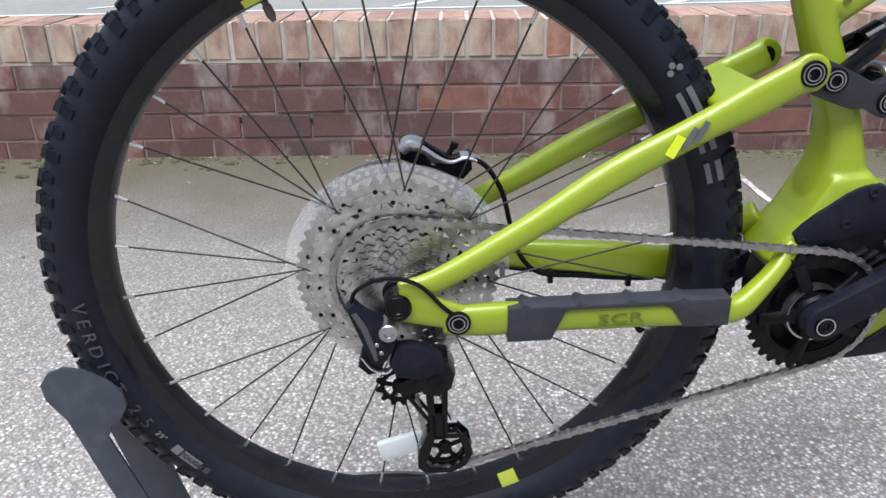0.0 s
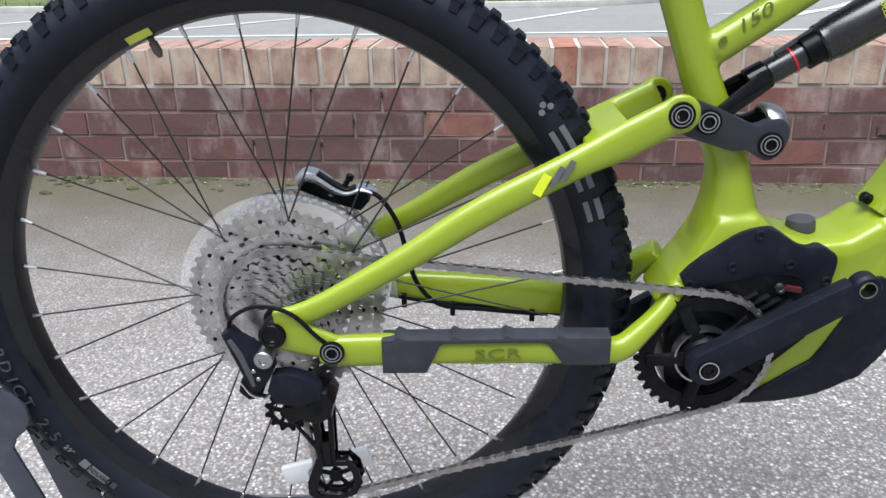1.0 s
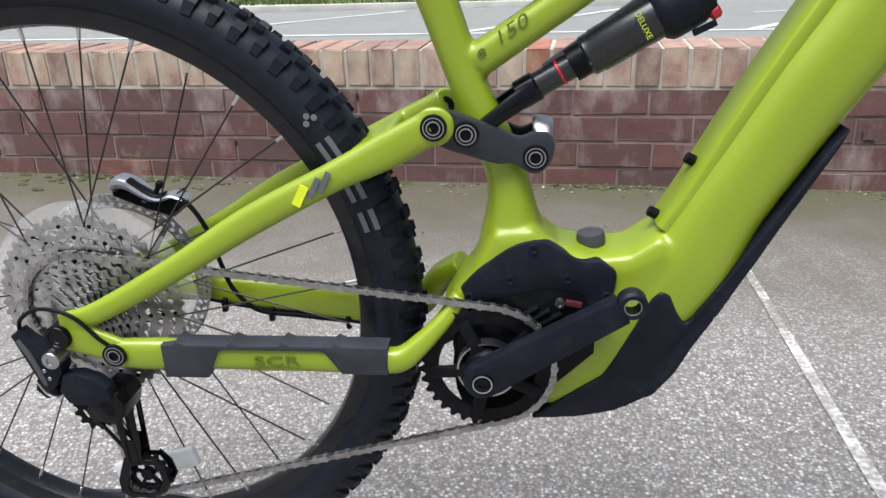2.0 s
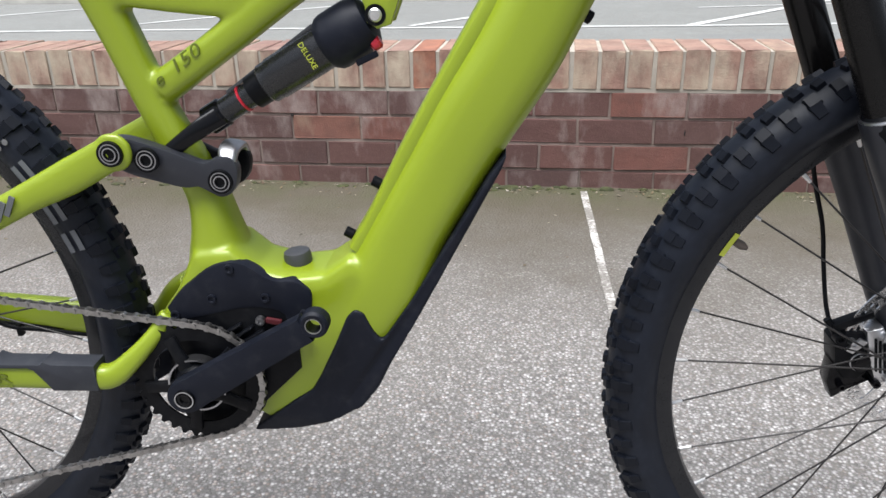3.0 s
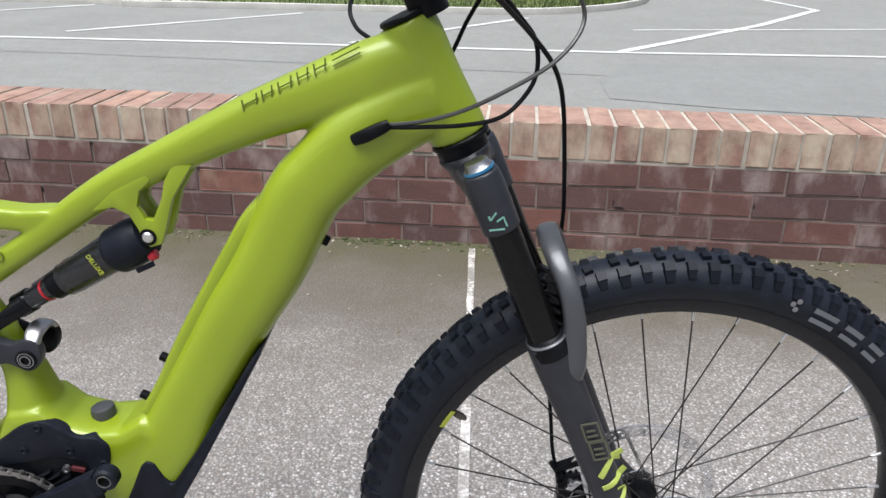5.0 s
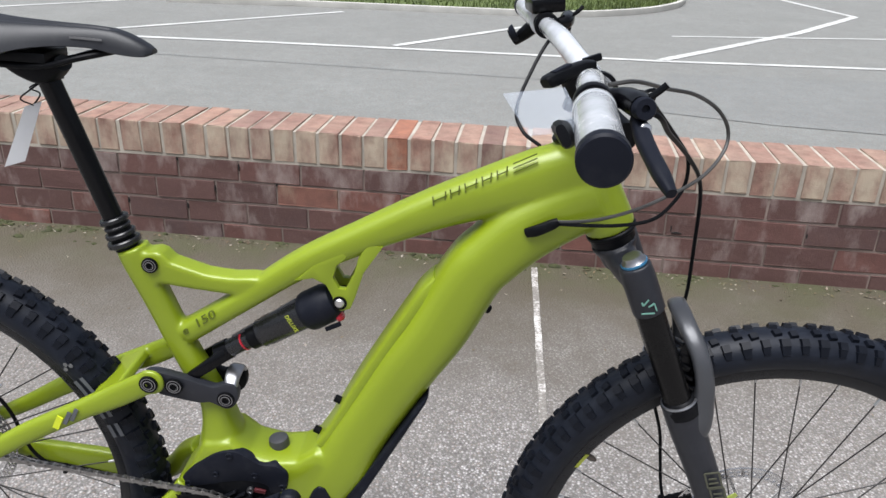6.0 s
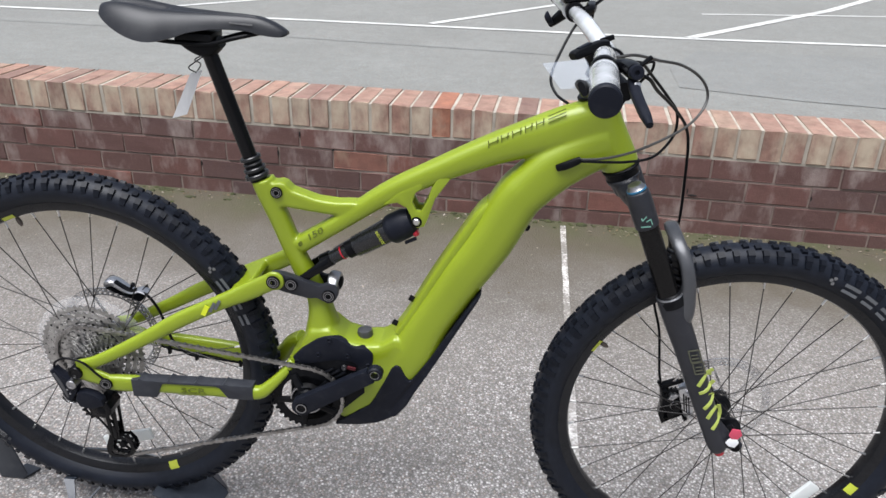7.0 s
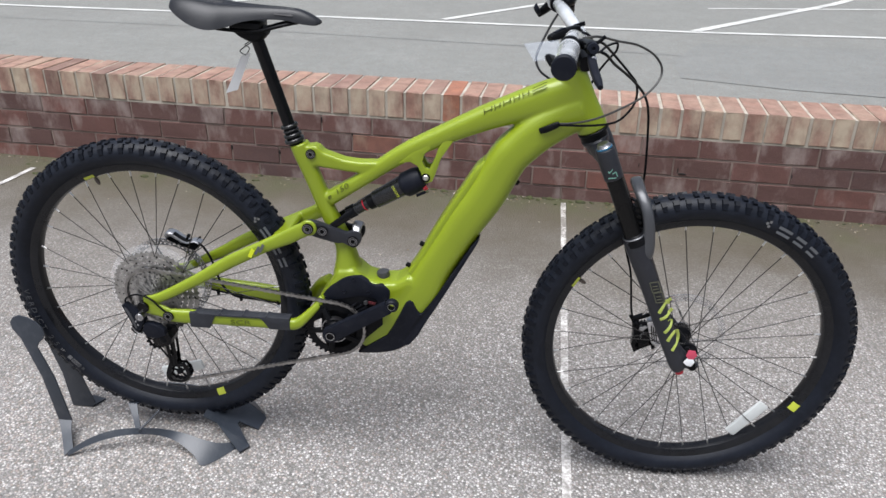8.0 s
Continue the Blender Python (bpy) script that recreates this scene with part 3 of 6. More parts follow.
link_near = part("rocker_link", rocker(-0.044, -0.030), FORK, bike, "satin black rocker link")
link_far = part("rocker_link", rocker(0.014, 0.026, 0.430), BLACK, bike, "satin black rocker link")
bm = bmesh.new()
sweep(bm, [(0.488, -0.025, 0.560, 0.006, 0.0085), (0.487, -0.016, 0.5695, 0.0045, 0.010), (0.487, 0.000, 0.5725, 0.004, 0.0105), (0.487, 0.012, 0.5695, 0.0045, 0.010), (0.488, 0.019, 0.560, 0.006, 0.0085)], 16, 2.6, 4, (1, 0, -0.2))
part("link_bridge", bm, GREYALLOY, link_near, "bare alloy link bridge")
for x, y, z in ((0.389, -0.044, 0.5765), (0.4165, -0.0415, 0.5685), (0.4805, -0.030, 0.5435)):
    bolt(link_near, x, y, z, 0.0122)
# seat stay lug in front of the link
bolt(seatstay, 0.388, -0.053, 0.5775, 0.0125)

bm = bmesh.new()
lathe(bm, [(0, 0.0445), (0.0035, 0.0445), (0.0040, 0.0430), (0.0090, 0.0430), (0.0100, 0.0455), (0, 0.0455)], (0.3885, 0, 0.5775), (0, 1, 0), 24)
part("pivot_bolt", bm, BLACK, seatstay, "black pivot bolt seen from inside")

# shock absorber
A, B = Vector((0.4405, VF, 0.581)), Vector((0.6375, VF, 0.6945))
AX = (B - A).normalized()
bm = bmesh.new()
lathe(bm, [(0.0, 0.098), (0.0175, 0.098), (0.0195, 0.100), (0.0195, 0.108), (0.0205, 0.110), (0.0205, 0.172), (0.0, 0.172)], A, AX, 32)
shock = part("shock_absorber", bm, SHOCK, bike, "gloss black air shock absorber")
bm = bmesh.new()
lathe(bm, [(0.0, 0.168), (0.0225, 0.168), (0.0262, 0.173), (0.0272, 0.178), (0.0268, 0.203), (0.0225, 0.216), (0.010, 0.221), (0.0, 0.221)], A, AX, 32)
part("shock_head", bm, GUARD, shock, "charcoal forged shock head")
bm = bmesh.new()
lathe(bm, [(0.0, 0.03), (0.0125, 0.03), (0.0125, 0.099), (0.0, 0.099)], A, AX, 24)
part("shaft", bm, SHOCK, shock, "polished black shock shaft")
bm = bmesh.new()
lathe(bm, [(0.0124, 0.070), (0.0136, 0.0705), (0.0136, 0.0722), (0.0124, 0.073)], A, AX, 24, True)
part("travel_ring", bm, RED, shock, "red rubber travel ring")
bm = bmesh.new()
lathe(bm, [(0.012, 0.083), (0.0165, 0.083), (0.0165, 0.0985), (0.012, 0.0985)], A, AX, 24, True)
part("wiper_seal", bm, BLACK, shock)
up = Vector((0, 1, 0)).cross(AX).normalized() * -1
# narrow silver sleeve line on top of the can and valve
bm = bmesh.new()
bar(bm, A + AX * 0.060 - up * -0.0132, A + AX * 0.168 - up * -0.0222, 0.006, 0.0035, 0.001, up)
part("sleeve_rail", bm, FORKGREY, shock, "grey rail along the shock")
bm = bmesh.new()
lathe(bm, [(0, -0.022), (0.0095, -0.022), (0.0095, 0.022), (0, 0.022)], B, (0, 1, 0), 20)
part("eyelet", bm, BLACK, shock)
bm = bmesh.new()
disc(bm, B + Vector((0, -0.0245, 0)), (0, 1, 0), 0.0062, 0.004)
part("eyelet_bolt", bm, STEEL, shock, "bright steel bolt head")
q = A + AX * 0.207 - up * 0.022
bm = bmesh.new()
disc(bm, q + Vector((0, -0.010, 0.001)), AX, 0.0065, 0.010, 0.002)
part("lockout_dial", bm, RED, shock, "red anodised lockout dial")
bm = bmesh.new()
bar(bm, q + Vector((0.006, -0.014, -0.005)), q - AX * 0.016 + Vector((0, -0.016, -0.006)), 0.006, 0.004, 0.0012)
part("lockout_lever", bm, GUARD, shock, "charcoal lockout lever")
# forked yoke round the seat tube
bm = bmesh.new()
for s in (-1, 1):
    sweep(bm, [(0.480, VF + s * 0.008, 0.602, 0.010, 0.005), (0.462, VF + s * 0.020, 0.592, 0.009, 0.0045), (0.440, VF + s * 0.026, 0.577, 0.008, 0.0045), (0.428, VF + s * 0.027, 0.566, 0.009, 0.005)], 12, 3.0, 4)
disc(bm, A + AX * 0.026 + Vector((0, 0, 0)), AX, 0.0145, 0.022, 0.002)
part("shock_yoke", bm, GLOSS, shock, "black forked shock yoke")
letters("DELUXE", 0.0074, Matrix.Translation(A + AX * 0.153 + Vector((0, -0.0206, 0.002))) @ Matrix((-up * -1, AX * -1, Vector((0, -1, 0)))).transposed().to_4x4() @ pose(0, 0, 0, 0, 0, 180), YELLOW, shock, "shock_lettering", 0.0004, "small yellow lettering")

# bracket that holds the shock under the top tube
bm = bmesh.new()
for s in (-1, 1):
    y0 = VF + s * 0.016 - 0.005
    plate(bm, [(0.580, 0.722), (0.604, 0.727), (0.620, 0.719), (0.628, 0.702), (0.629, 0.688), (0.639, 0.682), (0.651, 0.686), (0.657, 0.701), (0.669, 0.738), (0.694, 0.776), (0.674, 0.778), (0.662, 0.757), (0.657, 0.738), (0.645, 0.714), (0.637, 0.715), (0.630, 0.729), (0.635, 0.746), (0.648, 0.758), (0.645, 0.768), (0.605, 0.745)], y0, y0 + 0.010, 0.0025)
part("shock_bracket", bm, LIME, frame_body)
# bolt through the seat tube strut
bolt(frame_body, 0.394, VF - 0.0180, 0.7325, 0.0105, "strut_bolt")

# battery lid along the down tube
bm = bmesh.new()
tube(bm, [(0.607, 0.467, 0.0105, 0.027, VF), (0.6287, 0.503, 0.0105, 0.028, VF), (0.6607, 0.565, 0.0105, 0.028, VF), (0.6927, 0.622, 0.0105, 0.028, VF), (0.7287, 0.683, 0.0105, 0.027, VF), (0.748, 0.713, 0.0115, 0.026, VF), (0.763, 0.733, 0.009, 0.022, VF)], 28, 4.5)
part("battery_lid", bm, LIME, frame_body)
for x, z in ((0.636, 0.5290), (0.605, 0.4750)):
    bm = bmesh.new()
    disc(bm, (x - 0.004, VF - 0.004, z + 0.002), (-0.88, 0, 0.47), 0.0055, 0.010, 0.001, 16)
    part("bottle_boss", bm, BLACK, frame_body, "small black bottle mount bolt")
bm = bmesh.new()
disc(bm, (0.818, VF - 0.004, 0.694), (0.86, 0, -0.51), 0.006, 0.014, 0.001, 12)
part("port_plug", bm, BLACK, frame_body)
# charge port plug
bm = bmesh.new()
lathe(bm, [(0, -0.012), (0.0135, -0.012), (0.0145, -0.009), (0.0145, 0.006), (0.0135, 0.010), (0.010, 0.0115), (0, 0.0115)], (0.5385, VF + 0.002, 0.4460), (-0.1, 0, 1), 24)
part("charge_port_plug", bm, PLUG, frame_body, "charcoal rubber plug")
bm = bmesh.new()
disc(bm, (0.582, VF, 0.4445), (-0.3, 0, 1), 0.008, 0.006, 0.002, 16)
part("frame_plug", bm, LIME, frame_body)

# motor and its covers
bm = bmesh.new()
lathe(bm, [(0.0, -0.046), (0.048, -0.046), (0.052, -0.042), (0.052, -0.02), (0.0, -0.02)], (0.452, VF, 0.345), (0, 1, 0), 40)
plate(bm, [(0.43, 0.40), (0.47, 0.425), (0.52, 0.425), (0.545, 0.40), (0.545, 0.34), (0.50, 0.295), (0.45, 0.29), (0.41, 0.33), (0.41, 0.38)], VF - 0.050, VF - 0.030, 0.003)
plate(bm, [(0.408, 0.368), (0.402, 0.340), (0.400, 0.322), (0.403, 0.292), (0.411, 0.270), (0.426, 0.258), (0.456, 0.258), (0.482, 0.268), (0.500, 0.290), (0.516, 0.330), (0.520, 0.365), (0.490, 0.392), (0.440, 0.392)], VF - 0.0495, VF + 0.030, 0.004)
motor = part("motor", bm, BLACK, bike, "black mid-drive motor with cooling fins")
motor.location = (-0.002, 0.008, 0)
for k in range(7):
    a = Vector((0.455 + 0.012 * k, VF - 0.053, 0.374 - 0.003 * k))
    bm = bmesh.new()
    bar(bm, a, a + Vector((0.032, 0, 0.020)), 0.0026, 0.007, 0.0008, (0, 1, 0))
    part("cooling_fin", bm, RIMBLACK, motor)
bm = bmesh.new()
bar(bm, (0.514, VF - 0.053, 0.399), (0.530, VF - 0.053, 0.396), 0.006, 0.004, 0.001)
part("motor_label", bm, REDINK, motor, "dark red label")
bm = bmesh.new()
lathe(bm, [(0, -0.001), (0.0022, -0.001), (0.0028, -0.0026), (0.0048, -0.0026), (0.0054, 0.002)], (0.5085, VF - 0.0545, 0.3985), (0, 1, 0), 16)
part("motor_screw", bm, GREYALLOY, motor, "small grey screw head")
bm = bmesh.new()
plate(bm, [(0.408, 0.410), (0.425, 0.430), (0.437, 0.440), (0.455, 0.454), (0.472, 0.461), (0.489, 0.462), (0.503, 0.455), (0.516, 0.446), (0.527, 0.442), (0.544, 0.442), (0.553, 0.437), (0.560, 0.431), (0.561, 0.420), (0.557, 0.401), (0.548, 0.394), (0.534, 0.391), (0.531, 0.403), (0.520, 0.409), (0.501, 0.411), (0.481, 0.409), (0.457, 0.403), (0.434, 0.398), (0.416, 0.395)], -0.0395, -0.022, 0.004, 2)
cover = part("motor_cover", bm, GUARD, bike, "charcoal plastic motor cover")
for x, z in ((0.4165, 0.4025), (0.4575, 0.4215), (0.480, 0.455), (0.5135, 0.4235), (0.552, 0.4055)):
    bm = bmesh.new()
    lathe(bm, [(0, -0.0005), (0.0022, -0.0005), (0.003, -0.0022), (0.0048, -0.0022), (0.0052, 0.001)], (x, -0.0395, z), (0, 1, 0), 16)
    part("cover_screw", bm, GUARD, cover)

# skid plate under motor and down tube
bm = bmesh.new()
GO = [(0.484, 0.262), (0.508, 0.282), (0.530, 0.299), (0.552, 0.314), (0.563, 0.333), (0.582, 0.372), (0.595, 0.402), (0.604, 0.411), (0.613, 0.407), (0.621, 0.388), (0.630, 0.374), (0.664, 0.424), (0.702, 0.487), (0.740, 0.552), (0.7570, 0.574), (0.7510, 0.557), (0.7125, 0.484), (0.668, 0.401), (0.639, 0.350), (0.624, 0.319), (0.605, 0.294), (0.569, 0.271), (0.532, 0.260), (0.480, 0.254)]
plate(bm, GO, VF - 0.0450, VF + 0.0450, 0)
# it narrows towards its keel and towards its tip on the down tube
for v in bm.verts:
    keel = min(max((0.53 * v.co.z - v.co.x + 0.482) / 0.03, 0.0), 1.0) if v.co.z > 0.30 else min(max((v.co.z - 0.254) / 0.03, 0.0), 1.0)
    tip = min(max((v.co.z - 0.40) / 0.10, 0.0), 1.0)
    v.co.y = VF + (v.co.y - VF) * (1.0 - (0.20 if v.co.z < 0.36 else 0.03) * (1 - keel)) * (1 - 0.10 * tip)
guard = part("skid_plate", bm, GUARD, bike, "charcoal plastic skid plate")
fuse(guard, 0.0022, 9)

# head tube badge area: cable port, headset rings
bm = bmesh.new()
sweep(bm, [(0.872, -0.029, 0.812, 0.006, 0.004), (0.884, -0.034, 0.818, 0.007, 0.005), (0.900, -0.034, 0.826, 0.0065, 0.005), (0.908, -0.033, 0.830, 0.005, 0.004)], 12, 2.2, 4)
part("cable_port", bm, BLACK, frame_body, "black rubber cable port").location = (-0.006, -0.006, 0.0)
HEAD = Vector((0.9265 - 0.980, 0, 0.930 - 0.815)).normalized()
for c, r in (((0.970, VF, 0.8095), 0.0315), ((0.9165, VF, 0.9245), 0.0275)):
    bm = bmesh.new()
    s = -1 if r > 0.03 else 1
    disc(bm, c, HEAD * s, r, 0.006, 0.0015, 32)
    part("headset_cup", bm, BLACK, frame_body, "black headset ring")

# chainstay guard with its open lime window
bm = bmesh.new()
CS = [(0.103, 0.320), (0.103, 0.357), (0.115, 0.3575), (0.119, 0.3615), (0.127, 0.3575), (0.170, 0.357), (0.174, 0.361), (0.183, 0.357), (0.222, 0.357), (0.226, 0.361), (0.235, 0.357), (0.275, 0.3565), (0.279, 0.360), (0.287, 0.3565), (0.331, 0.3555), (0.331, 0.325), (0.284, 0.3255), (0.268, 0.3495), (0.262, 0.352), (0.165, 0.352), (0.160, 0.3495), (0.147, 0.3195)]
plate(bm, [(x + 0.005, z + 0.0085 - 0.022 * (x - 0.103)) for x, z in CS], -0.0880, -0.064, 0.0015)
for v in bm.verts:
    v.co.y += (v.co.x - 0.103) * 0.068
cs_guard = part("chainstay_guard", bm, CSGUARD, chainstay, "ribbed charcoal rubber chainstay guard")
letters("SCR", 0.0155, pose(0.223, -0.0775, 0.3440, 90, 0, 3.9), INK, chainstay, "chainstay_lettering", 0.0006, "dark lettering", 1.75)
bm = bmesh.new()
bar(bm, (0.195, -0.0795, 0.3350), (0.247, -0.0760, 0.3345), 0.0012, 0.001, 0, (0, 1, 0))
part("chainstay_stripe", bm, INK, chainstay)
bolt(chainstay, 0.0593, -0.0890, 0.3540, 0.0125)
bm = bmesh.new()
lathe(bm, [(0.0, -0.0866), (0.0055, -0.0866), (0.0060, -0.0872), (0.0088, -0.0872), (0.0095, -0.0885), (0.0125, -0.0885), (0.0135, -0.087), (0.0135, -0.06), (0, -0.06)], (REAR[0], 0, REAR[1] - 0.0025), (0, 1, 0), 28)
part("axle_end", bm, GLOSS, rear_wheel, "black through-axle end").matrix_basis = pose(-REAR[0], -0.007, -REAR[1])

# stripes on the seat stay and tube marks
for k, (u, mat, nm) in enumerate(((0.262, NEON, "neon_stripe"), (0.2755, GREYDECAL, "grey_stripe"), (0.2855, GREYDECAL, "grey_stripe"))):
    bm = bmesh.new()
    w = 0.497 + (u - 0.225) * 0.545
    bar(bm, (u - 0.0045, -0.0678 + 0.06 * (u - 0.26), w - 0.0095), (u + 0.0055, -0.0678 + 0.06 * (u - 0.26), w + 0.0095), 0.0085 if k == 0 else 0.0055, 0.0016, 0, (0, 1, 0))
    part(nm, bm, mat, seatstay)


def tube_mark(bm, a, b, width, y):
    bar(bm, (a[0], y, a[1]), (b[0], y, b[1]), width, 0.0012, 0, (0, 1, 0))


SLANT = Matrix(((1, 0.35, 0, 0), (0, 1, 0, 0), (0, 0, 1, 0), (0, 0, 0, 1)))
letters("150", 0.0165, pose(0.4575, VF - 0.0183, 0.6575, 90, 0, 0) @ pose(0, 0, 0, 0, 0, 34) @ SLANT, INK, frame_body, "tube_lettering", 0.0006, "dark slanted lettering", 1.45)
letters("e", 0.0165, pose(0.4295, VF - 0.0186, 0.6385, 90, 0, 0) @ pose(0, 0, 0, 0, 0, 34) @ SLANT, INK, frame_body, "tube_lettering", 0.0006, "dark slanted lettering", 1.3)
# maker's mark on the top tube: plain slanting strokes
for s0, ln in ((0.0, 0.018), (0.023, 0.013), (0.042, 0.016), (0.064, 0.013), (0.083, 0.014), (0.103, 0.030)):
    bm = bmesh.new()
    y = VF - 0.0232 - 0.034 * s0

    def at(u, h):
        c = Vector((0.755, 0, 0.8345)) + Vector((0.893, 0, 0.45)) * (s0 + u + 0.35 * h) + Vector((-0.45, 0, 0.893)) * h
        return (c.x, c.z)

    if ln < 0.02:
        tube_mark(bm, at(0, 0), at(0, 0.011), 0.0016, y)
        tube_mark(bm, at(0, 0.0055), at(ln, 0.0055), 0.0014, y)
        tube_mark(bm, at(ln - 0.003, 0.001), at(ln - 0.001, 0.011), 0.0016, y)
    else:
        for h in (0.001, 0.006, 0.011):
            tube_mark(bm, at(0, h), at(ln, h), 0.0013, y)
    part("tube_mark", bm, INK, frame_body)


# ---- drive train ----
def gear(bm, teeth, r, hole, y0, y1, centre=(0, 0), tooth=0.0042):
    """A toothed plate with a hole."""
    n = teeth * 4
    rows = []
    for y in (y0, y1):
        outer, inner = [], []
        for k in range(n):
            a = 2 * math.pi * k / n
            rr = r + (tooth / 2 if k % 4 in (1, 2) else -tooth / 2)
            outer.append(bm.verts.new((centre[0] + rr * math.cos(a), y, centre[1] + rr * math.sin(a))))
            inner.append(bm.verts.new((centre[0] + hole * math.cos(a), y, centre[1] + hole * math.sin(a))))
        rows.append((outer, inner))
    (o0, i0), (o1, i1) = rows
    for k in range(n):
        j = (k + 1) % n
        bm.faces.new((o0[k], o0[j], i0[j], i0[k]))
        bm.faces.new((o1[j], o1[k], i1[k], i1[j]))
        bm.faces.new((o0[j], o0[k], o1[k], o1[j]))
        bm.faces.new((i0[k], i0[j], i1[j], i1[k]))
    bmesh.ops.recalc_face_normals(bm, faces=bm.faces)
    return bm


bm = bmesh.new()
lathe(bm, [(0.0, -0.066), (0.013, -0.066), (0.0165, -0.063), (0.0165, -0.022), (0.0, -0.022)], (0, 0, 0), (0, 1, 0), 28)
cassette = part("cassette", bm, BLACK, rear_wheel, "bright steel twelve-speed cassette")
TEETH = (51, 45, 39, 33, 28, 24, 21, 18, 16, 14, 12, 10)
for k, t in enumerate(TEETH):
    y = -0.0225 - 0.0036 * k
    r = t * 0.0127 / (2 * math.pi)
    bm = bmesh.new()
    gear(bm, t, r, max(r - (0.0100 if r > 0.035 else 0.0105), 0.013), y - 0.0018, y)
    if r > 0.035:
        for s in range(6):
            a = s * math.pi / 3 + 0.22 * k
            bar(bm, (0.015 * math.cos(a + 0.5), y - 0.0009, 0.015 * math.sin(a + 0.5)), ((r - 0.010) * math.cos(a), y - 0.0009, (r - 0.010) * math.sin(a)), 0.0075, 0.0016, 0)
        # shift ramps, and dark holes drilled below the teeth
        for s in range(t // 3):
            a = 2 * math.pi * (s + 0.35) * 3 / t
            bm2 = Vector(((r - 0.0065) * math.cos(a), y - 0.0022, (r - 0.0065) * math.sin(a)))
            bar(bm, bm2, bm2 + Vector((math.cos(a + 1.0), 0, math.sin(a + 1.0))) * 0.007, 0.003, 0.0015, 0)
    sprocket = part("sprocket", bm, SPROCKET, rear_wheel, "bright steel sprocket", 20)
    if r > 0.035:
        bm = bmesh.new()
        for s in range(t // 3):
            a = 2 * math.pi * (s + 0.8) * 3 / t
            disc(bm, ((r - 0.0095) * math.cos(a), y - 0.0018, (r - 0.0095) * math.sin(a)), (0, -1, 0), 0.0025, 0.0006, 0.0001, 8)
        part("drilled_ring", bm, BLACK, sprocket, "ring of dark drilled holes", 20)["kind"] = "stuff"
# clear spoke guard behind the largest sprocket
bm = bmesh.new()
lathe(bm, [(0.030, -0.0205), (0.100, -0.0185), (0.1155, -0.0150), (0.1175, -0.0142), (0.1175, -0.0130), (0.1150, -0.0136), (0.100, -0.0172), (0.030, -0.0192)], (0, 0, 0), (0, 1, 0), 96, True)
part("spoke_guard", bm, CLEAR, rear_wheel, "clear plastic spoke guard disc").visible_shadow = False


def rotor(parent, y, r, label):
    """A drilled brake disc: two rings joined by slanting webs, on swept arms."""
    bm = bmesh.new()
    for r0, r1 in ((r - 0.0030, r), (r - 0.0090, r - 0.0072), (r - 0.0165, r - 0.0140)):
        lathe(bm, [(r0, y), (r0, y + 0.002), (r1, y + 0.002), (r1, y)], (0, 0, 0), (0, 1, 0), 72, True)
    for s in range(54):
        a = s * math.pi / 27
        for ra, rb, da in ((r - 0.0082, r - 0.0020, 0.035), (r - 0.0155, r - 0.0080, -0.04)):
            b = a + da
            bar(bm, (ra * math.cos(a), y + 0.001, ra * math.sin(a)), (rb * math.cos(b), y + 0.001, rb * math.sin(b)), 0.0052, 0.0018, 0)
    lathe(bm, [(0.018, y), (0.018, y + 0.002), (0.028, y + 0.002), (0.028, y)], (0, 0, 0), (0, 1, 0), 24, True)
    d = part("brake_rotor", bm, ROTOR, parent, label, 20)
    for s in range(6):
        a = s * math.pi / 3 + 0.3
        bm = bmesh.new()
        bar(bm, (0.026 * math.cos(a), y + 0.001, 0.026 * math.sin(a)), ((r - 0.015) * math.cos(a + 0.5), y + 0.001, (r - 0.015) * math.sin(a + 0.5)), 0.0045, 0.0018, 0)
        part("rotor_arm", bm, ROTOR, d)
    return d


rotor(rear_wheel, 0.047, 0.1045, "drilled steel rear brake rotor")
rotor(front_wheel, 0.044, 0.1010, "drilled steel front brake rotor")

CR = Vector((0.435, -0.048, 0.3285))
bm = bmesh.new()
gear(bm, 34, 0.0680, 0.0500, -0.0505, -0.0480, (CR.x, CR.z), 0.0055)
chainring = part("chainring", bm, BLACK, bike, "black toothed chainring", 20)
for s in range(5):
    a = s * 2 * math.pi / 5 + 0.75
    bm = bmesh.new()
    sweep(bm, [(CR.x + 0.016 * math.cos(a), -0.054, CR.z + 0.016 * math.sin(a), 0.011, 0.005), (CR.x + 0.036 * math.cos(a), -0.053, CR.z + 0.036 * math.sin(a), 0.007, 0.0045), (CR.x + 0.058 * math.cos(a), -0.0515, CR.z + 0.058 * math.sin(a), 0.0075, 0.003)], 10, 2.6, 4)
    part("spider_arm", bm, BLACK, chainring)
bm = bmesh.new()
lathe(bm, [(0.0, -0.062), (0.020, -0.062), (0.024, -0.056), (0.026, -0.046), (0.0, -0.046)], (CR.x, 0, CR.z), (0, 1, 0), 32)
part("spider_hub", bm, BLACK, chainring)
bm = bmesh.new()
lathe(bm, [(0.029, -0.0575), (0.031, -0.0575), (0.031, -0.045), (0.029, -0.045)], (CR.x, 0, CR.z), (0, 1, 0), 32, True)
part("lock_ring", bm, GREYALLOY, chainring, "thin silver lock ring")
bm = bmesh.new()
C0, C1 = Vector((0.4305, 0, 0.3285)), Vector((0.5715, 0, 0.4145))
d = (C1 - C0).normalized()
n = Vector((-d.z, 0, d.x))
out = []
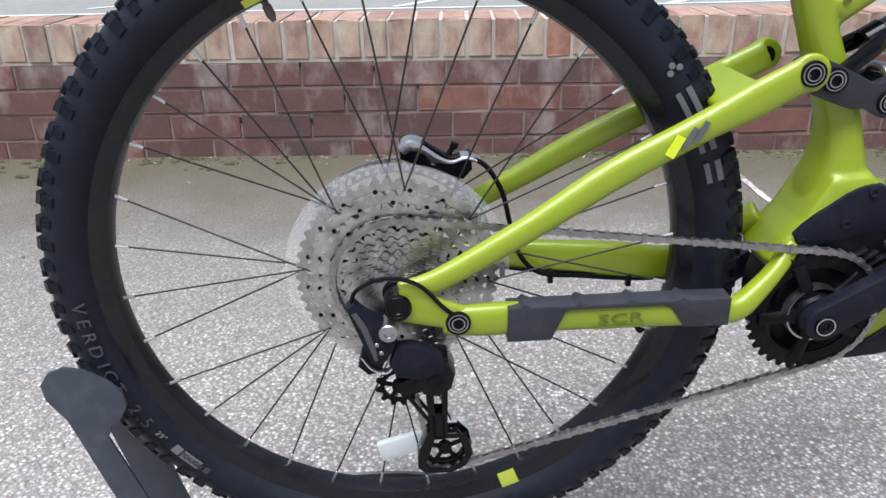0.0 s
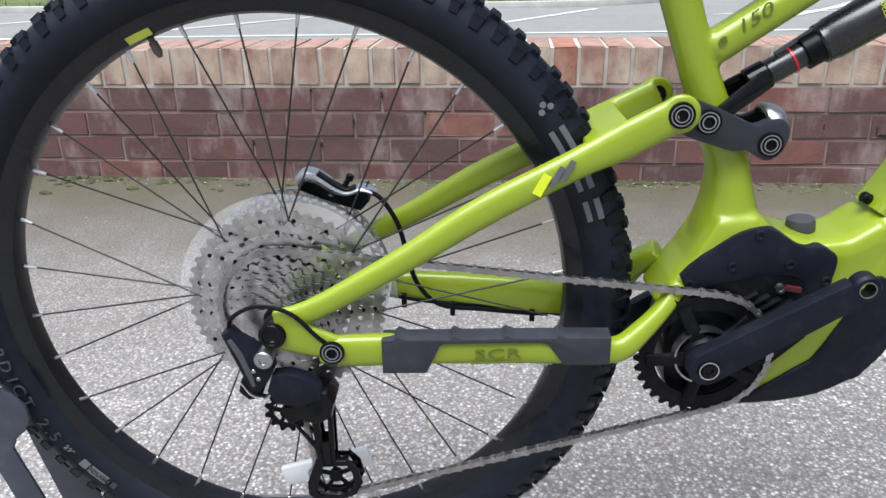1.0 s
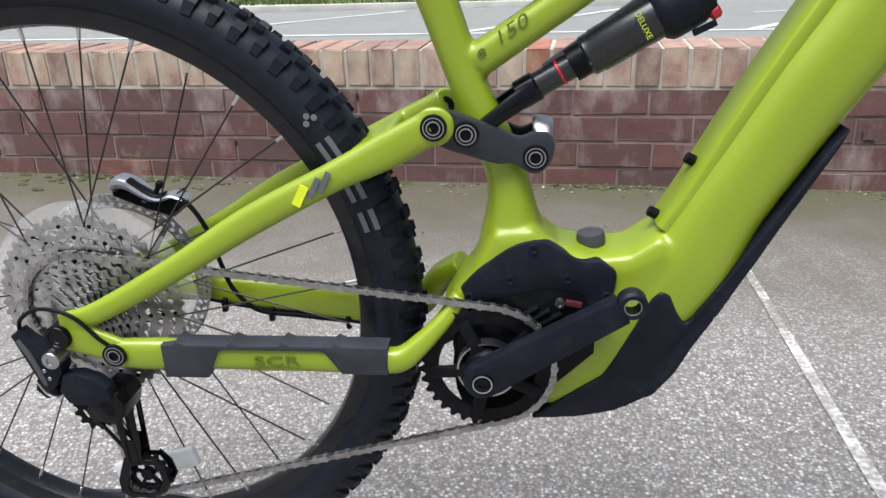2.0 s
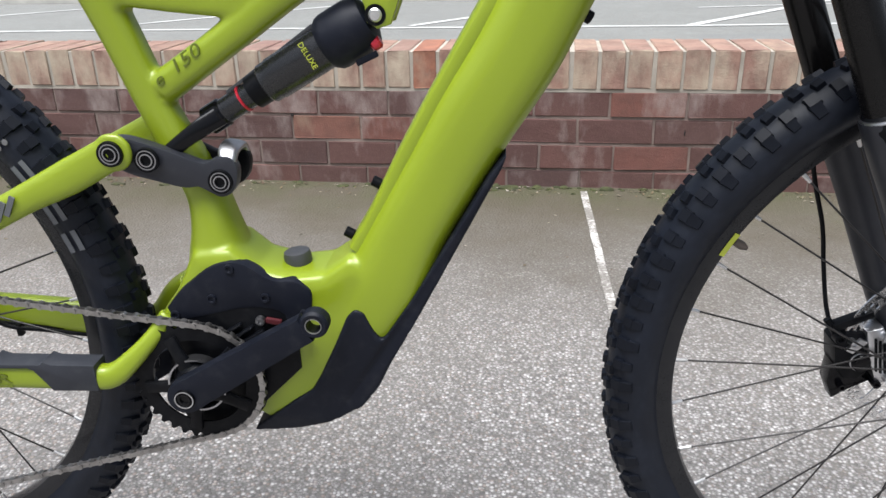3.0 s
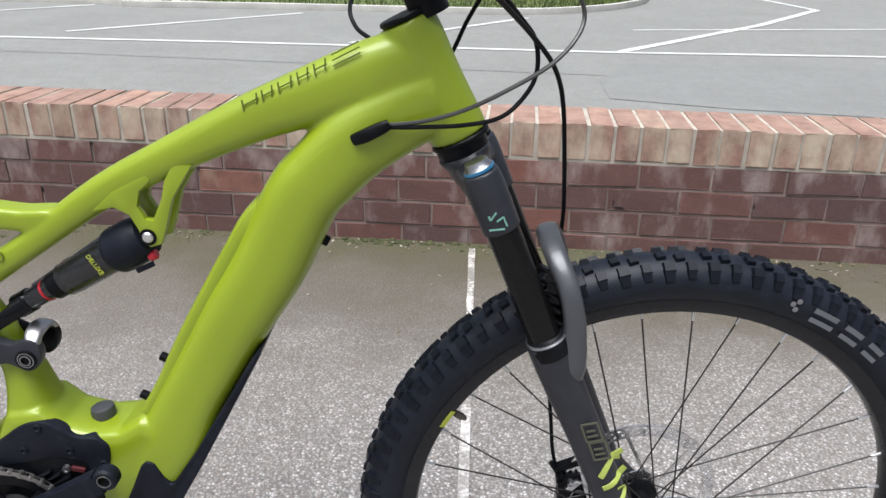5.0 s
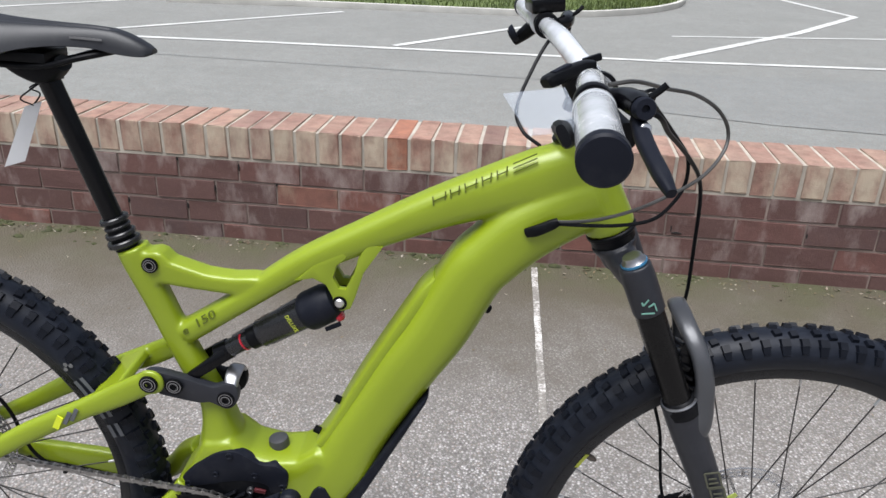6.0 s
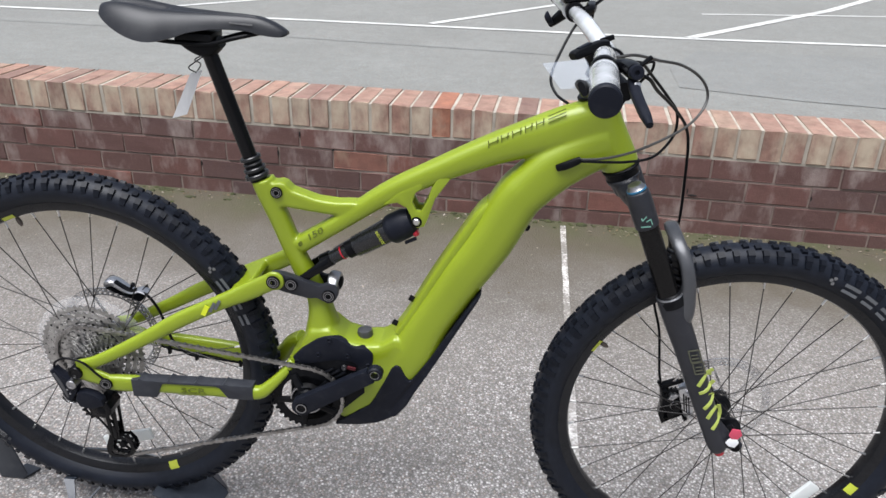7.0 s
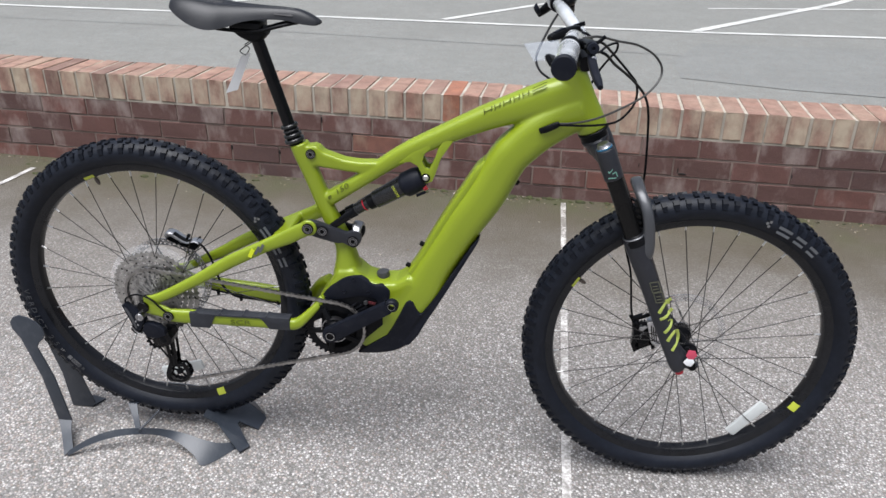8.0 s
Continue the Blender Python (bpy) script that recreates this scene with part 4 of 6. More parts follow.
for p, r, a0, a1 in ((C0, 0.0185, 90, 270), (C1 - d * 0.0235, 0.0145, 315, 405)):
    for k in range(9):
        a = radians(a0 + (a1 - a0) * k / 8)
        out.append(tuple((p + d * (r * math.cos(a)) + n * (r * math.sin(a))))[::2])
out = out[:9] + [tuple(C1 - d * 0.0098 - n * 0.0138)[::2], tuple(C1 - d * 0.0098 + n * 0.0138)[::2]]
plate(bm, out, -0.082, -0.064, 0.003)
lathe(bm, [(0.0080, -0.081), (0.0095, -0.082), (0.0120, -0.082), (0.0143, -0.079), (0.0143, -0.067), (0.0120, -0.064), (0.0080, -0.064)], C1, (0, 1, 0), 28, True)
crank = part("crank_arm", bm, GUARD, bike, "satin black crank arm with no pedal fitted")
bm = bmesh.new()
lathe(bm, [(0.0, -0.0825), (0.0042, -0.0825), (0.0046, -0.0845), (0.0062, -0.0845), (0.0068, -0.0835), (0.0085, -0.0835), (0.0092, -0.0848), (0.0105, -0.0845), (0.011, -0.082), (0, -0.08)], C0 + Vector((0.001, 0, 0)), (0, 1, 0), 28)
part("crank_bolt", bm, GLOSS, crank, "dark crank bolt")
bm = bmesh.new()
lathe(bm, [(0.0088, -0.082), (0.0089, -0.0852), (0.0098, -0.0852), (0.0099, -0.082)], C0 + Vector((0.001, 0, 0)), (0, 1, 0), 28, True)
part("bolt_ring", bm, ALLOY, crank, "thin silver ring")
bm = bmesh.new()
lathe(bm, [(0.0074, -0.081), (0.0075, -0.0824), (0.0082, -0.0824), (0.0084, -0.081)], C1, (0, 1, 0), 24, True)
part("pedal_eye", bm, GREYALLOY, crank, "empty threaded pedal eye")
# far crank arm, pointing back
bm = bmesh.new()
bar(bm, (0.4305, 0.088, 0.3285), (0.2895, 0.088, 0.2425), 0.030, 0.016, 0.004)
part("crank_arm", bm, GUARD, bike, "satin black crank arm with no pedal fitted")


def chain_path():
    """The line that the chain follows, as even steps of half an inch."""
    pts = []
    rc, yc = 0.0668, -0.0345
    hx, hz = REAR
    for k in range(13):
        a = radians(235 - 150 * k / 12)
        pts.append((hx + rc * math.cos(a), yc, hz + rc * math.sin(a)))
    for k in range(17):
        a = radians(83 - 163 * k / 16)
        pts.append((CR.x + 0.068 * math.cos(a), -0.0492, CR.z + 0.068 * math.sin(a)))
    lp = (0.044, -0.060, 0.177)
    for k in range(9):
        a = radians(-75 - 150 * k / 8)
        pts.append((lp[0] + 0.026 * math.cos(a), -0.056, lp[2] + 0.026 * math.sin(a)))
    upu = (-0.006, -0.056, 0.262)
    for k in range(6):
        a = radians(-30 + 120 * k / 5)
        pts.append((upu[0] + 0.024 * math.cos(a), -0.050, upu[2] + 0.024 * math.sin(a)))
    pts.append(pts[0])
    p = [Vector(q) for q in pts]
    out, carry = [], 0.0
    for a, b in zip(p, p[1:]):
        L = (b - a).length
        s = carry
        while s < L:
            out.append(a + (b - a) * (s / L))
            s += 0.0127
        carry = s - L
    return out


bm = bmesh.new()
cp = chain_path()
for k, (a, b) in enumerate(zip(cp, cp[1:])):
    if (b - a).length > 0.02:
        continue
    off = 0.0029 if k % 2 else 0.0020
    d = (b - a).normalized()
    for s in (-1, 1):
        bar(bm, a + Vector((0, s * off, 0)), b + Vector((0, s * off, 0)), 0.0056, 0.0010, 0)
    lathe(bm, [(0.0, -off - 0.0006), (0.0041, -off - 0.0006), (0.0041, off + 0.0006), (0, off + 0.0006)], a, (0, 1, 0), 9)
    lathe(bm, [(0.0, -0.0042), (0.0018, -0.0042), (0.0018, 0.0042), (0, 0.0042)], a, (0, 1, 0), 6)
chain = part("chain", bm, CHAIN, bike, "oiled steel bicycle chain", 20)
chain["kind"] = "stuff"

# rear derailleur
bm = bmesh.new()
plate(bm, [(-0.058, 0.370), (-0.050, 0.375), (-0.042, 0.366), (-0.022, 0.352), (-0.010, 0.342), (-0.010, 0.330), (-0.020, 0.312), (-0.028, 0.304), (-0.036, 0.308), (-0.044, 0.330)], -0.096, -0.076, 0.004)
mech = part("rear_derailleur", bm, GUARD, bike, "charcoal and black rear derailleur")
mech.location = (0.0095, 0.004, 0.004)
bm = bmesh.new()
plate(bm, [(-0.019, 0.306), (-0.012, 0.325), (0.004, 0.3265), (0.021, 0.321), (0.034, 0.310), (0.036, 0.297), (0.012, 0.287), (-0.012, 0.291)], -0.096, -0.078, 0.0035)
part("body_link", bm, GUARD, mech, "dark grey flat parallelogram link")
bm = bmesh.new()
plate(bm, [(0.006, 0.294), (0.022, 0.304), (0.040, 0.301), (0.047, 0.288), (0.043, 0.272), (0.030, 0.263), (0.014, 0.266), (0.006, 0.278)], -0.092, -0.049, 0.005)
part("lower_knuckle", bm, GLOSS, mech)
bm = bmesh.new()
lathe(bm, [(0, -0.0985), (0.004, -0.0985), (0.0045, -0.1), (0.0085, -0.1), (0.0095, -0.099), (0.0095, -0.076), (0, -0.076)], (-0.0180, 0, 0.344), (0, 1, 0), 24)
part("mount_bolt", bm, GREYALLOY, mech, "silver mounting bolt")
bm = bmesh.new()
plate(bm, [(-0.046, 0.316), (-0.034, 0.316), (-0.024, 0.304), (-0.028, 0.294), (-0.040, 0.292), (-0.050, 0.302)], -0.090, -0.070, 0.003)
part("tension_block", bm, BLACK, mech)
bm = bmesh.new()
sweep(bm, [(-0.046, -0.086, 0.312, 0.0016, 0.004), (-0.036, -0.088, 0.300, 0.0018, 0.005), (-0.022, -0.090, 0.2965, 0.0018, 0.005), (-0.014, -0.0905, 0.306, 0.0016, 0.004), (-0.012, -0.0905, 0.318, 0.0014, 0.003)], 10, 2.6, 5)
part("hanger_edge", bm, ALLOY, mech, "bare alloy edge")
bm = bmesh.new()
lathe(bm, [(0, -0.094), (0.006, -0.094), (0.0105, -0.091), (0.0115, -0.088), (0.0115, -0.060), (0, -0.060)], (0.026, 0, 0.282), (0, 1, 0), 20)
part("clutch_housing", bm, BLACK, mech, "black round clutch housing")
# raised grey strip, added as a highlight along the body's edge
bm = bmesh.new()
sweep(bm, [(-0.050, -0.0962, 0.366, 0.0028, 0.0012), (-0.041, -0.0965, 0.348, 0.0034, 0.0014), (-0.034, -0.0965, 0.326, 0.003, 0.0014), (-0.031, -0.0962, 0.313, 0.002, 0.001)], 8, 2.6, 4)
part("knuckle_ridge", bm, FORKGREY, mech, "grey strip that paints in an edge highlight")
for x, z in ((-0.030, 0.330), (-0.026, 0.321)):
    bm = bmesh.new()
    disc(bm, (x, -0.0965, z), (0, 1, 0), 0.0024, 0.003, 0.0005, 12)
    part("limit_screw", bm, GREYALLOY, mech, "small steel screw")
for c, t, r in (((-0.011, 0.257), 12, 0.0225), ((0.036, 0.174), 14, 0.0265)):
    bm = bmesh.new()
    gear(bm, t, r, r - 0.007, -0.0585, -0.0555, c, 0.005)
    pul = part("pulley", bm, BLACK, mech, "black toothed pulley", 20)
    bm = bmesh.new()
    disc(bm, (c[0], -0.062, c[1]), (0, 1, 0), 0.0075, 0.009, 0.001, 16)
    part("pulley_hub", bm, BLACK, pul)
    for s in range(5):
        a = s * 2 * math.pi / 5 + 0.4
        bm = bmesh.new()
        bar(bm, (c[0], -0.057, c[1]), (c[0] + (r - 0.006) * math.cos(a), -0.057, c[1] + (r - 0.006) * math.sin(a)), 0.0045, 0.0025, 0)
        part("pulley_spoke", bm, BLACK, pul)
for y, nm in ((-0.068, "outer_cage"), (-0.050, "inner_cage")):
    bm = bmesh.new()
    for a, b, w in (((0.020, 0.264), (0.024, 0.193), 0.008), ((0.037, 0.268), (0.036, 0.197), 0.006), ((0.029, 0.226), (0.030, 0.193), 0.014), ((-0.011, 0.257), (0.024, 0.272), 0.018), ((-0.002, 0.250), (0.021, 0.215), 0.004), ((0.022, 0.197), (0.050, 0.197), 0.006)):
        bar(bm, (a[0], y, a[1]), (b[0], y, b[1]), w, 0.0025, 0.0006)
    cage0 = len(bm.verts)
    bm.verts.ensure_lookup_table()
    plate(bm, [(0.018, 0.204), (0.006, 0.172), (0.006, 0.156), (0.014, 0.149), (0.042, 0.149), (0.058, 0.158), (0.066, 0.174), (0.062, 0.192), (0.050, 0.206), (0.048, 0.200), (0.055, 0.188), (0.057, 0.174), (0.050, 0.162), (0.038, 0.156), (0.018, 0.157), (0.014, 0.164), (0.025, 0.200)], y - 0.0013, y + 0.0013, 0)
    bmesh.ops.translate(bm, verts=bm.verts[cage0:], vec=(0.001, 0, -0.003))
    part(nm, bm, GLOSS, mech, "black derailleur cage plate")
bm = bmesh.new()
wire(bm, [(-0.053, -0.086, 0.368), (-0.047, -0.088, 0.386), (-0.020, -0.092, 0.400), (0.012, -0.092, 0.392), (0.038, -0.091, 0.364), (0.056, -0.087, 0.351), (0.080, -0.0845, 0.3475)], 0.0022, 8, 6)
part("gear_cable", bm, BLACK, mech, "black gear cable")


# ---- fork ----
LEG = 0.062
TOPS, SEAL = (0.994, 0.790), (1.0665, 0.6185)


def leg_x(s):
    return VF + s * LEG


bm = bmesh.new()
for s in (-1, 1):
    y = leg_x(s)
    sweep(bm, [(1.0625, y, 0.629, 0.0225, 0.0215), (1.069, y, 0.614, 0.0228, 0.0215), (1.077, y, 0.594, 0.0225, 0.0208), (1.091, y, 0.561, 0.0215, 0.0198), (1.110, y, 0.517, 0.0205, 0.0188), (1.1465, y, 0.4275, 0.0192, 0.0178), (1.173, y, 0.364, 0.0180, 0.017), (1.186, y, 0.333, 0.0170, 0.016), (1.1915, y, 0.320, 0.013, 0.013)], 24, 2.1, 6)
    sweep(bm, [(1.172, y, 0.378, 0.014, 0.012), (1.196, y, 0.352, 0.0135, 0.011), (1.215, y, 0.336, 0.013, 0.010), (1.226, y, 0.328, 0.010, 0.009)], 16, 2.4, 5)
lowers = part("suspension_fork", bm, FORK, bike, "matt charcoal suspension fork")
fuse(lowers, 0.0022, 4)
# arch over the tyre; its paler grey paints in the sky's sheen
bm = bmesh.new()
half = [(1.087, 0.000, 0.570, 0.012, 0.014), (1.088, 0.000, 0.596, 0.0175, 0.0190), (1.0905, 0.001, 0.616, 0.0150, 0.0170), (1.092, 0.003, 0.634, 0.0110, 0.0130), (1.0905, 0.004, 0.654, 0.0080, 0.0118), (1.083, -0.003, 0.684, 0.0070, 0.0115), (1.071, -0.024, 0.708, 0.0068, 0.0120)]
rows = [(x, leg_x(-1) - o, z, a, b) for x, o, z, a, b in half] + [(1.066, VF, 0.717, 0.0066, 0.0125)] + [(x, leg_x(1) + o, z, a, b) for x, o, z, a, b in reversed(half)]
sweep(bm, rows, 20, 2.5, 6, (1, 0, 0.2))
fuse(part("fork_arch", bm, LITFORK, lowers, "charcoal fork arch, painted paler for the skylight on it"), 0.002, 5)
for s in (-1, 1):
    bm = bmesh.new()
    sweep(bm, [(TOPS[0] - 0.004, leg_x(s), TOPS[1] + 0.010, 0.0172, 0.0172), (SEAL[0] + 0.006, leg_x(s), SEAL[1] - 0.015, 0.0172, 0.0172)], 28, 2.0, 2)
    part("stanchion", bm, STANCHION, lowers, "gloss black fork stanchion")
    bm = bmesh.new()
    ax = Vector((TOPS[0] - SEAL[0], 0, TOPS[1] - SEAL[1])).normalized()
    lathe(bm, [(0.0172, -0.010), (0.0225, -0.010), (0.0228, 0.0), (0.0222, 0.006), (0.0195, 0.010), (0.0172, 0.012)], (SEAL[0], leg_x(s), SEAL[1] + 0.003), ax, 32, True)
    seal = part("dust_seal", bm, BLACK, lowers, "black rubber dust seal")
    bm = bmesh.new()
    lathe(bm, [(0.0200, 0.0065), (0.0222, 0.0060), (0.0228, 0.0072), (0.0220, 0.0086), (0.0200, 0.0088)], (SEAL[0], leg_x(s), SEAL[1] + 0.003), ax, 32, True)
    part("seal_ring", bm, GREYALLOY, seal, "thin silver seal ring")
    bm = bmesh.new()
    lathe(bm, [(0, 0), (0.0095, 0), (0.0105, 0.002), (0.009, 0.011), (0, 0.012)], (1.1905, leg_x(s), 0.3225), -ax, 20)
    part("rebound_knob", bm, RED, lowers, "red anodised adjuster knob")
# ribs inside the arch
bm = bmesh.new()
for k in range(5):
    z = 0.640 + 0.013 * k
    bar(bm, (1.083 - 0.004 * k, leg_x(-1) + 0.006 + 0.003 * k, z), (1.069 - 0.004 * k, leg_x(-1) + 0.010 + 0.003 * k, z + 0.006), 0.004, 0.012, 0.001, (0, 1, 0))
plate(bm, [(1.074, 0.625), (1.085, 0.632), (1.081, 0.676), (1.066, 0.702), (1.060, 0.690)], leg_x(-1) + 0.012, leg_x(-1) + 0.016, 0)
part("arch_web", bm, GLOSS, lowers, "black ribbed inside of the arch")
# crown
bm = bmesh.new()
for s in (-1, 1):
    sweep(bm, [(0.980, VF, 0.792, 0.018, 0.021), (0.985, VF + s * 0.030, 0.788, 0.0165, 0.019), (0.992, leg_x(s) - s * 0.004, 0.787, 0.016, 0.018), (0.994, leg_x(s), 0.786, 0.014, 0.015)], 20, 2.4, 5, (1, 0, 0.45))
    sweep(bm, [(0.9885, leg_x(s), 0.803, 0.0185, 0.0185), (0.9965, leg_x(s), 0.784, 0.0200, 0.0200), (1.013, leg_x(s), 0.745, 0.0195, 0.0195)], 24, 2.0, 5)
lathe(bm, [(0, 0), (0.0285, 0), (0.0275, -0.005), (0.0235, -0.013), (0.021, -0.030), (0, -0.030)], (0.973, VF, 0.805), HEAD, 28)
crown = part("fork_crown", bm, FORK, lowers, "matt charcoal fork crown")
fuse(crown, 0.002, 5)
for s, mat in ((-1, BLUE), (1, BLACK)):
    bm = bmesh.new()
    lathe(bm, [(0, 0), (0.0145, 0), (0.0150, 0.003), (0.0125, 0.006), (0.0115, 0.010), (0.0075, 0.011), (0, 0.009)], (0.9885, leg_x(s), 0.804), HEAD, 24)
    top = part("fork_top_cap", bm, GREYALLOY, crown, "silver and blue fork top cap")
    bm = bmesh.new()
    lathe(bm, [(0.0145, -0.001), (0.0158, 0.0), (0.0158, 0.0025), (0.0145, 0.003)], (0.9885, leg_x(s), 0.804), HEAD, 24, True)
    part("cap_ring", bm, mat, top)
# stickers and bright decal strokes on the near leg
bm = bmesh.new()
for a, b, w in (((1.020, .779), (1.022, .775), .002), ((1.022, .775), (1.027, .783), .0016), ((1.028, .774), (1.034, .779), .0016), ((1.034, .779), (1.038, .770), .0016), ((1.021, .765), (1.036, .767), .0016)):
    bar(bm, (a[0] - 0.0215, leg_x(-1) - 0.0205, a[1] - 0.014), (b[0] - 0.0215, leg_x(-1) - 0.0205, b[1] - 0.014), w, 0.001, 0)
part("crown_sticker", bm, MINT, lowers, "small pale green sticker")
for z0, x0 in ((0.536, 1.1035), (0.513, 1.1135)):
    bm = bmesh.new()
    for a, b in (((0, 0), (0.021, 0.004)), ((0.021, 0.004), (0.031, -0.018)), ((0.031, -0.018), (0.010, -0.022)), ((0.010, -0.022), (0, 0)), ((0.008, -0.008), (0.020, -0.006)), ((0.010, -0.015), (0.024, -0.012))):
        bar(bm, (x0 + a[0] * 0.8, leg_x(-1) - 0.0198, z0 + a[1]), (x0 + b[0] * 0.8, leg_x(-1) - 0.0198, z0 + b[1]), 0.0022, 0.001, 0)
    part("fork_sticker", bm, KHAKI, lowers, "dull green framed sticker")


def leg_skin(x, z):
    """A place just proud of the near lower leg's rounded side."""
    axis = [(1.077, 0.594, 0.0225), (1.091, 0.561, 0.0215), (1.110, 0.517, 0.0205), (1.1465, 0.4275, 0.0192), (1.173, 0.364, 0.0180)]
    for (x0, z0, r0), (x1, z1, r1) in zip(axis, axis[1:]):
        if z >= z1:
            break
    f = (z0 - z) / (z0 - z1)
    cx, r = x0 + (x1 - x0) * f, r0 + (r1 - r0) * f
    off = max(-0.93, min(0.93, (x - cx) * 0.917 / r))
    return Vector((x, leg_x(-1) - r * 0.955 * math.sqrt(1 - off * off) - 0.0006, z))


for strokes in (
    [[(1.153, 0.497), (1.139, 0.485), (1.130, 0.467)], [(1.139, 0.486), (1.151, 0.488)]],
    [[(1.158, 0.474), (1.147, 0.459), (1.134, 0.452)]],
    [[(1.152, 0.449), (1.159, 0.446), (1.156, 0.433), (1.147, 0.420)]],
    [[(1.171, 0.420), (1.162, 0.414), (1.156, 0.400)]],
    [[(1.174, 0.424), (1.178, 0.404), (1.168, 0.377)]],
):
    bm = bmesh.new()
    for line in strokes:
        run = [leg_skin(p[0], p[1]) for p in spline(line, 4)]
        sweep(bm, [(*p, 0.0033, 0.0008) for p in run], 8, 3.0, 1, (0.3, 1, 0.1))
    part("fork_decal", bm, LIMEDECAL, lowers, "bright lime decal stroke")
# through-axle lever and safety tags at the front hub
bm = bmesh.new()
disc(bm, (1.226, leg_x(-1) - 0.010, 0.329), (0, 1, 0), 0.0085, 0.02, 0.002)
sweep(bm, [(1.226, leg_x(-1) - 0.011, 0.333, 0.006, 0.004), (1.222, leg_x(-1) - 0.0125, 0.348, 0.006, 0.0035), (1.214, leg_x(-1) - 0.0125, 0.366, 0.0055, 0.003), (1.206, leg_x(-1) - 0.011, 0.382, 0.004, 0.003)], 12, 2.6, 4)
lever = part("axle_lever", bm, BLACK, lowers, "black through-axle lever")
lever.location = (-0.008, 0, 0.003)
bm = bmesh.new()
plate(bm, [(1.206, 0.364), (1.210, 0.378), (1.224, 0.377), (1.229, 0.366), (1.222, 0.356), (1.212, 0.356)], leg_x(-1) - 0.0180, leg_x(-1) - 0.0160, 0.0004)
part("red_label", bm, REDLABEL, lever, "red safety label")
bm = bmesh.new()
plate(bm, [(1.203, 0.347), (1.209, 0.357), (1.222, 0.357), (1.226, 0.349), (1.220, 0.338), (1.210, 0.340)], leg_x(-1) - 0.0180, leg_x(-1) - 0.0160, 0.0004)
part("white_label", bm, PAPER, lever, "white safety label")
# front brake caliper on the far leg
bm = bmesh.new()
plate(bm, [(1.101, 0.358), (1.112, 0.371), (1.133, 0.372), (1.143, 0.350), (1.143, 0.326), (1.131, 0.312), (1.116, 0.315), (1.105, 0.332)], 0.040, 0.074, 0.006)
caliper = part("front_brake_caliper", bm, BLACK, lowers, "black hydraulic brake caliper")
bm = bmesh.new()
plate(bm, [(1.130, 0.375), (1.147, 0.380), (1.163, 0.341), (1.165, 0.316), (1.150, 0.311), (1.139, 0.340)], 0.036, 0.062, 0.003)
part("caliper_adapter", bm, ALLOY, caliper, "bare alloy caliper adapter")
for k in range(3):
    bm = bmesh.new()
    bar(bm, (1.140 + 0.005 * k, 0.0355, 0.368 - 0.003 * k), (1.147 + 0.005 * k, 0.0355, 0.328 - 0.002 * k), 0.0024, 0.003, 0.0006)
    part("adapter_slot", bm, BLACK, caliper, "dark slot between the ribs")
bm = bmesh.new()
lathe(bm, [(0, 0), (0.0095, 0), (0.0105, 0.003), (0.0085, 0.007), (0, 0.0075)], (1.131, 0.040, 0.337), (0, -1, 0), 24)
piston = part("piston_cap", bm, GLOSS, caliper)
bm = bmesh.new()
lathe(bm, [(0.0098, -0.001), (0.0112, -0.001), (0.0112, 0.0016), (0.0098, 0.0022)], (1.131, 0.040, 0.337), (0, -1, 0), 24, True)
part("piston_ring", bm, GREYALLOY, piston, "thin silver ring")
bm = bmesh.new()
bar(bm, (1.100, 0.050, 0.374), (1.138, 0.050, 0.392), 0.008, 0.014, 0.002)
part("caliper_bridge", bm, BLACK, caliper)
bm = bmesh.new()
plate(bm, [(1.104, 0.333), (1.102, 0.308), (1.111, 0.287), (1.124, 0.297), (1.153, 0.314), (1.138, 0.324)], 0.044, 0.066, 0.003)
part("brake_pad_end", bm, GLOSS, caliper)
bm = bmesh.new()
wire(bm, [(1.094, 0.052, 0.382), (1.101, 0.050, 0.372), (1.108, 0.048, 0.360)], 0.0042, 10, 4)
part("banjo_union", bm, BLACK, caliper)
for x, y, z, r, mat, nm in ((1.106, 0.044, 0.364, 0.0060, BLACK, "banjo_bolt"), (1.147, 0.034, 0.372, 0.0045, ALLOY, "caliper_bolt"), (1.158, 0.034, 0.322, 0.0045, ALLOY, "caliper_bolt"), (1.116, 0.042, 0.306, 0.004, GLOSS, "pad_pin"), (1.118, 0.038, 0.362, 0.004, ALLOY, "body_bolt"), (1.150, 0.040, 0.312, 0.0045, BLACK, "pad_bolt")):
    bm = bmesh.new()
    lathe(bm, [(0, -0.004), (r * 0.5, -0.004), (r * 0.55, -0.007), (r, -0.007), (r, 0.004), (0, 0.004)], (x, y, z), (0, 1, 0), 14)
    part(nm, bm, mat, caliper)
bm = bmesh.new()
plate(bm, [(1.112, 0.352), (1.126, 0.366), (1.134, 0.362), (1.120, 0.348)], 0.036, 0.044, 0.0015)
part("caliper_fin", bm, ALLOY, caliper, "bare alloy edge")

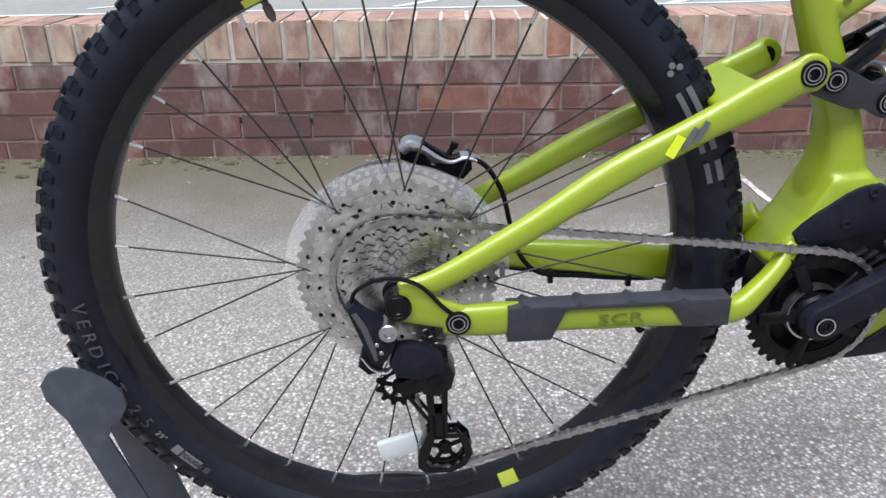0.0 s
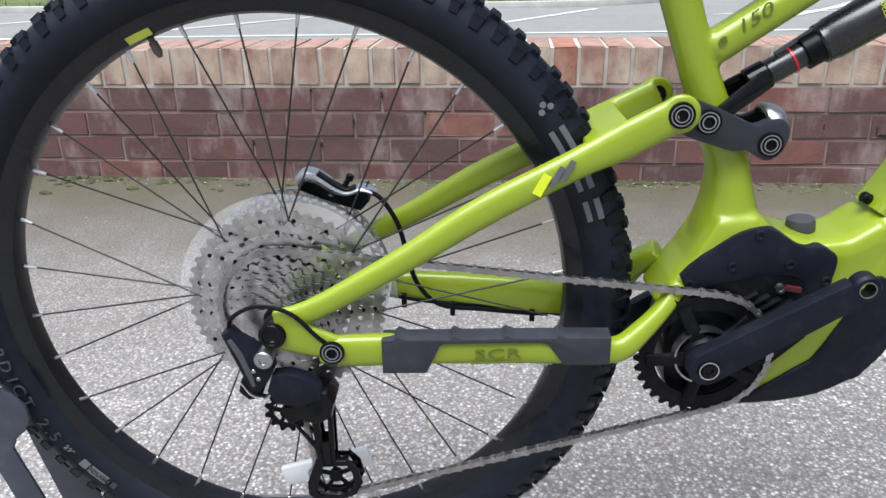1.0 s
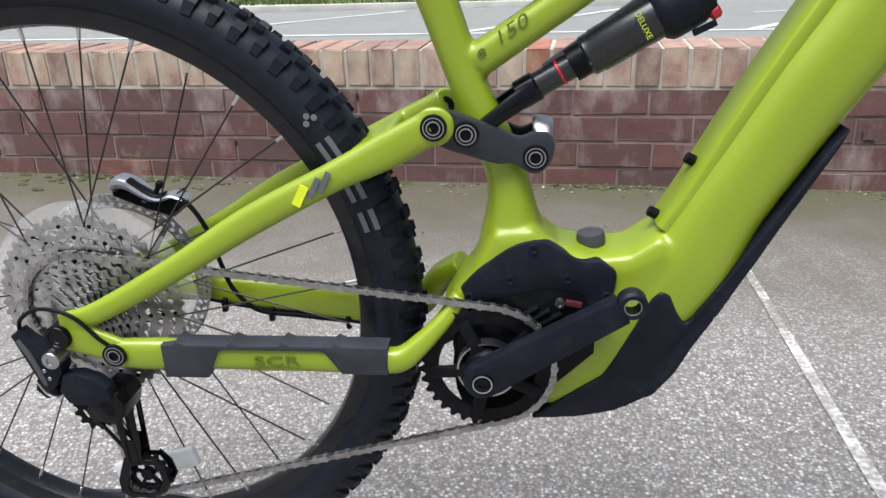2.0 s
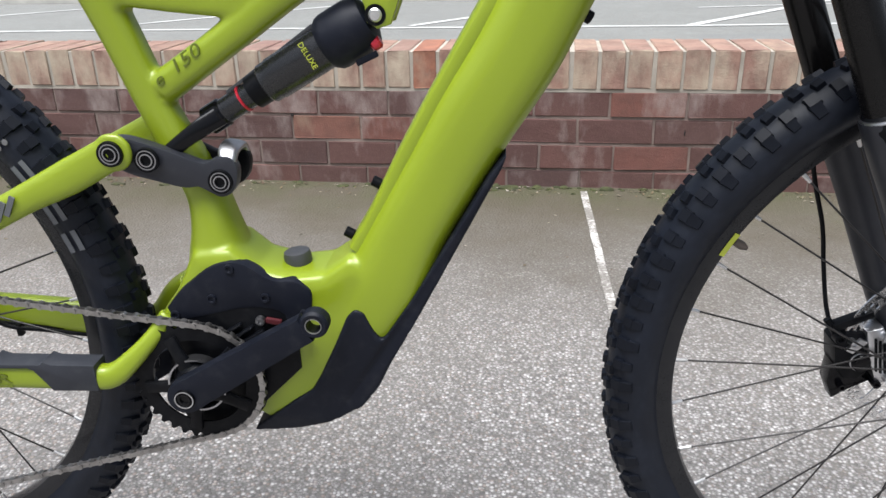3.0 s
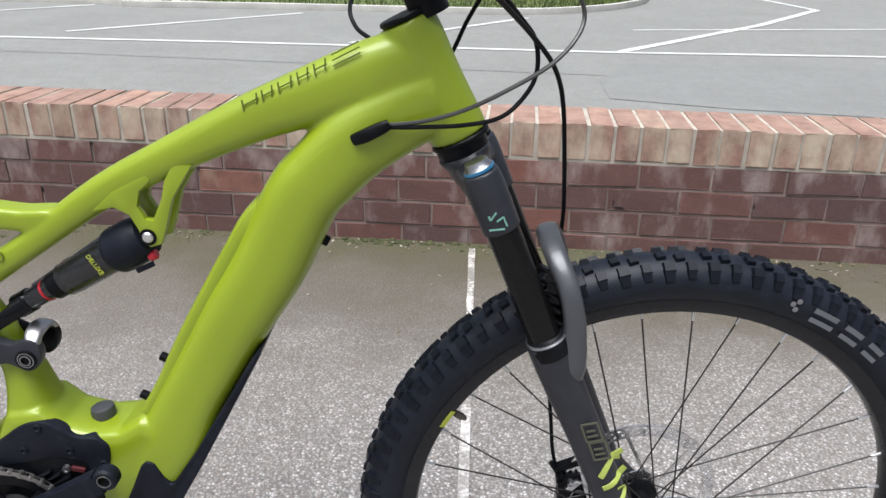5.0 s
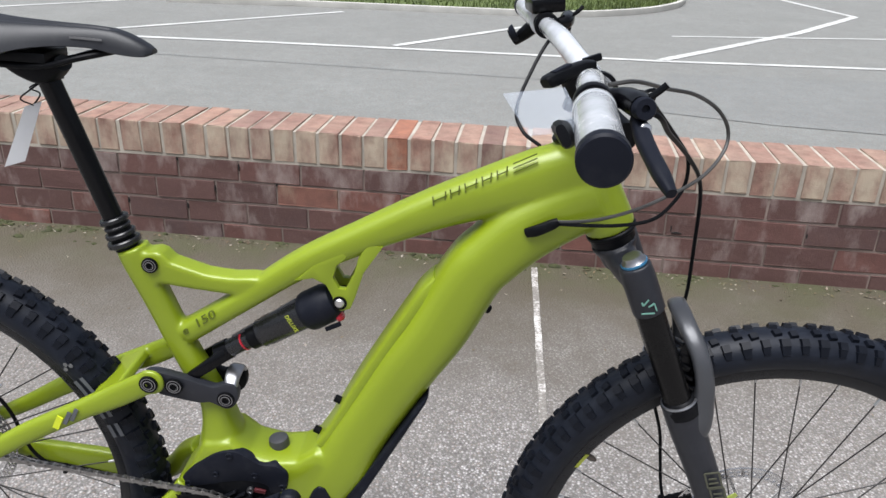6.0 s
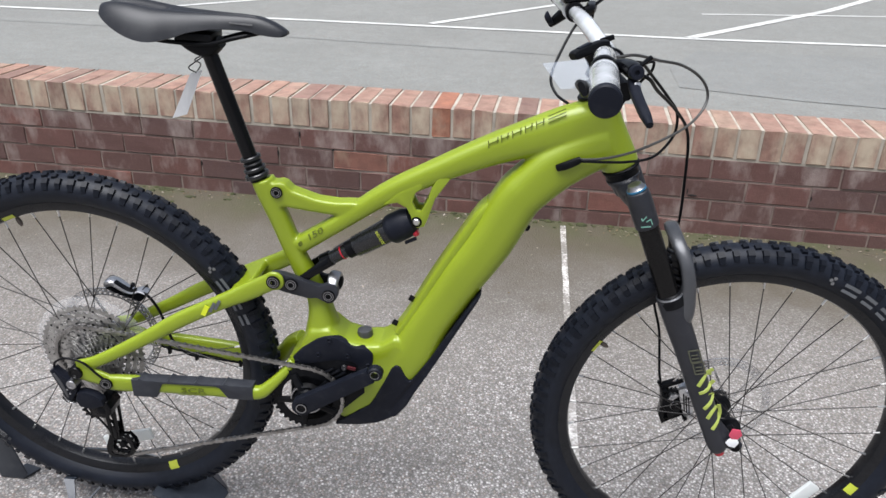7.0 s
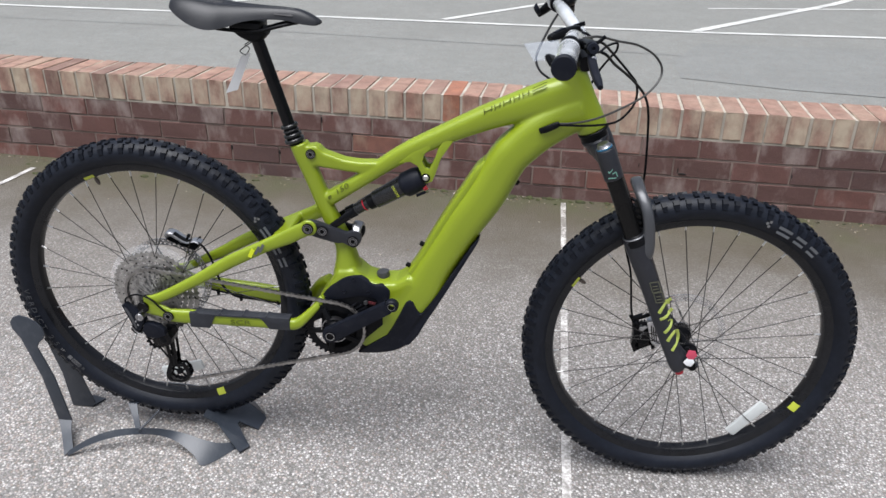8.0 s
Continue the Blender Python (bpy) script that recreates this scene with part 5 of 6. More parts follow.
# rear brake caliper on the far seat stay
bm = bmesh.new()
plate(bm, [(-0.002, 0.492), (0.006, 0.494), (0.016, 0.486), (0.033, 0.467), (0.056, 0.467), (0.074, 0.478), (0.076, 0.460), (0.066, 0.449), (0.044, 0.456), (0.022, 0.464), (-0.002, 0.474)], 0.050, 0.076, 0.003)
rcal = part("rear_brake_caliper", bm, BLACK, seatstay, "black and silver rear brake caliper")
rcal.location = (0.010, 0, 0.003)
bm = bmesh.new()
sweep(bm, [(0.000, 0.056, 0.484, 0.006, 0.013), (0.008, 0.056, 0.490, 0.0075, 0.014), (0.020, 0.056, 0.488, 0.0065, 0.014), (0.038, 0.056, 0.476, 0.0050, 0.013), (0.052, 0.056, 0.471, 0.0035, 0.012), (0.068, 0.056, 0.475, 0.003, 0.012), (0.084, 0.056, 0.470, 0.002, 0.012)], 12, 3.0, 5)
plate_part = part("caliper_plate", bm, ALLOY, rcal, "bare alloy caliper plate")
bm = bmesh.new()
wire(bm, [(0.046, 0.05, 0.470), (0.051, 0.05, 0.480), (0.057, 0.05, 0.490)], 0.003, 8, 4)
disc(bm, (0.055, 0.05, 0.485), (0.4, 0, 1), 0.0045, 0.007, 0.001, 12)
part("bleed_nipple", bm, BLACK, rcal)
bm = bmesh.new()
sweep(bm, [(0.022, 0.048, 0.4945, 0.0022, 0.006), (0.036, 0.048, 0.4845, 0.0022, 0.006), (0.052, 0.048, 0.4765, 0.0018, 0.006), (0.062, 0.048, 0.4790, 0.0015, 0.006)], 8, 3.0, 4)
part("caliper_slot", bm, BLACK, rcal)
bm = bmesh.new()
wire(bm, [(0.074, 0.052, 0.478), (0.098, 0.045, 0.470), (0.117, 0.042, 0.440), (0.127, 0.042, 0.400), (0.137, 0.044, 0.366), (0.162, 0.048, 0.338), (0.210, 0.052, 0.330), (0.275, 0.052, 0.324), (0.340, 0.050, 0.325)], 0.0028, 8, 6)
part("rear_brake_hose", bm, BLACK, chainstay, "black rear brake hose")
for u, w in ((0.120, 0.344), (0.176, 0.333), (0.268, 0.325)):
    bm = bmesh.new()
    bar(bm, (u, 0.052, w + 0.006), (u, 0.052, w - 0.010), 0.006, 0.008, 0.001)
    part("hose_clip", bm, BLACK, chainstay)
bm = bmesh.new()
wire(bm, [(0.10, 0.056, 0.347), (0.15, 0.056, 0.338), (0.22, 0.055, 0.333), (0.30, 0.053, 0.327)], 0.0022, 8, 6)
part("sensor_cable", bm, BLACK, chainstay)

# ---- cockpit ----


def settle(ob, fade=0.0):
    """The fork sits a little low and stands out of the frame's plane towards its foot."""
    for v in ob.data.vertices:
        z = v.co.z
        low, foot = min(max((0.81 - z) / 0.25, 0.0), 1.0), min(max((0.60 - z) / 0.28, 0.0), 1.0)
        k = 1.0 if fade == 0.0 else min(max((fade - z) / 0.10, 0.0), 1.0)
        v.co += Vector((0.002 + 0.004 * foot, -0.004 - 0.016 * low, -0.011)) * k


for ob in [lowers] + list(lowers.children_recursive):
    settle(ob)
bm = bmesh.new()
lathe(bm, [(0, -0.006), (0.0265, -0.006), (0.0275, -0.004), (0.0275, 0.008), (0, 0.008)], (0.9735, VF - 0.003, 0.7985), HEAD, 28)
part("crown_race", bm, BLACK, bike, "black lower headset race")
STEER = pose(0.925, VF, 0.983, 0, 0, STEERED) @ Matrix.Diagonal((1, 1.06, 1, 1))
bm = bmesh.new()
bar_rows = [(-0.048, -0.372, 0.0352), (-0.034, -0.25, 0.031), (-0.020, -0.13, 0.028), (-0.004, -0.07, 0.012), (0.006, -0.035, 0.001), (0.008, 0.0, 0.0), (0.006, 0.035, 0.001), (-0.004, 0.07, 0.012), (-0.020, 0.13, 0.028), (-0.034, 0.25, 0.031), (-0.048, 0.372, 0.0352)]


def bar_r(y):
    return 0.0159 if abs(y) < 0.06 else 0.0135 if abs(y) < 0.14 else 0.0112


sweep(bm, [(x, y, z, bar_r(y), bar_r(y)) for x, y, z in bar_rows], 20, 2.0, 6, (0, 0, 1))
handlebar = part("handlebar", bm, WRAP, bike, "wide riser handlebar in pale protective wrap")
handlebar.matrix_basis = STEER
for s in (-1, 1):
    bm = bmesh.new()
    rows = [(-0.0488, s * 0.379, 0.0355), (-0.044, s * 0.335, 0.0335), (-0.034, s * 0.25, 0.031)]
    sweep(bm, [(*r, 0.0172, 0.0172) for r in rows], 28, 2.0, 6, (0, 0, 1))
    part("grip", bm, WRAP, handlebar, "handlebar grip wrapped in pale plastic film")
    bm = bmesh.new()
    ax = Vector((-0.11 * 1, s, -0.01)).normalized()
    lathe(bm, [(0.0, 0.0046), (0.010, 0.0045), (0.0165, 0.0040), (0.0182, 0.002), (0.0182, -0.007), (0, -0.007)], (-0.0488, s * 0.379, 0.0355), ax, 36)
    part("grip_end", bm, GUARD, handlebar, "charcoal rubber grip end")
    bm = bmesh.new()
    lathe(bm, [(0.0125, -0.006), (0.0175, -0.006), (0.0180, -0.004), (0.0180, 0.004), (0.0175, 0.006), (0.0125, 0.006)], (-0.0335, s * 0.243, 0.031), (0.12, 1, 0), 28, True)
    part("grip_clamp", bm, WRAP, handlebar, "grip clamp ring under pale film")
# stem and top cap
bm = bmesh.new()
sweep(bm, [(-0.008, 0, -0.032, 0.019, 0.020), (-0.004, 0, -0.012, 0.017, 0.019), (0.006, 0, -0.002, 0.020, 0.026), (0.012, 0, 0.0, 0.019, 0.026)], 18, 2.6, 5)
lathe(bm, [(0, -0.06), (0.0195, -0.06), (0.0195, 0.012), (0.015, 0.018), (0, 0.018)], (-0.010, 0, 0.0), HEAD, 24)
stem = part("stem", bm, BLACK, handlebar, "black short stem")


def brake_lever(s, clamp_label):
    """A hydraulic brake lever; s is -1 on the near side."""
    bm = bmesh.new()
    lathe(bm, [(0.0115, -0.006), (0.0165, -0.006), (0.0172, -0.004), (0.0172, 0.004), (0.0165, 0.006), (0.0115, 0.006)], (-0.030, s * 0.212, 0.0305), (0.1, 1, 0), 24, True)
    clamp = part("brake_clamp", bm, BLACK, handlebar, clamp_label)
    bm = bmesh.new()
    sweep(bm, [(-0.016, s * 0.206, 0.034, 0.0075, 0.0075), (-0.004, s * 0.216, 0.036, 0.0095, 0.0095), (0.001, s * 0.238, 0.037, 0.0105, 0.0105), (0.002, s * 0.250, 0.037, 0.0095, 0.0095)], 14, 2.4, 5, (0, 0, 1))
    part("master_cylinder", bm, GLOSS, handlebar, "gloss black brake master cylinder")
    bm = bmesh.new()
    lathe(bm, [(0, 0.003), (0.0028, 0.003), (0.0034, 0.006), (0.0082, 0.006), (0.0094, 0.004), (0.0094, -0.006), (0, -0.006)], (0.003, s * 0.252, 0.037), (0.10, s * 0.95, 0.15), 24)
    part("reservoir_cap", bm, GUARD, handlebar, "charcoal reach adjuster")
    bm = bmesh.new()
    wire(bm, [(0.006, s * 0.240, 0.040), (0.016, s * 0.240, 0.048), (0.022, s * 0.241, 0.054)], 0.0030, 8, 4)
    part("bleed_port", bm, BLACK, handlebar, "small black bleed port")
    bm = bmesh.new()
    sweep(bm, [(0.002, s * 0.240, 0.026, 0.0060, 0.0060), (0.003, s * 0.262, 0.017, 0.0070, 0.0060), (0.005, s * 0.288, 0.010, 0.0068, 0.0055), (0.008, s * 0.314, 0.003, 0.0065, 0.0055), (0.011, s * 0.332, -0.003, 0.0040, 0.0040)], 14, 2.8, 5, (0, 0.3, 1))
    part("lever_blade", bm, GUARD, handlebar, "charcoal brake lever blade")
    bm = bmesh.new()
    disc(bm, (0.004, s * 0.250, 0.020), (0.2, s, 0.3), 0.0048, 0.010, 0.001, 16)
    part("lever_pivot", bm, ALLOY, handlebar, "silver lever pivot")


brake_lever(-1, "black brake clamp band")
brake_lever(1, "black brake clamp band")
# near shifter with paddles
bm = bmesh.new()
sweep(bm, [(-0.014, -0.180, 0.014, 0.012, 0.009), (-0.008, -0.205, 0.006, 0.014, 0.012), (-0.002, -0.226, 0.006, 0.012, 0.011)], 14, 2.6, 4, (1, 0, 0))
part("gear_shifter", bm, BLACK, handlebar, "black gear shifter body")
bm = bmesh.new()
sweep(bm, [(-0.036, -0.205, 0.012, 0.005, 0.008), (-0.050, -0.245, 0.016, 0.005, 0.010), (-0.062, -0.285, 0.024, 0.006, 0.012), (-0.066, -0.312, 0.030, 0.004, 0.009)], 12, 3.0, 4, (0, 1, 0))
part("shift_paddle", bm, BLACK, handlebar, "black shift paddle")
# mode switch and remote near the stem
bm = bmesh.new()
lathe(bm, [(0.0150, -0.005), (0.0200, -0.005), (0.0206, 0.0), (0.0200, 0.005), (0.0150, 0.005)], (0.006, -0.036, 0.001), (0.0, 1, 0), 24, True)
part("remote_clamp", bm, BLACK, handlebar, "black remote clamp band")
bm = bmesh.new()
sweep(bm, [(-0.002, -0.030, 0.026, 0.0055, 0.007), (-0.014, -0.036, 0.025, 0.0065, 0.0085), (-0.036, -0.052, 0.019, 0.0075, 0.0095), (-0.052, -0.063, 0.014, 0.0070, 0.0090), (-0.056, -0.066, 0.012, 0.0050, 0.0070)], 14, 3.6, 4)
part("mode_switch", bm, BLACK, handlebar, "black rubber mode switch")
bm = bmesh.new()
bar(bm, (-0.010, -0.012, 0.0255), (0.010, -0.004, 0.0310), 0.008, 0.006, 0.0015, (0, 1, 0))
part("clamp_hinge", bm, BLACK, handlebar, "black hinged clamp tab")
bm = bmesh.new()
bar(bm, (-0.030, -0.048, 0.0295), (-0.048, -0.060, 0.0225), 0.003, 0.010, 0.001, (0, 1, 0))
part("switch_button", bm, GUARD, handlebar, "charcoal rubber buttons")
# display and bell at the far side
bm = bmesh.new()
box(bm, pose(-0.032, 0.245, 0.056, 0, -6, 6), (0.048, 0.062, 0.020), 0.005)
display = part("display", bm, GLOSS, handlebar, "small black display unit")
bm = bmesh.new()
box(bm, pose(-0.033, 0.245, 0.0665, 0, -6, 6), (0.042, 0.056, 0.003), 0.001)
part("display_screen", bm, WRAP, display, "pale grey screen")
bm = bmesh.new()
lathe(bm, [(0, 0.012), (0.008, 0.011), (0.013, 0.006), (0.0145, 0), (0, 0)], (-0.066, 0.300, 0.006), (-0.5, 0, -0.3), 20)
part("bell", bm, GUARD, handlebar, "small charcoal bell")
bm = bmesh.new()
sweep(bm, [(-0.036, 0.285, 0.024, 0.012, 0.012), (-0.052, 0.295, 0.008, 0.010, 0.012), (-0.066, 0.305, -0.006, 0.007, 0.010)], 12, 2.4, 4)
part("dropper_lever", bm, BLACK, handlebar, "black seat post remote")

# cables and hoses in front of the head tube
for nm, mat, r, pts, lab in (
    ("gear_cable", BLACK, 0.0023, [(0.940, -0.165, 1.012), (0.966, -0.150, 1.012), (0.993, -0.100, 0.984), (1.032, -0.050, 0.939), (1.050, -0.030, 0.914), (1.053, -0.025, 0.883), (1.041, -0.030, 0.860), (1.019, -0.040, 0.843), (0.984, -0.045, 0.836), (0.943, -0.044, 0.833), (0.900, -0.034, 0.829)], "black gear cable looping to the frame"),
    ("dropper_cable", WRAPCABLE, 0.0022, [(0.935, -0.140, 1.016), (0.962, -0.130, 1.018), (1.003, -0.080, 1.002), (1.042, -0.048, 0.990), (1.077, -0.020, 0.968), (1.096, -0.006, 0.942), (1.092, -0.015, 0.919), (1.066, -0.035, 0.894), (1.022, -0.045, 0.869), (0.983, -0.045, 0.850), (0.943, -0.043, 0.838), (0.900, -0.034, 0.831)], "grey cable in a wide loop"),
    ("front_brake_hose", BLACK, 0.0025, [(0.960, -0.215, 1.010), (0.973, -0.205, 1.002), (0.992, -0.160, 0.978), (1.020, -0.100, 0.949), (1.048, -0.045, 0.918), (1.072, -0.008, 0.886), (1.086, 0.020, 0.848), (1.095, 0.050, 0.778), (1.099, 0.066, 0.705), (1.090, 0.082, 0.640), (1.078, 0.088, 0.560), (1.098, 0.086, 0.480), (1.103, 0.080, 0.440), (1.106, 0.066, 0.400), (1.110, 0.056, 0.378)], "black front brake hose down to the caliper"),
    ("rear_brake_hose", BLACK, 0.0023, [(0.950, -0.080, 1.000), (0.969, -0.060, 0.977), (0.990, -0.020, 0.982), (1.009, 0.000, 0.983), (1.010, 0.010, 0.967), (1.000, 0.022, 0.950), (0.985, 0.042, 0.922), (0.965, 0.052, 0.880), (0.930, 0.046, 0.842), (0.905, 0.036, 0.828)], "black rear brake hose into the frame"),
    ("display_cable", BLACK, 0.0024, [(0.918, 0.170, 1.022), (0.900, 0.165, 1.008), (0.880, 0.140, 0.976), (0.860, 0.090, 0.935), (0.868, 0.060, 0.913), (0.889, 0.036, 0.902)], "thin black cable hanging from the handlebar"),
):
    bm = bmesh.new()
    wire(bm, pts, r, 8, 8)
    ob = part(nm, bm, mat, bike, lab)
    ob.location = (-0.010, 0, -0.004)
    if nm == "front_brake_hose":
        settle(ob, 0.88)

# ---- saddle and seat post ----
bm = bmesh.new()
PA, PB = Vector((0.301, VF, 0.978)), Vector((0.358, VF, 0.785))
d = (PB - PA).normalized()
lathe(bm, [(0, 0), (0.0128, 0.0), (0.0128, 0.205), (0, 0.205)], PA, d, 28)
seatpost = part("seat_post", bm, GLOSS, bike, "gloss black dropper seat post")
seatpost.location = (-0.0095, 0, -0.003)
bm = bmesh.new()
L = (PB - PA).length
lathe(bm, [(0.012, L - 0.004), (0.0150, L - 0.004), (0.0150, L + 0.036), (0.012, L + 0.036)], PA, d, 32, True)
collar = part("seat_collar", bm, BLACK, seatpost, "black ribbed seat collar")
for h0, h1, r in ((-0.008, -0.001, 0.0185), (0.003, 0.008, 0.0170), (0.012, 0.019, 0.0195), (0.023, 0.031, 0.0215)):
    bm = bmesh.new()
    lathe(bm, [(0.013, L + h0), (r - 0.0015, L + h0), (r, L + h0 + 0.0015), (r, L + h1 - 0.0015), (r - 0.0015, L + h1), (0.013, L + h1)], PA, d, 32, True)
    part("collar_ring", bm, SHOCK, collar, "satin black collar ring")
bm = bmesh.new()
sweep(bm, [(0.256, VF, 0.990, 0.006, 0.016), (0.280, VF, 0.980, 0.014, 0.018), (0.305, VF, 0.976, 0.017, 0.019), (0.326, VF, 0.984, 0.009, 0.017)], 16, 2.6, 4)
box(bm, pose(0.290, VF, 0.994, 0, 2, 0), (0.060, 0.052, 0.012), 0.003)
part("saddle_clamp", bm, BLACK, seatpost, "black saddle rail clamp")
for s in (-1, 1):
    bm = bmesh.new()
    wire(bm, [(0.395, VF + s * 0.010, 1.002), (0.355, VF + s * 0.022, 0.994), (0.315, VF + s * 0.022, 0.984), (0.270, VF + s * 0.022, 0.984), (0.225, VF + s * 0.030, 0.990), (0.190, VF + s * 0.040, 1.004)], 0.0036, 10, 6)
    part("saddle_rail", bm, BLACK, seatpost, "black steel saddle rail")
# shell: half widths, top and bottom heights along its length
rows = [(0.139, 0.014, 1.036, 1.030), (0.147, 0.034, 1.042, 1.026), (0.164, 0.050, 1.046, 1.016), (0.188, 0.060, 1.046, 1.003), (0.214, 0.064, 1.042, 0.994), (0.238, 0.062, 1.038, 0.992), (0.265, 0.050, 1.035, 0.997), (0.292, 0.039, 1.033, 1.005), (0.330, 0.028, 1.031, 1.009), (0.370, 0.0225, 1.029, 1.008), (0.395, 0.021, 1.026, 1.003), (0.415, 0.019, 1.019, 1.000), (0.430, 0.015, 1.011, 0.999), (0.438, 0.008, 1.006, 1.001)]
bm = bmesh.new()
rings = []
for x, w, zt, zb in spline(rows, 4):
    ring = []
    for k in range(25):
        t = -1 + 2 * k / 24
        y = w * math.copysign(abs(t) ** 0.85, t)
        drop = (zt - zb) * (abs(t) ** 3.2)
        groove = (0.012 if x < 0.24 else 0.005) * math.exp(-(t / 0.20) ** 2) if x < 0.39 else 0.0
        ring.append(bm.verts.new((x, VF + y, zt - drop - groove)))
    for k in range(24, -1, -1):
        t = -1 + 2 * k / 24
        y = w * 0.93 * math.copysign(abs(t) ** 0.85, t)
        drop = (zt - zb) * (abs(t) ** 3.2)
        ring.append(bm.verts.new((x, VF + y, max(zt - drop - 0.010, zb - 0.001))))
    rings.append(ring)
for a, b in zip(rings, rings[1:]):
    for k in range(50):
        bm.faces.new((a[k], a[(k + 1) % 50], b[(k + 1) % 50], b[k]))
bm.faces.new(rings[0])
bm.faces.new(rings[-1][::-1])
bmesh.ops.recalc_face_normals(bm, faces=bm.faces)
saddle = part("saddle", bm, SADDLE, bike, "charcoal grey saddle with a slim nose", 50)
saddle.location = (-0.0105, 0, -0.004)
bm = bmesh.new()
bar(bm, (0.352, VF - 0.0225, 1.0185), (0.388, VF - 0.0210, 1.0165), 0.0022, 0.001, 0, (0, 1, 0))
part("saddle_print", bm, TYREINK, saddle, "small pale print")

# ---- tyre markings and rim stickers ----


def rim_letter(text, wheel_ob, ang, r, size, mat, flip, y=-0.0306):
    a = radians(ang)
    up = -1 if flip else 1
    rad = Vector((math.cos(a), 0, math.sin(a)))
    upv = rad * up
    face = Vector((0, -1, 0))
    right = upv.cross(face)
    m = Matrix.Translation(rad * r + Vector((0, y, 0))) @ Matrix((right, upv, face)).transposed().to_4x4()
    return letters(text, size, m, mat, wheel_ob, "tyre_lettering", 0.0007)


for wob, base in ((rear_wheel, 0.0),):
    for k, ch in enumerate("VERDICT"):
        rim_letter(ch, wob, 184.0 + base + 3.05 * k + (-0.6 if k > 4 else 0), 0.3295, 0.0205, MOULD, True)
    for ch, a in (("2", 207.0), (".", 208.9), ("5", 210.6)):
        rim_letter(ch, wob, a + base, 0.3295, 0.0205, MOULD, True)
    rim_letter("29\"", wob, 214.4 + base, 0.3285, 0.0095, TYREINK, True)
    bm = bmesh.new()
    ring_arc(bm, 0.3225, 0.3345, -0.0306, radians(217.8), radians(219.6), 3)
    ring_arc(bm, 0.3225, 0.3345, -0.0306, radians(220.0), radians(224.4), 5)
    part("tyre_panel", bm, TYREINK, wob, "grey printed tyre panel")
    rim_letter("TOUGH", wob, 222.2 + base, 0.3285, 0.0088, MOULD, True, -0.0312)
    bm = bmesh.new()
    ring_arc(bm, 0.324, 0.333, -0.0306, radians(225.4), radians(226.6), 2)
    part("tyre_mark", bm, MOULD, wob)


def maker_blocks(wob, a0):
    """The maker's mark on a sidewall as plain pale strokes."""
    for da, r0, r1, w in ((0.0, 0.3245, 0.3300, 5.4), (0.0, 0.3355, 0.3415, 5.4), (7.4, 0.3245, 0.3300, 4.4), (7.4, 0.3355, 0.3415, 4.4), (13.8, 0.3245, 0.3300, 3.8), (13.8, 0.3355, 0.3415, 3.8)):
        bm = bmesh.new()
        ring_arc(bm, r0, r1, -0.0318, radians(a0 - da), radians(a0 - da - w), max(2, int(w)))
        bmesh.ops.recalc_face_normals(bm, faces=bm.faces)
        part("tyre_mark", bm, TYREPALE, wob, "pale grey sidewall stroke")
    bm = bmesh.new()
    for k in range(3):
        a = radians(a0 + 3.6 + 0.9 * (k % 2))
        disc(bm, (math.cos(a) * (0.331 + 0.005 * k), -0.0318, math.sin(a) * (0.331 + 0.005 * k)), (0, -1, 0), 0.0032, 0.0005, 0.0001, 10)
    part("tyre_dots", bm, TYREINK, wob)


maker_blocks(rear_wheel, 34.0)
maker_blocks(front_wheel, 66.0)
for wob, valve, patch in ((rear_wheel, 112.4, -66.6), (front_wheel, 148.9, -28.8)):
    for a, w, lip in ((patch, 2.0, 0.3150), (valve + 0.6, 2.5, 0.0)):
        bm = bmesh.new()
        for y in (-0.0181,):
            n = 8
            lo, mid, hi = [], [], []
            for k in range(n + 1):
                g = radians(a - w + 2 * w * k / n)
                path = ((0.2958, -0.0131), (0.3058, y), (lip, y)) if lip else ((0.2952, 0.0120), (0.2952, -0.0131), (0.3022, -0.0167))
                for row, (r, v) in zip((lo, mid, hi), path):
                    row.append(bm.verts.new((r * math.cos(g), v, r * math.sin(g))))
            for k in range(n):
                bm.faces.new((lo[k], lo[k + 1], mid[k + 1], mid[k]))
                bm.faces.new((mid[k], mid[k + 1], hi[k + 1], hi[k]))
        bmesh.ops.recalc_face_normals(bm, faces=bm.faces)
        part("rim_sticker", bm, YELLOW, wob, "yellow-green rim sticker")
    g = radians(valve)
    c = Vector((math.cos(g), 0, math.sin(g)))
    bm = bmesh.new()
    lathe(bm, [(0.0034, 0.0), (0.0032, 0.006), (0.0044, 0.0065), (0.0046, 0.016), (0.0022, 0.022), (0, 0.022)], c * 0.296, -c, 12)
    part("valve", bm, VALVE, wob, "dark capped tyre valve")
for wob, p, q in ((rear_wheel, (-0.030, 0.130), (0.077, 0.161)), (front_wheel, (1.357, 0.093), (1.423, 0.181))):
    hub = REAR if wob is rear_wheel else FRONT
    bm = bmesh.new()
    a, b = Vector((p[0] - hub[0], 0.0, p[1] - hub[1])), Vector((q[0] - hub[0], 0.0, q[1] - hub[1]))
    bar(bm, a, b, 0.026, 0.010, 0.004)
    part("wheel_reflector", bm, WHITE, wob, "white plastic wheel reflector")

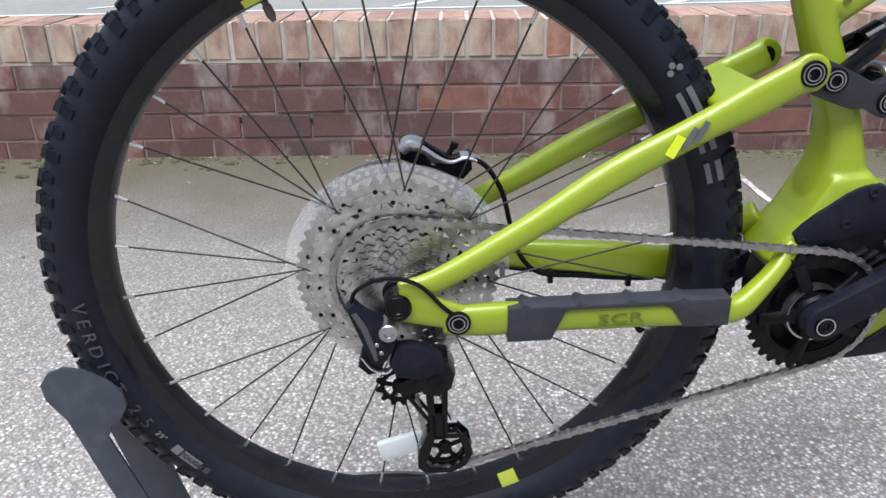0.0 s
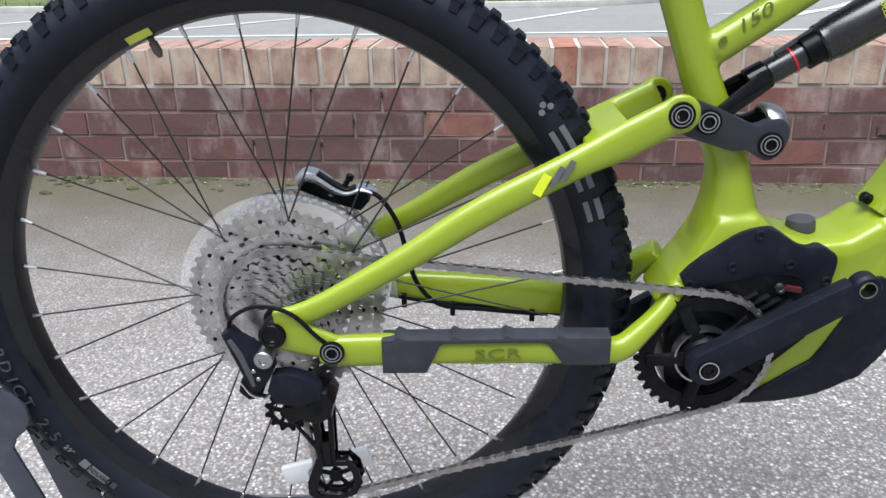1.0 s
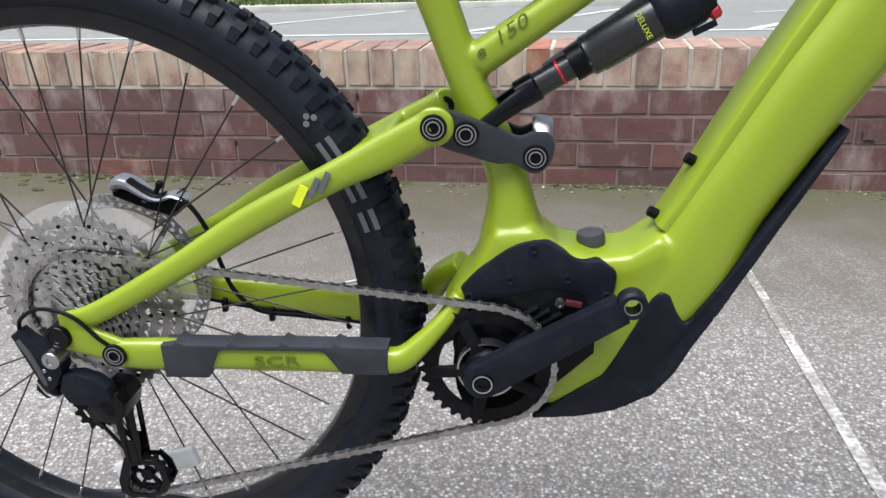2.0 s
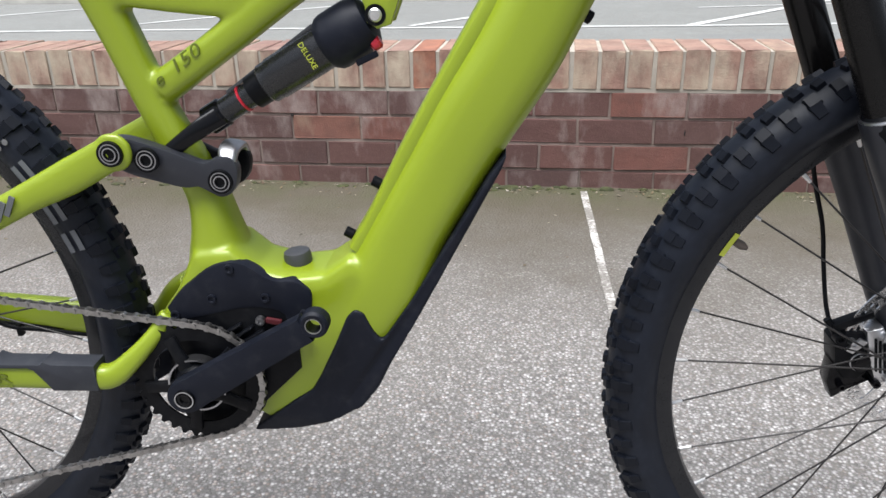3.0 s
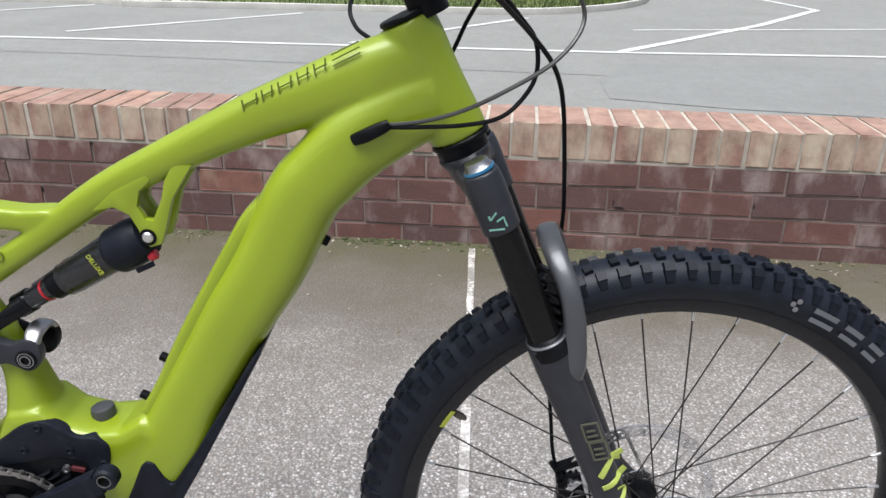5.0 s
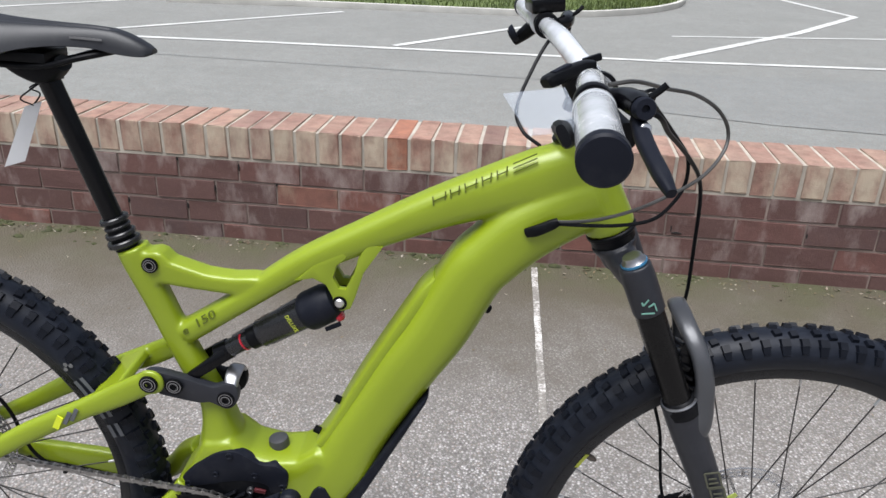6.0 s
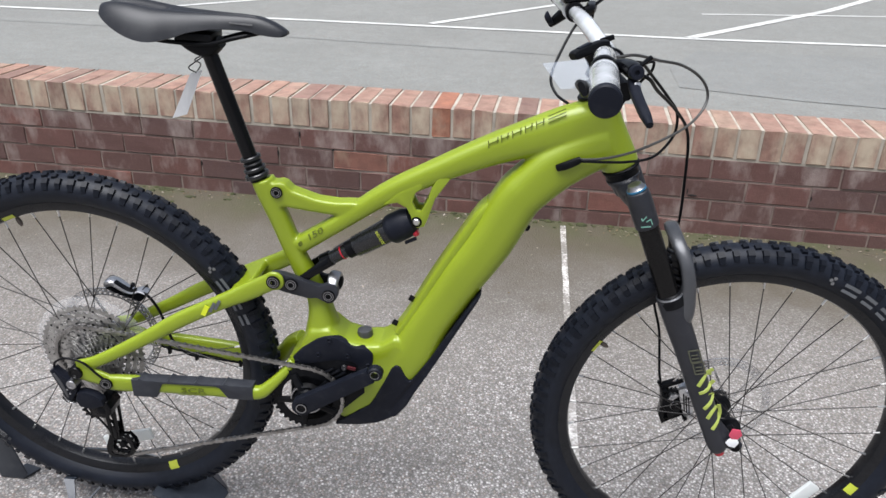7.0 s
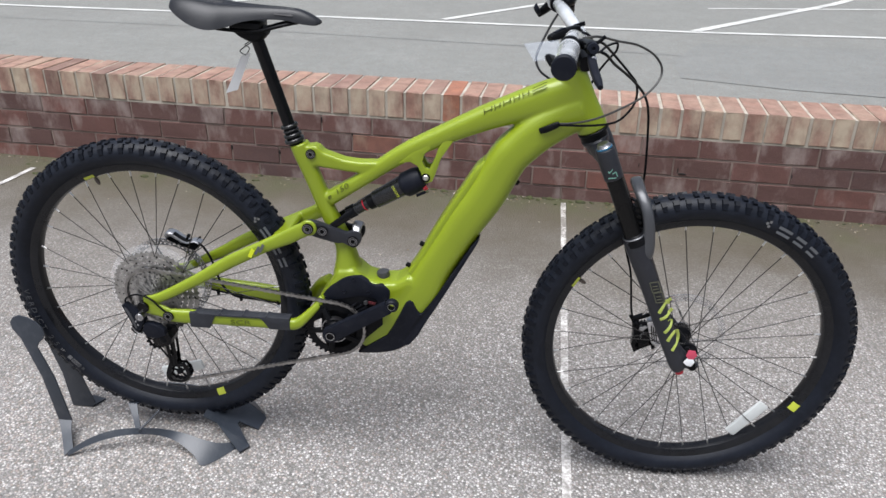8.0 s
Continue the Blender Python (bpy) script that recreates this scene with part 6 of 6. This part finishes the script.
# ---- swing tags ----
def tag(name, corners, label, mat):
    bm = bmesh.new()
    f = bm.faces.new([bm.verts.new(c) for c in corners])
    g = bmesh.ops.extrude_face_region(bm, geom=[f])
    bm.normal_update()
    bmesh.ops.translate(bm, verts=[v for v in g["geom"] if isinstance(v, bmesh.types.BMVert)], vec=f.normal * 0.0008)
    bmesh.ops.recalc_face_normals(bm, faces=bm.faces)
    ob = link(name, bm, mat, None, "", 0)
    ob.matrix_basis = BIKE @ pose(-0.0095, 0, -0.003)
    return tagged(ob, label, "tag", "swing tags")


tag("swing_tag", [(0.266, 0.008, 0.929), (0.284, 0.016, 0.934), (0.249, 0.014, 0.858), (0.226, 0.006, 0.852)], "narrow white paper tag hanging from the saddle post", PAPER)
tag("swing_tag", [(0.835, -0.150, 1.004), (0.893, -0.148, 1.012), (0.897, -0.300, 1.012), (0.853, -0.310, 1.010)], "clear plastic tag hanging from the handlebar", FILM)
bm = bmesh.new()
wire(bm, [(0.275, 0.012, 0.930), (0.268, 0.000, 0.940), (0.280, -0.002, 0.950), (0.300, 0.000, 0.962), (0.312, 0.012, 0.962)], 0.001, 6, 6)
wire(bm, [(0.275, 0.012, 0.930), (0.280, 0.022, 0.942), (0.276, 0.010, 0.952), (0.290, 0.030, 0.958), (0.312, 0.024, 0.962)], 0.001, 6, 6)
part("tag_string", bm, BLACK, seatpost, "black tag string")

# ---- wheel stand ----
ST = pose(0.1233, 0.8314, 0.0, 0, 0, 4.1)
stand = tagged(empty("wheel_stand", ST), "folded grey sheet-steel stand that holds the rear wheel", "bike stand")


def strip(name, low, high, thick, label="", steps=6):
    """Folded sheet metal between two edges."""
    a, b = [Vector(p) for p in spline(low, steps)], [Vector(p) for p in spline(high, steps)]
    bm = bmesh.new()
    rows = []
    for k in range(len(a)):
        t = (a[min(k + 1, len(a) - 1)] - a[max(k - 1, 0)]).normalized()
        n = t.cross(b[k] - a[k]).normalized() * (thick / 2)
        rows.append([bm.verts.new(p) for p in (a[k] - n, b[k] - n, b[k] + n, a[k] + n)])
    for p, q in zip(rows, rows[1:]):
        for k in range(4):
            bm.faces.new((p[k], p[(k + 1) % 4], q[(k + 1) % 4], q[k]))
    bm.faces.new(rows[0])
    bm.faces.new(rows[-1][::-1])
    bmesh.ops.recalc_face_normals(bm, faces=bm.faces)
    return part(name, bm, GREYPAINT, stand, label, 30)


def arm_plate(name, out, y_top, y_foot, label):
    bm = bmesh.new()
    plate(bm, out, -0.002, 0.002, 0.0006)
    for v in bm.verts:
        v.co.y += y_foot + (y_top - y_foot) * (v.co.z - 0.04) / 0.28
    return part(name, bm, GREYPAINT, stand, label)


arm_plate("near_arm", [(-0.371, 0.303), (-0.362, 0.316), (-0.346, 0.322), (-0.326, 0.318), (-0.304, 0.306), (-0.290, 0.292), (-0.287, 0.276), (-0.294, 0.262), (-0.306, 0.252), (-0.311, 0.240), (-0.278, 0.160), (-0.250, 0.042), (-0.284, 0.040), (-0.311, 0.160), (-0.350, 0.262), (-0.368, 0.286)], -0.046, -0.080, "upright grey arm with a paddle-shaped head")
arm_plate("far_arm", [(-0.362, 0.262), (-0.346, 0.274), (-0.322, 0.266), (-0.310, 0.235), (-0.300, 0.180), (-0.278, 0.095), (-0.254, 0.015), (-0.262, 0.002), (-0.318, 0.002), (-0.330, 0.100), (-0.352, 0.180), (-0.366, 0.235)], 0.046, 0.030, "upright grey arm with a broad curved blade")
strip("near_foot", [(-0.284, -0.080, 0.042), (-0.262, -0.112, 0.022), (-0.231, -0.162, 0.001)], [(-0.250, -0.080, 0.042), (-0.240, -0.104, 0.028), (-0.216, -0.144, 0.010)], 0.004, "folded foot plate", 3)
strip("far_foot", [(-0.318, 0.030, 0.004), (-0.300, 0.052, 0.003), (-0.285, 0.072, 0.002)], [(-0.256, 0.030, 0.006), (-0.250, 0.046, 0.004), (-0.243, 0.060, 0.003)], 0.004, "folded foot plate", 3)
for s, y0 in ((-1, 0.0), (1, -0.03)):
    m = lambda p: ((p[0] - 0.016, p[1] + 0.050, p[2]) if s < 0 else (p[0], -p[1] * 0.75 + y0, p[2]))
    strip("arched_rail", [m(p) for p in ((-0.207, -0.212, 0.001), (-0.155, -0.187, 0.023), (-0.085, -0.167, 0.040), (-0.008, -0.154, 0.042), (0.049, -0.160, 0.033), (0.102, -0.182, 0.015), (0.136, -0.200, 0.001), (0.201, -0.114, 0.001))], [m(p) for p in ((-0.205, -0.204, 0.013), (-0.158, -0.178, 0.036), (-0.092, -0.158, 0.053), (0.000, -0.149, 0.057), (0.062, -0.144, 0.047), (0.110, -0.145, 0.033), (0.155, -0.137, 0.018), (0.205, -0.100, 0.004))], 0.004, "low arched base rail")
bm = bmesh.new()
for quad in (
    [(0.085, -0.052, 0.070), (0.158, -0.049, 0.027), (0.158, 0.064, 0.027), (0.085, 0.050, 0.070)],
    [(0.118, -0.052, 0.0515), (0.189, -0.101, 0.008), (0.206, -0.075, 0.006), (0.158, -0.022, 0.0285)],
    [(0.158, -0.010, 0.027), (0.205, -0.006, 0.003), (0.209, 0.042, 0.003), (0.158, 0.064, 0.027)],
):
    lo, hi = [[bm.verts.new((x, y, z + h)) for x, y, z in quad] for h in (-0.003, 0.001)]
    bm.faces.new(lo[::-1])
    bm.faces.new(hi)
    for k in range(4):
        bm.faces.new((lo[k], lo[(k + 1) % 4], hi[(k + 1) % 4], hi[k]))
bmesh.ops.recalc_face_normals(bm, faces=bm.faces)
part("cradle_plate", bm, GREYPAINT, stand, "notched cradle plate under the tyre")
strip("middle_strut", [(-0.118, -0.036, 0.075), (-0.090, -0.072, 0.058), (-0.066, -0.108, 0.048)], [(-0.094, -0.036, 0.075), (-0.074, -0.072, 0.058), (-0.052, -0.108, 0.048)], 0.004, "short strut", 3)
strip("middle_strut", [(-0.060, -0.108, 0.050), (-0.048, -0.080, 0.056), (-0.036, -0.046, 0.064)], [(-0.056, -0.108, 0.058), (-0.044, -0.080, 0.064), (-0.032, -0.046, 0.072)], 0.004, "short strut", 3)
strip("saddle_strip", [(-0.118, -0.036, 0.075), (-0.118, 0.0, 0.062), (-0.118, 0.036, 0.075)], [(-0.094, -0.036, 0.075), (-0.094, 0.0, 0.062), (-0.094, 0.036, 0.075)], 0.004, "bent strip under the tyre", 4)


# ---- road markings, grass and kerb ----
PAINT = varied("worn_white_road_paint", (0.44, 0.44, 0.42), 0.7, 0, 0, 0.2, 3, 200, 0.0004, dust=(0.22, 0.22, 0.215), dusty=0.75)


def worn_paint(name, color, under, lo, hi):
    """Paint rubbed off the tarmac's high stones."""
    m = material(name, color, 0.75)
    n, l, b = nodes_of(m)
    c = coords(n)
    rub = math_node(n, l, "ADD", math_node(n, l, "MULTIPLY", noise_node(n, l, c, 130.0, 3, 0.6), 0.45), math_node(n, l, "MULTIPLY", noise_node(n, l, c, 9.0, 5, 0.65), 0.55))
    tone = mix(n, l, grey_ramp(n, l, noise_node(n, l, c, 260.0, 2), 0.3, 0.7), tuple(v * 0.6 for v in under), tuple(min(1.0, v * 1.5) for v in under))
    l.new(mix(n, l, grey_ramp(n, l, rub, lo, hi), color, tone), b.inputs["Base Color"])
    bump(n, l, b, rub, 0.4, 0.002)
    return m


PAINTN = worn_paint("worn_white_bay_paint", (0.60, 0.58, 0.56), (0.19, 0.178, 0.165), 0.41, 0.57)
PAINTF = worn_paint("rubbed_white_bay_paint", (0.56, 0.54, 0.51), (0.15, 0.138, 0.122), 0.385, 0.53)


def stripe(name, pts, width, z, mat, label):
    """A painted line, a thin raised film with ragged edges."""
    bm = bmesh.new()
    rows = []
    for (x0, y0), (x1, y1) in zip(pts, pts[1:]):
        n = max(2, int(math.hypot(x1 - x0, y1 - y0) / 0.05))
        n = min(n, 60)
        d = Vector((x1 - x0, y1 - y0, 0)).normalized()
        s = Vector((-d.y, d.x, 0))
        row = []
        for k in range(n + 1):
            p = Vector((x0 + (x1 - x0) * k / n, y0 + (y1 - y0) * k / n, z + (fall(x0 + (x1 - x0) * k / n) if max(y0, y1) < 2.6 else 0)))
            w = width / 2
            row.append((bm.verts.new(p - s * w * random.uniform(0.86, 1.06)), bm.verts.new(p + s * w * random.uniform(0.86, 1.06))))
        for a, b in zip(row, row[1:]):
            bm.faces.new((a[0], b[0], b[1], a[1]))
    bmesh.ops.recalc_face_normals(bm, faces=bm.faces)
    for f in bm.faces:
        if f.normal.z < 0:
            f.normal_flip()
    return tagged(link(name, bm, mat, None, "", 0), label, "road marking", kind="structure")


stripe("bay_line_near", [(1.070, 1.60), (1.094, 1.12), (1.116, 0.76), (1.17, -0.6)], 0.0225, 0.003, PAINTN, "worn narrow white painted bay line on the tarmac")
stripe("bay_line_end", [(1.023, 2.52), (1.045, 2.09), (1.070, 1.60)], 0.0215, 0.003, PAINTF, "rubbed end of a narrow white bay line by the wall")
stripe("bay_line_side", [(-1.49, 2.42), (-1.535, 1.4), (-1.60, -0.6)], 0.028, 0.003, PAINTN, "worn narrow white painted bay line on the tarmac")
stripe("road_line", [(-12, 6.45), (-4.5, 6.62), (-1.5, 6.77), (2.05, 6.86), (3.8, 7.02), (14, 7.8)], 0.085, 0.009, PAINT, "long white painted line along the road")
for pts in ([(-3.1, 7.10), (-1.36, 9.03)], [(-5.6, 7.5), (-4.0, 9.3)], [(-0.35, 6.93), (1.22, 9.15)]):
    stripe("parking_line", pts, 0.085, 0.009, PAINT, "faded white slanting parking bay line")
stripe("zigzag_line", [(2.01, 6.90), (3.75, 9.05), (4.94, 10.82)], 0.10, 0.009, PAINT, "white painted zigzag line at the road edge")
stripe("zigzag_line_end", [(4.95, 10.80), (4.62, 12.2), (4.1, 14.5)], 0.10, 0.0095, PAINT, "white painted zigzag line at the road edge")
stripe("cross_line", [(2.3, 8.35), (4.53, 8.87), (8.5, 9.8)], 0.06, 0.0085, PAINT, "thin faded white line across the bays")
patch = sheet("road_patch", [(1.73, 5.0), (2.44, 4.83), (3.1, 4.76), (4.8, 4.5), (7.5, 4.1), (7.5, 6.6), (4.06, 6.5), (2.0, 6.3), (1.72, 5.6)], 0.0075, ROADDARK)
tagged(patch, "darker patch of relaid tarmac with a cut edge", "road patch", kind="structure")
stripe("road_seam", [(-9, 5.9), (-2.4, 6.0), (1.8, 5.8)], 0.05, 0.0065, ROADDARK, "dark seam between two strips of tarmac")

GRASS = varied("mown_grass", (0.060, 0.085, 0.016), 0.8, 0, 0, 0.45, 3.0, 90, 0.01, dust=(0.12, 0.13, 0.04), dusty=0.5)
KERB = varied("pale_kerb_stone", (0.40, 0.39, 0.36), 0.8, 0, 0, 0.2, 4, 200, 0.001, dust=(0.2, 0.19, 0.16), dusty=0.5)
lawn = [(-40, 9.9), (-5.7, 9.45), (-3.6, 9.22), (-1.9, 9.35), (0.0, 9.4), (1.2, 9.5), (1.95, 9.95), (2.5, 10.6), (2.85, 11.45), (2.98, 12.7), (2.9, 15.0), (2.5, 22.0)]
edge = [tuple(p) for p in spline(lawn, 5)]
sheet_pts = edge + [(-2, 60), (-60, 60)]
bm = bmesh.new()
top = bm.faces.new([bm.verts.new((x, y, 0.07)) for x, y in sheet_pts])
if top.normal.z < 0:
    top.normal_flip()
tagged(link("grass_verge", bm, GRASS, None, "", 0), "short green verge grass beyond the road", "grass", kind="stuff")
bm = bmesh.new()
sweep(bm, [(x, y, 0.035, 0.04, 0.045) for x, y in edge], 8, 6.0, 1, (0, 0, 1))
tagged(link("kerb", bm, KERB), "low pale kerb stones edging the grass", "kerb", kind="structure")
# grass blades along the near edge of the verge
verts, faces = [], []
rng = random.Random(5)
for k in range(9000):
    t = rng.random() * (len(edge) - 2)
    i = int(t)
    f = t - i
    x = edge[i][0] + (edge[i + 1][0] - edge[i][0]) * f
    y = edge[i][1] + (edge[i + 1][1] - edge[i][1]) * f
    if x < -9:
        continue
    off = rng.random() ** 1.6 * 3.0
    x, y = x - 0.25 * off, y + off + 0.05
    h, a = rng.uniform(0.03, 0.09), rng.uniform(0, 6.28)
    dx, dy = math.cos(a) * 0.008, math.sin(a) * 0.008
    j = len(verts)
    verts += [(x - dx, y - dy, 0.065), (x + dx, y + dy, 0.065), (x + rng.uniform(-0.03, 0.03), y + rng.uniform(-0.03, 0.03), 0.07 + h)]
    faces.append((j, j + 1, j + 2))
me = bpy.data.meshes.new("grass_blades")
me.from_pydata(verts, [], faces)
me.materials.append(GRASS)
tagged(new("grass_blades", me), "loose blades of short green grass on the verge", "grass", kind="stuff")


# ---- litter and moss at the wall's foot ----
MOSS = varied("damp_moss", (0.036, 0.040, 0.012), 0.9, 0, 0, 0.5, 30, 300, 0.003, dust=(0.06, 0.058, 0.025), dusty=0.6)
LITTER = brick_mat("leaf_litter", [(0.0, (0.08, 0.06, 0.035)), (0.35, (0.14, 0.11, 0.06)), (0.6, (0.055, 0.06, 0.02)), (0.8, (0.24, 0.21, 0.16)), (1.0, (0.36, 0.33, 0.28))])
rng = random.Random(31)
verts, faces = [], []
for k in range(1100):
    x = rng.uniform(-2.4, 3.2)
    y = 2.555 - min(abs(rng.gauss(0, 0.055)), 0.5) if k < 800 else 2.55 - rng.random() ** 1.5 * 0.9
    r, a, t = rng.uniform(0.003, 0.009) * (0.7 if k >= 800 else 1.0), rng.uniform(0, 6.28), rng.uniform(0.3, 0.8)
    ca, sa = math.cos(a), math.sin(a)
    z = fall(x) + 0.002
    j = len(verts)
    for px, py, pz in ((-r, 0, 0), (0, -r * t, r * 0.25), (r, 0, rng.uniform(0, r * 0.9)), (0, r * t, r * 0.25)):
        verts.append((x + px * ca - py * sa, min(y + px * sa + py * ca, 2.567), z + pz))
    faces += [(j, j + 1, j + 2), (j, j + 2, j + 3)]
me = bpy.data.meshes.new("leaf_litter")
me.from_pydata(verts, [], faces)
me.materials.append(LITTER)
tagged(new("leaf_litter", me), "brown and pale scraps of leaf litter at the wall's foot", "leaf litter", kind="stuff")
bm = bmesh.new()
for k in range(150):
    x = rng.choice((rng.gauss(-1.05, 0.28), rng.uniform(-2.3, 3.0), rng.gauss(0.75, 0.2)))
    y = 2.562 - abs(rng.gauss(0, 0.03 if x > -0.5 else 0.06))
    r = rng.uniform(0.004, 0.012)
    m = Matrix.Translation((x, min(y, 2.567 - r), fall(x))) @ Matrix.Diagonal((r * rng.uniform(1, 2.4), r, r * rng.uniform(0.5, 1.1), 1))
    g = bmesh.ops.create_icosphere(bm, subdivisions=2, radius=1, matrix=m)
    for v in g["verts"]:
        v.co += Vector((rng.uniform(-1, 1), rng.uniform(-1, 1), rng.uniform(-1, 1))) * r * 0.22
tagged(link("moss", bm, MOSS, None, "", 60), "low cushions of green moss along the wall's foot", "moss", kind="stuff")


# ---- the brick wall ----
COURSE, STRETCH, CAP, Z_CAP0, Z_CAP1 = 0.0850, 0.2345, 0.0832, 0.322, 0.438
bm = bmesh.new()
box(bm, pose(0.4, WALL_Y + WALL_T / 2, 0.13), (24.0, WALL_T - 0.009, 0.372))
wall = tagged(link("wall_brick", bm, MORTAR, None, "", 0), "low weathered red brick wall with pale mortar and a brick-on-edge coping", "wall", kind="structure")


bm = bmesh.new()
box(bm, pose(0.4, WALL_Y + WALL_T / 2, 0.372), (24.0, WALL_T - 0.004, 0.124))
part("coping_mortar", bm, CAPMORTAR, wall, "pale cream mortar")


def brick_mesh(name, size, mat, seed):
    """A brick with soft, slightly chipped arrises."""
    r = random.Random(seed)
    bm = bmesh.new()
    box(bm, Matrix(), size, 0.003)
    for v in bm.verts:
        v.co += Vector((r.uniform(-1, 1), r.uniform(-1, 1), r.uniform(-1, 1))) * 0.0019
    me = bpy.data.meshes.new(name)
    bm.to_mesh(me)
    bm.free()
    me.materials.append(mat)
    return me


caps = [brick_mesh("coping_brick", (CAP - 0.0115, WALL_T + 0.004, Z_CAP1 - Z_CAP0), CAPBRICK, k) for k in range(5)]
stretchers = [brick_mesh("brick", (STRETCH - 0.008, 0.105, COURSE - 0.0095), WALLBRICK, 10 + k) for k in range(5)]
red_cap = brick_mesh("coping_brick", (CAP - 0.0115, WALL_T + 0.004, Z_CAP1 - Z_CAP0), REDCAP, 7)
dark_cap = brick_mesh("coping_brick", (CAP - 0.0115, WALL_T + 0.004, Z_CAP1 - Z_CAP0), DARKCAP, 8)
red_brick = brick_mesh("brick", (STRETCH - 0.008, 0.105, COURSE - 0.0095), REDBRICK, 40)
rng = random.Random(12)


def lay(me, name, m, inside, far):
    if inside:
        ob = new(name, me)
        ob.parent = wall
        ob.matrix_basis = m
    else:
        far.append((me, m))


far_bricks, far_caps = [], []
BOND = (0.153, 0.058, 0.173, 0.070)
for k in range(-140, 142):
    x = -0.529 + CAP * (k + 0.5)
    m = pose(x + rng.uniform(-0.002, 0.002), WALL_Y + WALL_T / 2 + rng.uniform(-0.003, 0.003), (Z_CAP0 + Z_CAP1) / 2 + rng.uniform(-0.0015, 0.0015), rng.uniform(-0.4, 0.4), rng.uniform(-0.4, 0.4), rng.uniform(-0.5, 0.5))
    if abs(x) < 11.8:
        lay(red_cap if k == 12 else dark_cap if k in (1, -8, -11, 16) else caps[k % 5], "coping_brick", m, -2.2 < x < 3.0, far_caps)
for row in range(4):
    z = 0.315 - COURSE * (row + 0.5)
    start = BOND[row] + STRETCH / 2
    for k in range(-48, 50):
        x = start + STRETCH * k
        if abs(x) > 11.7:
            continue
        red = row == 1 and k == 0
        m = pose(x, WALL_Y + 0.0525 + rng.uniform(-0.002, 0.002), z, rng.uniform(-0.3, 0.3), rng.uniform(-0.25, 0.25), rng.uniform(-0.4, 0.4))
        lay(red_brick if red else stretchers[rng.randrange(5)], "brick", m, -2.2 < x < 3.0, far_bricks)
for name, lot, mat in (("far_bricks", far_bricks, WALLBRICK), ("far_coping", far_caps, CAPBRICK)):
    vs, fs = [], []
    for me, m in lot:
        j = len(vs)
        vs += [tuple(m @ v.co) for v in me.vertices]
        fs += [tuple(j + i for i in p.vertices) for p in me.polygons]
    me = bpy.data.meshes.new(name)
    me.from_pydata(vs, [], fs)
    me.materials.append(mat)
    ob = new(name, me)
    ob.parent = wall
    ob["kind"] = "stuff"

# holes where mortar has fallen out
HOLE = varied("dark_gap", (0.012, 0.010, 0.009), 0.95, 0, 0, 0.2, 30, 300)
for x, z, w, h in ((1.506, 0.161, 0.030, 0.006), (1.486, 0.177, 0.005, 0.030), (1.325, 0.187, 0.004, 0.018), (-0.080, 0.285, 0.006, 0.026), (-0.180, 0.197, 0.006, 0.026), (0.060, 0.229, 0.010, 0.006), (-0.530, 0.124, 0.006, 0.022), (-0.294, 0.120, 0.006, 0.020), (-0.316, 0.302, 0.006, 0.010), (1.94, 0.186, 0.005, 0.020)):
    bm = bmesh.new()
    n = 9
    ring = [(x + w / 2 * math.cos(6.283 * k / n) * rng.uniform(0.6, 1.2), z + h / 2 * math.sin(6.283 * k / n) * rng.uniform(0.6, 1.2)) for k in range(n)]
    plate(bm, ring, WALL_Y - 0.003, WALL_Y + 0.01, 0)
    part("mortar_gap", bm, HOLE, wall, "dark gap in the mortar", 0)
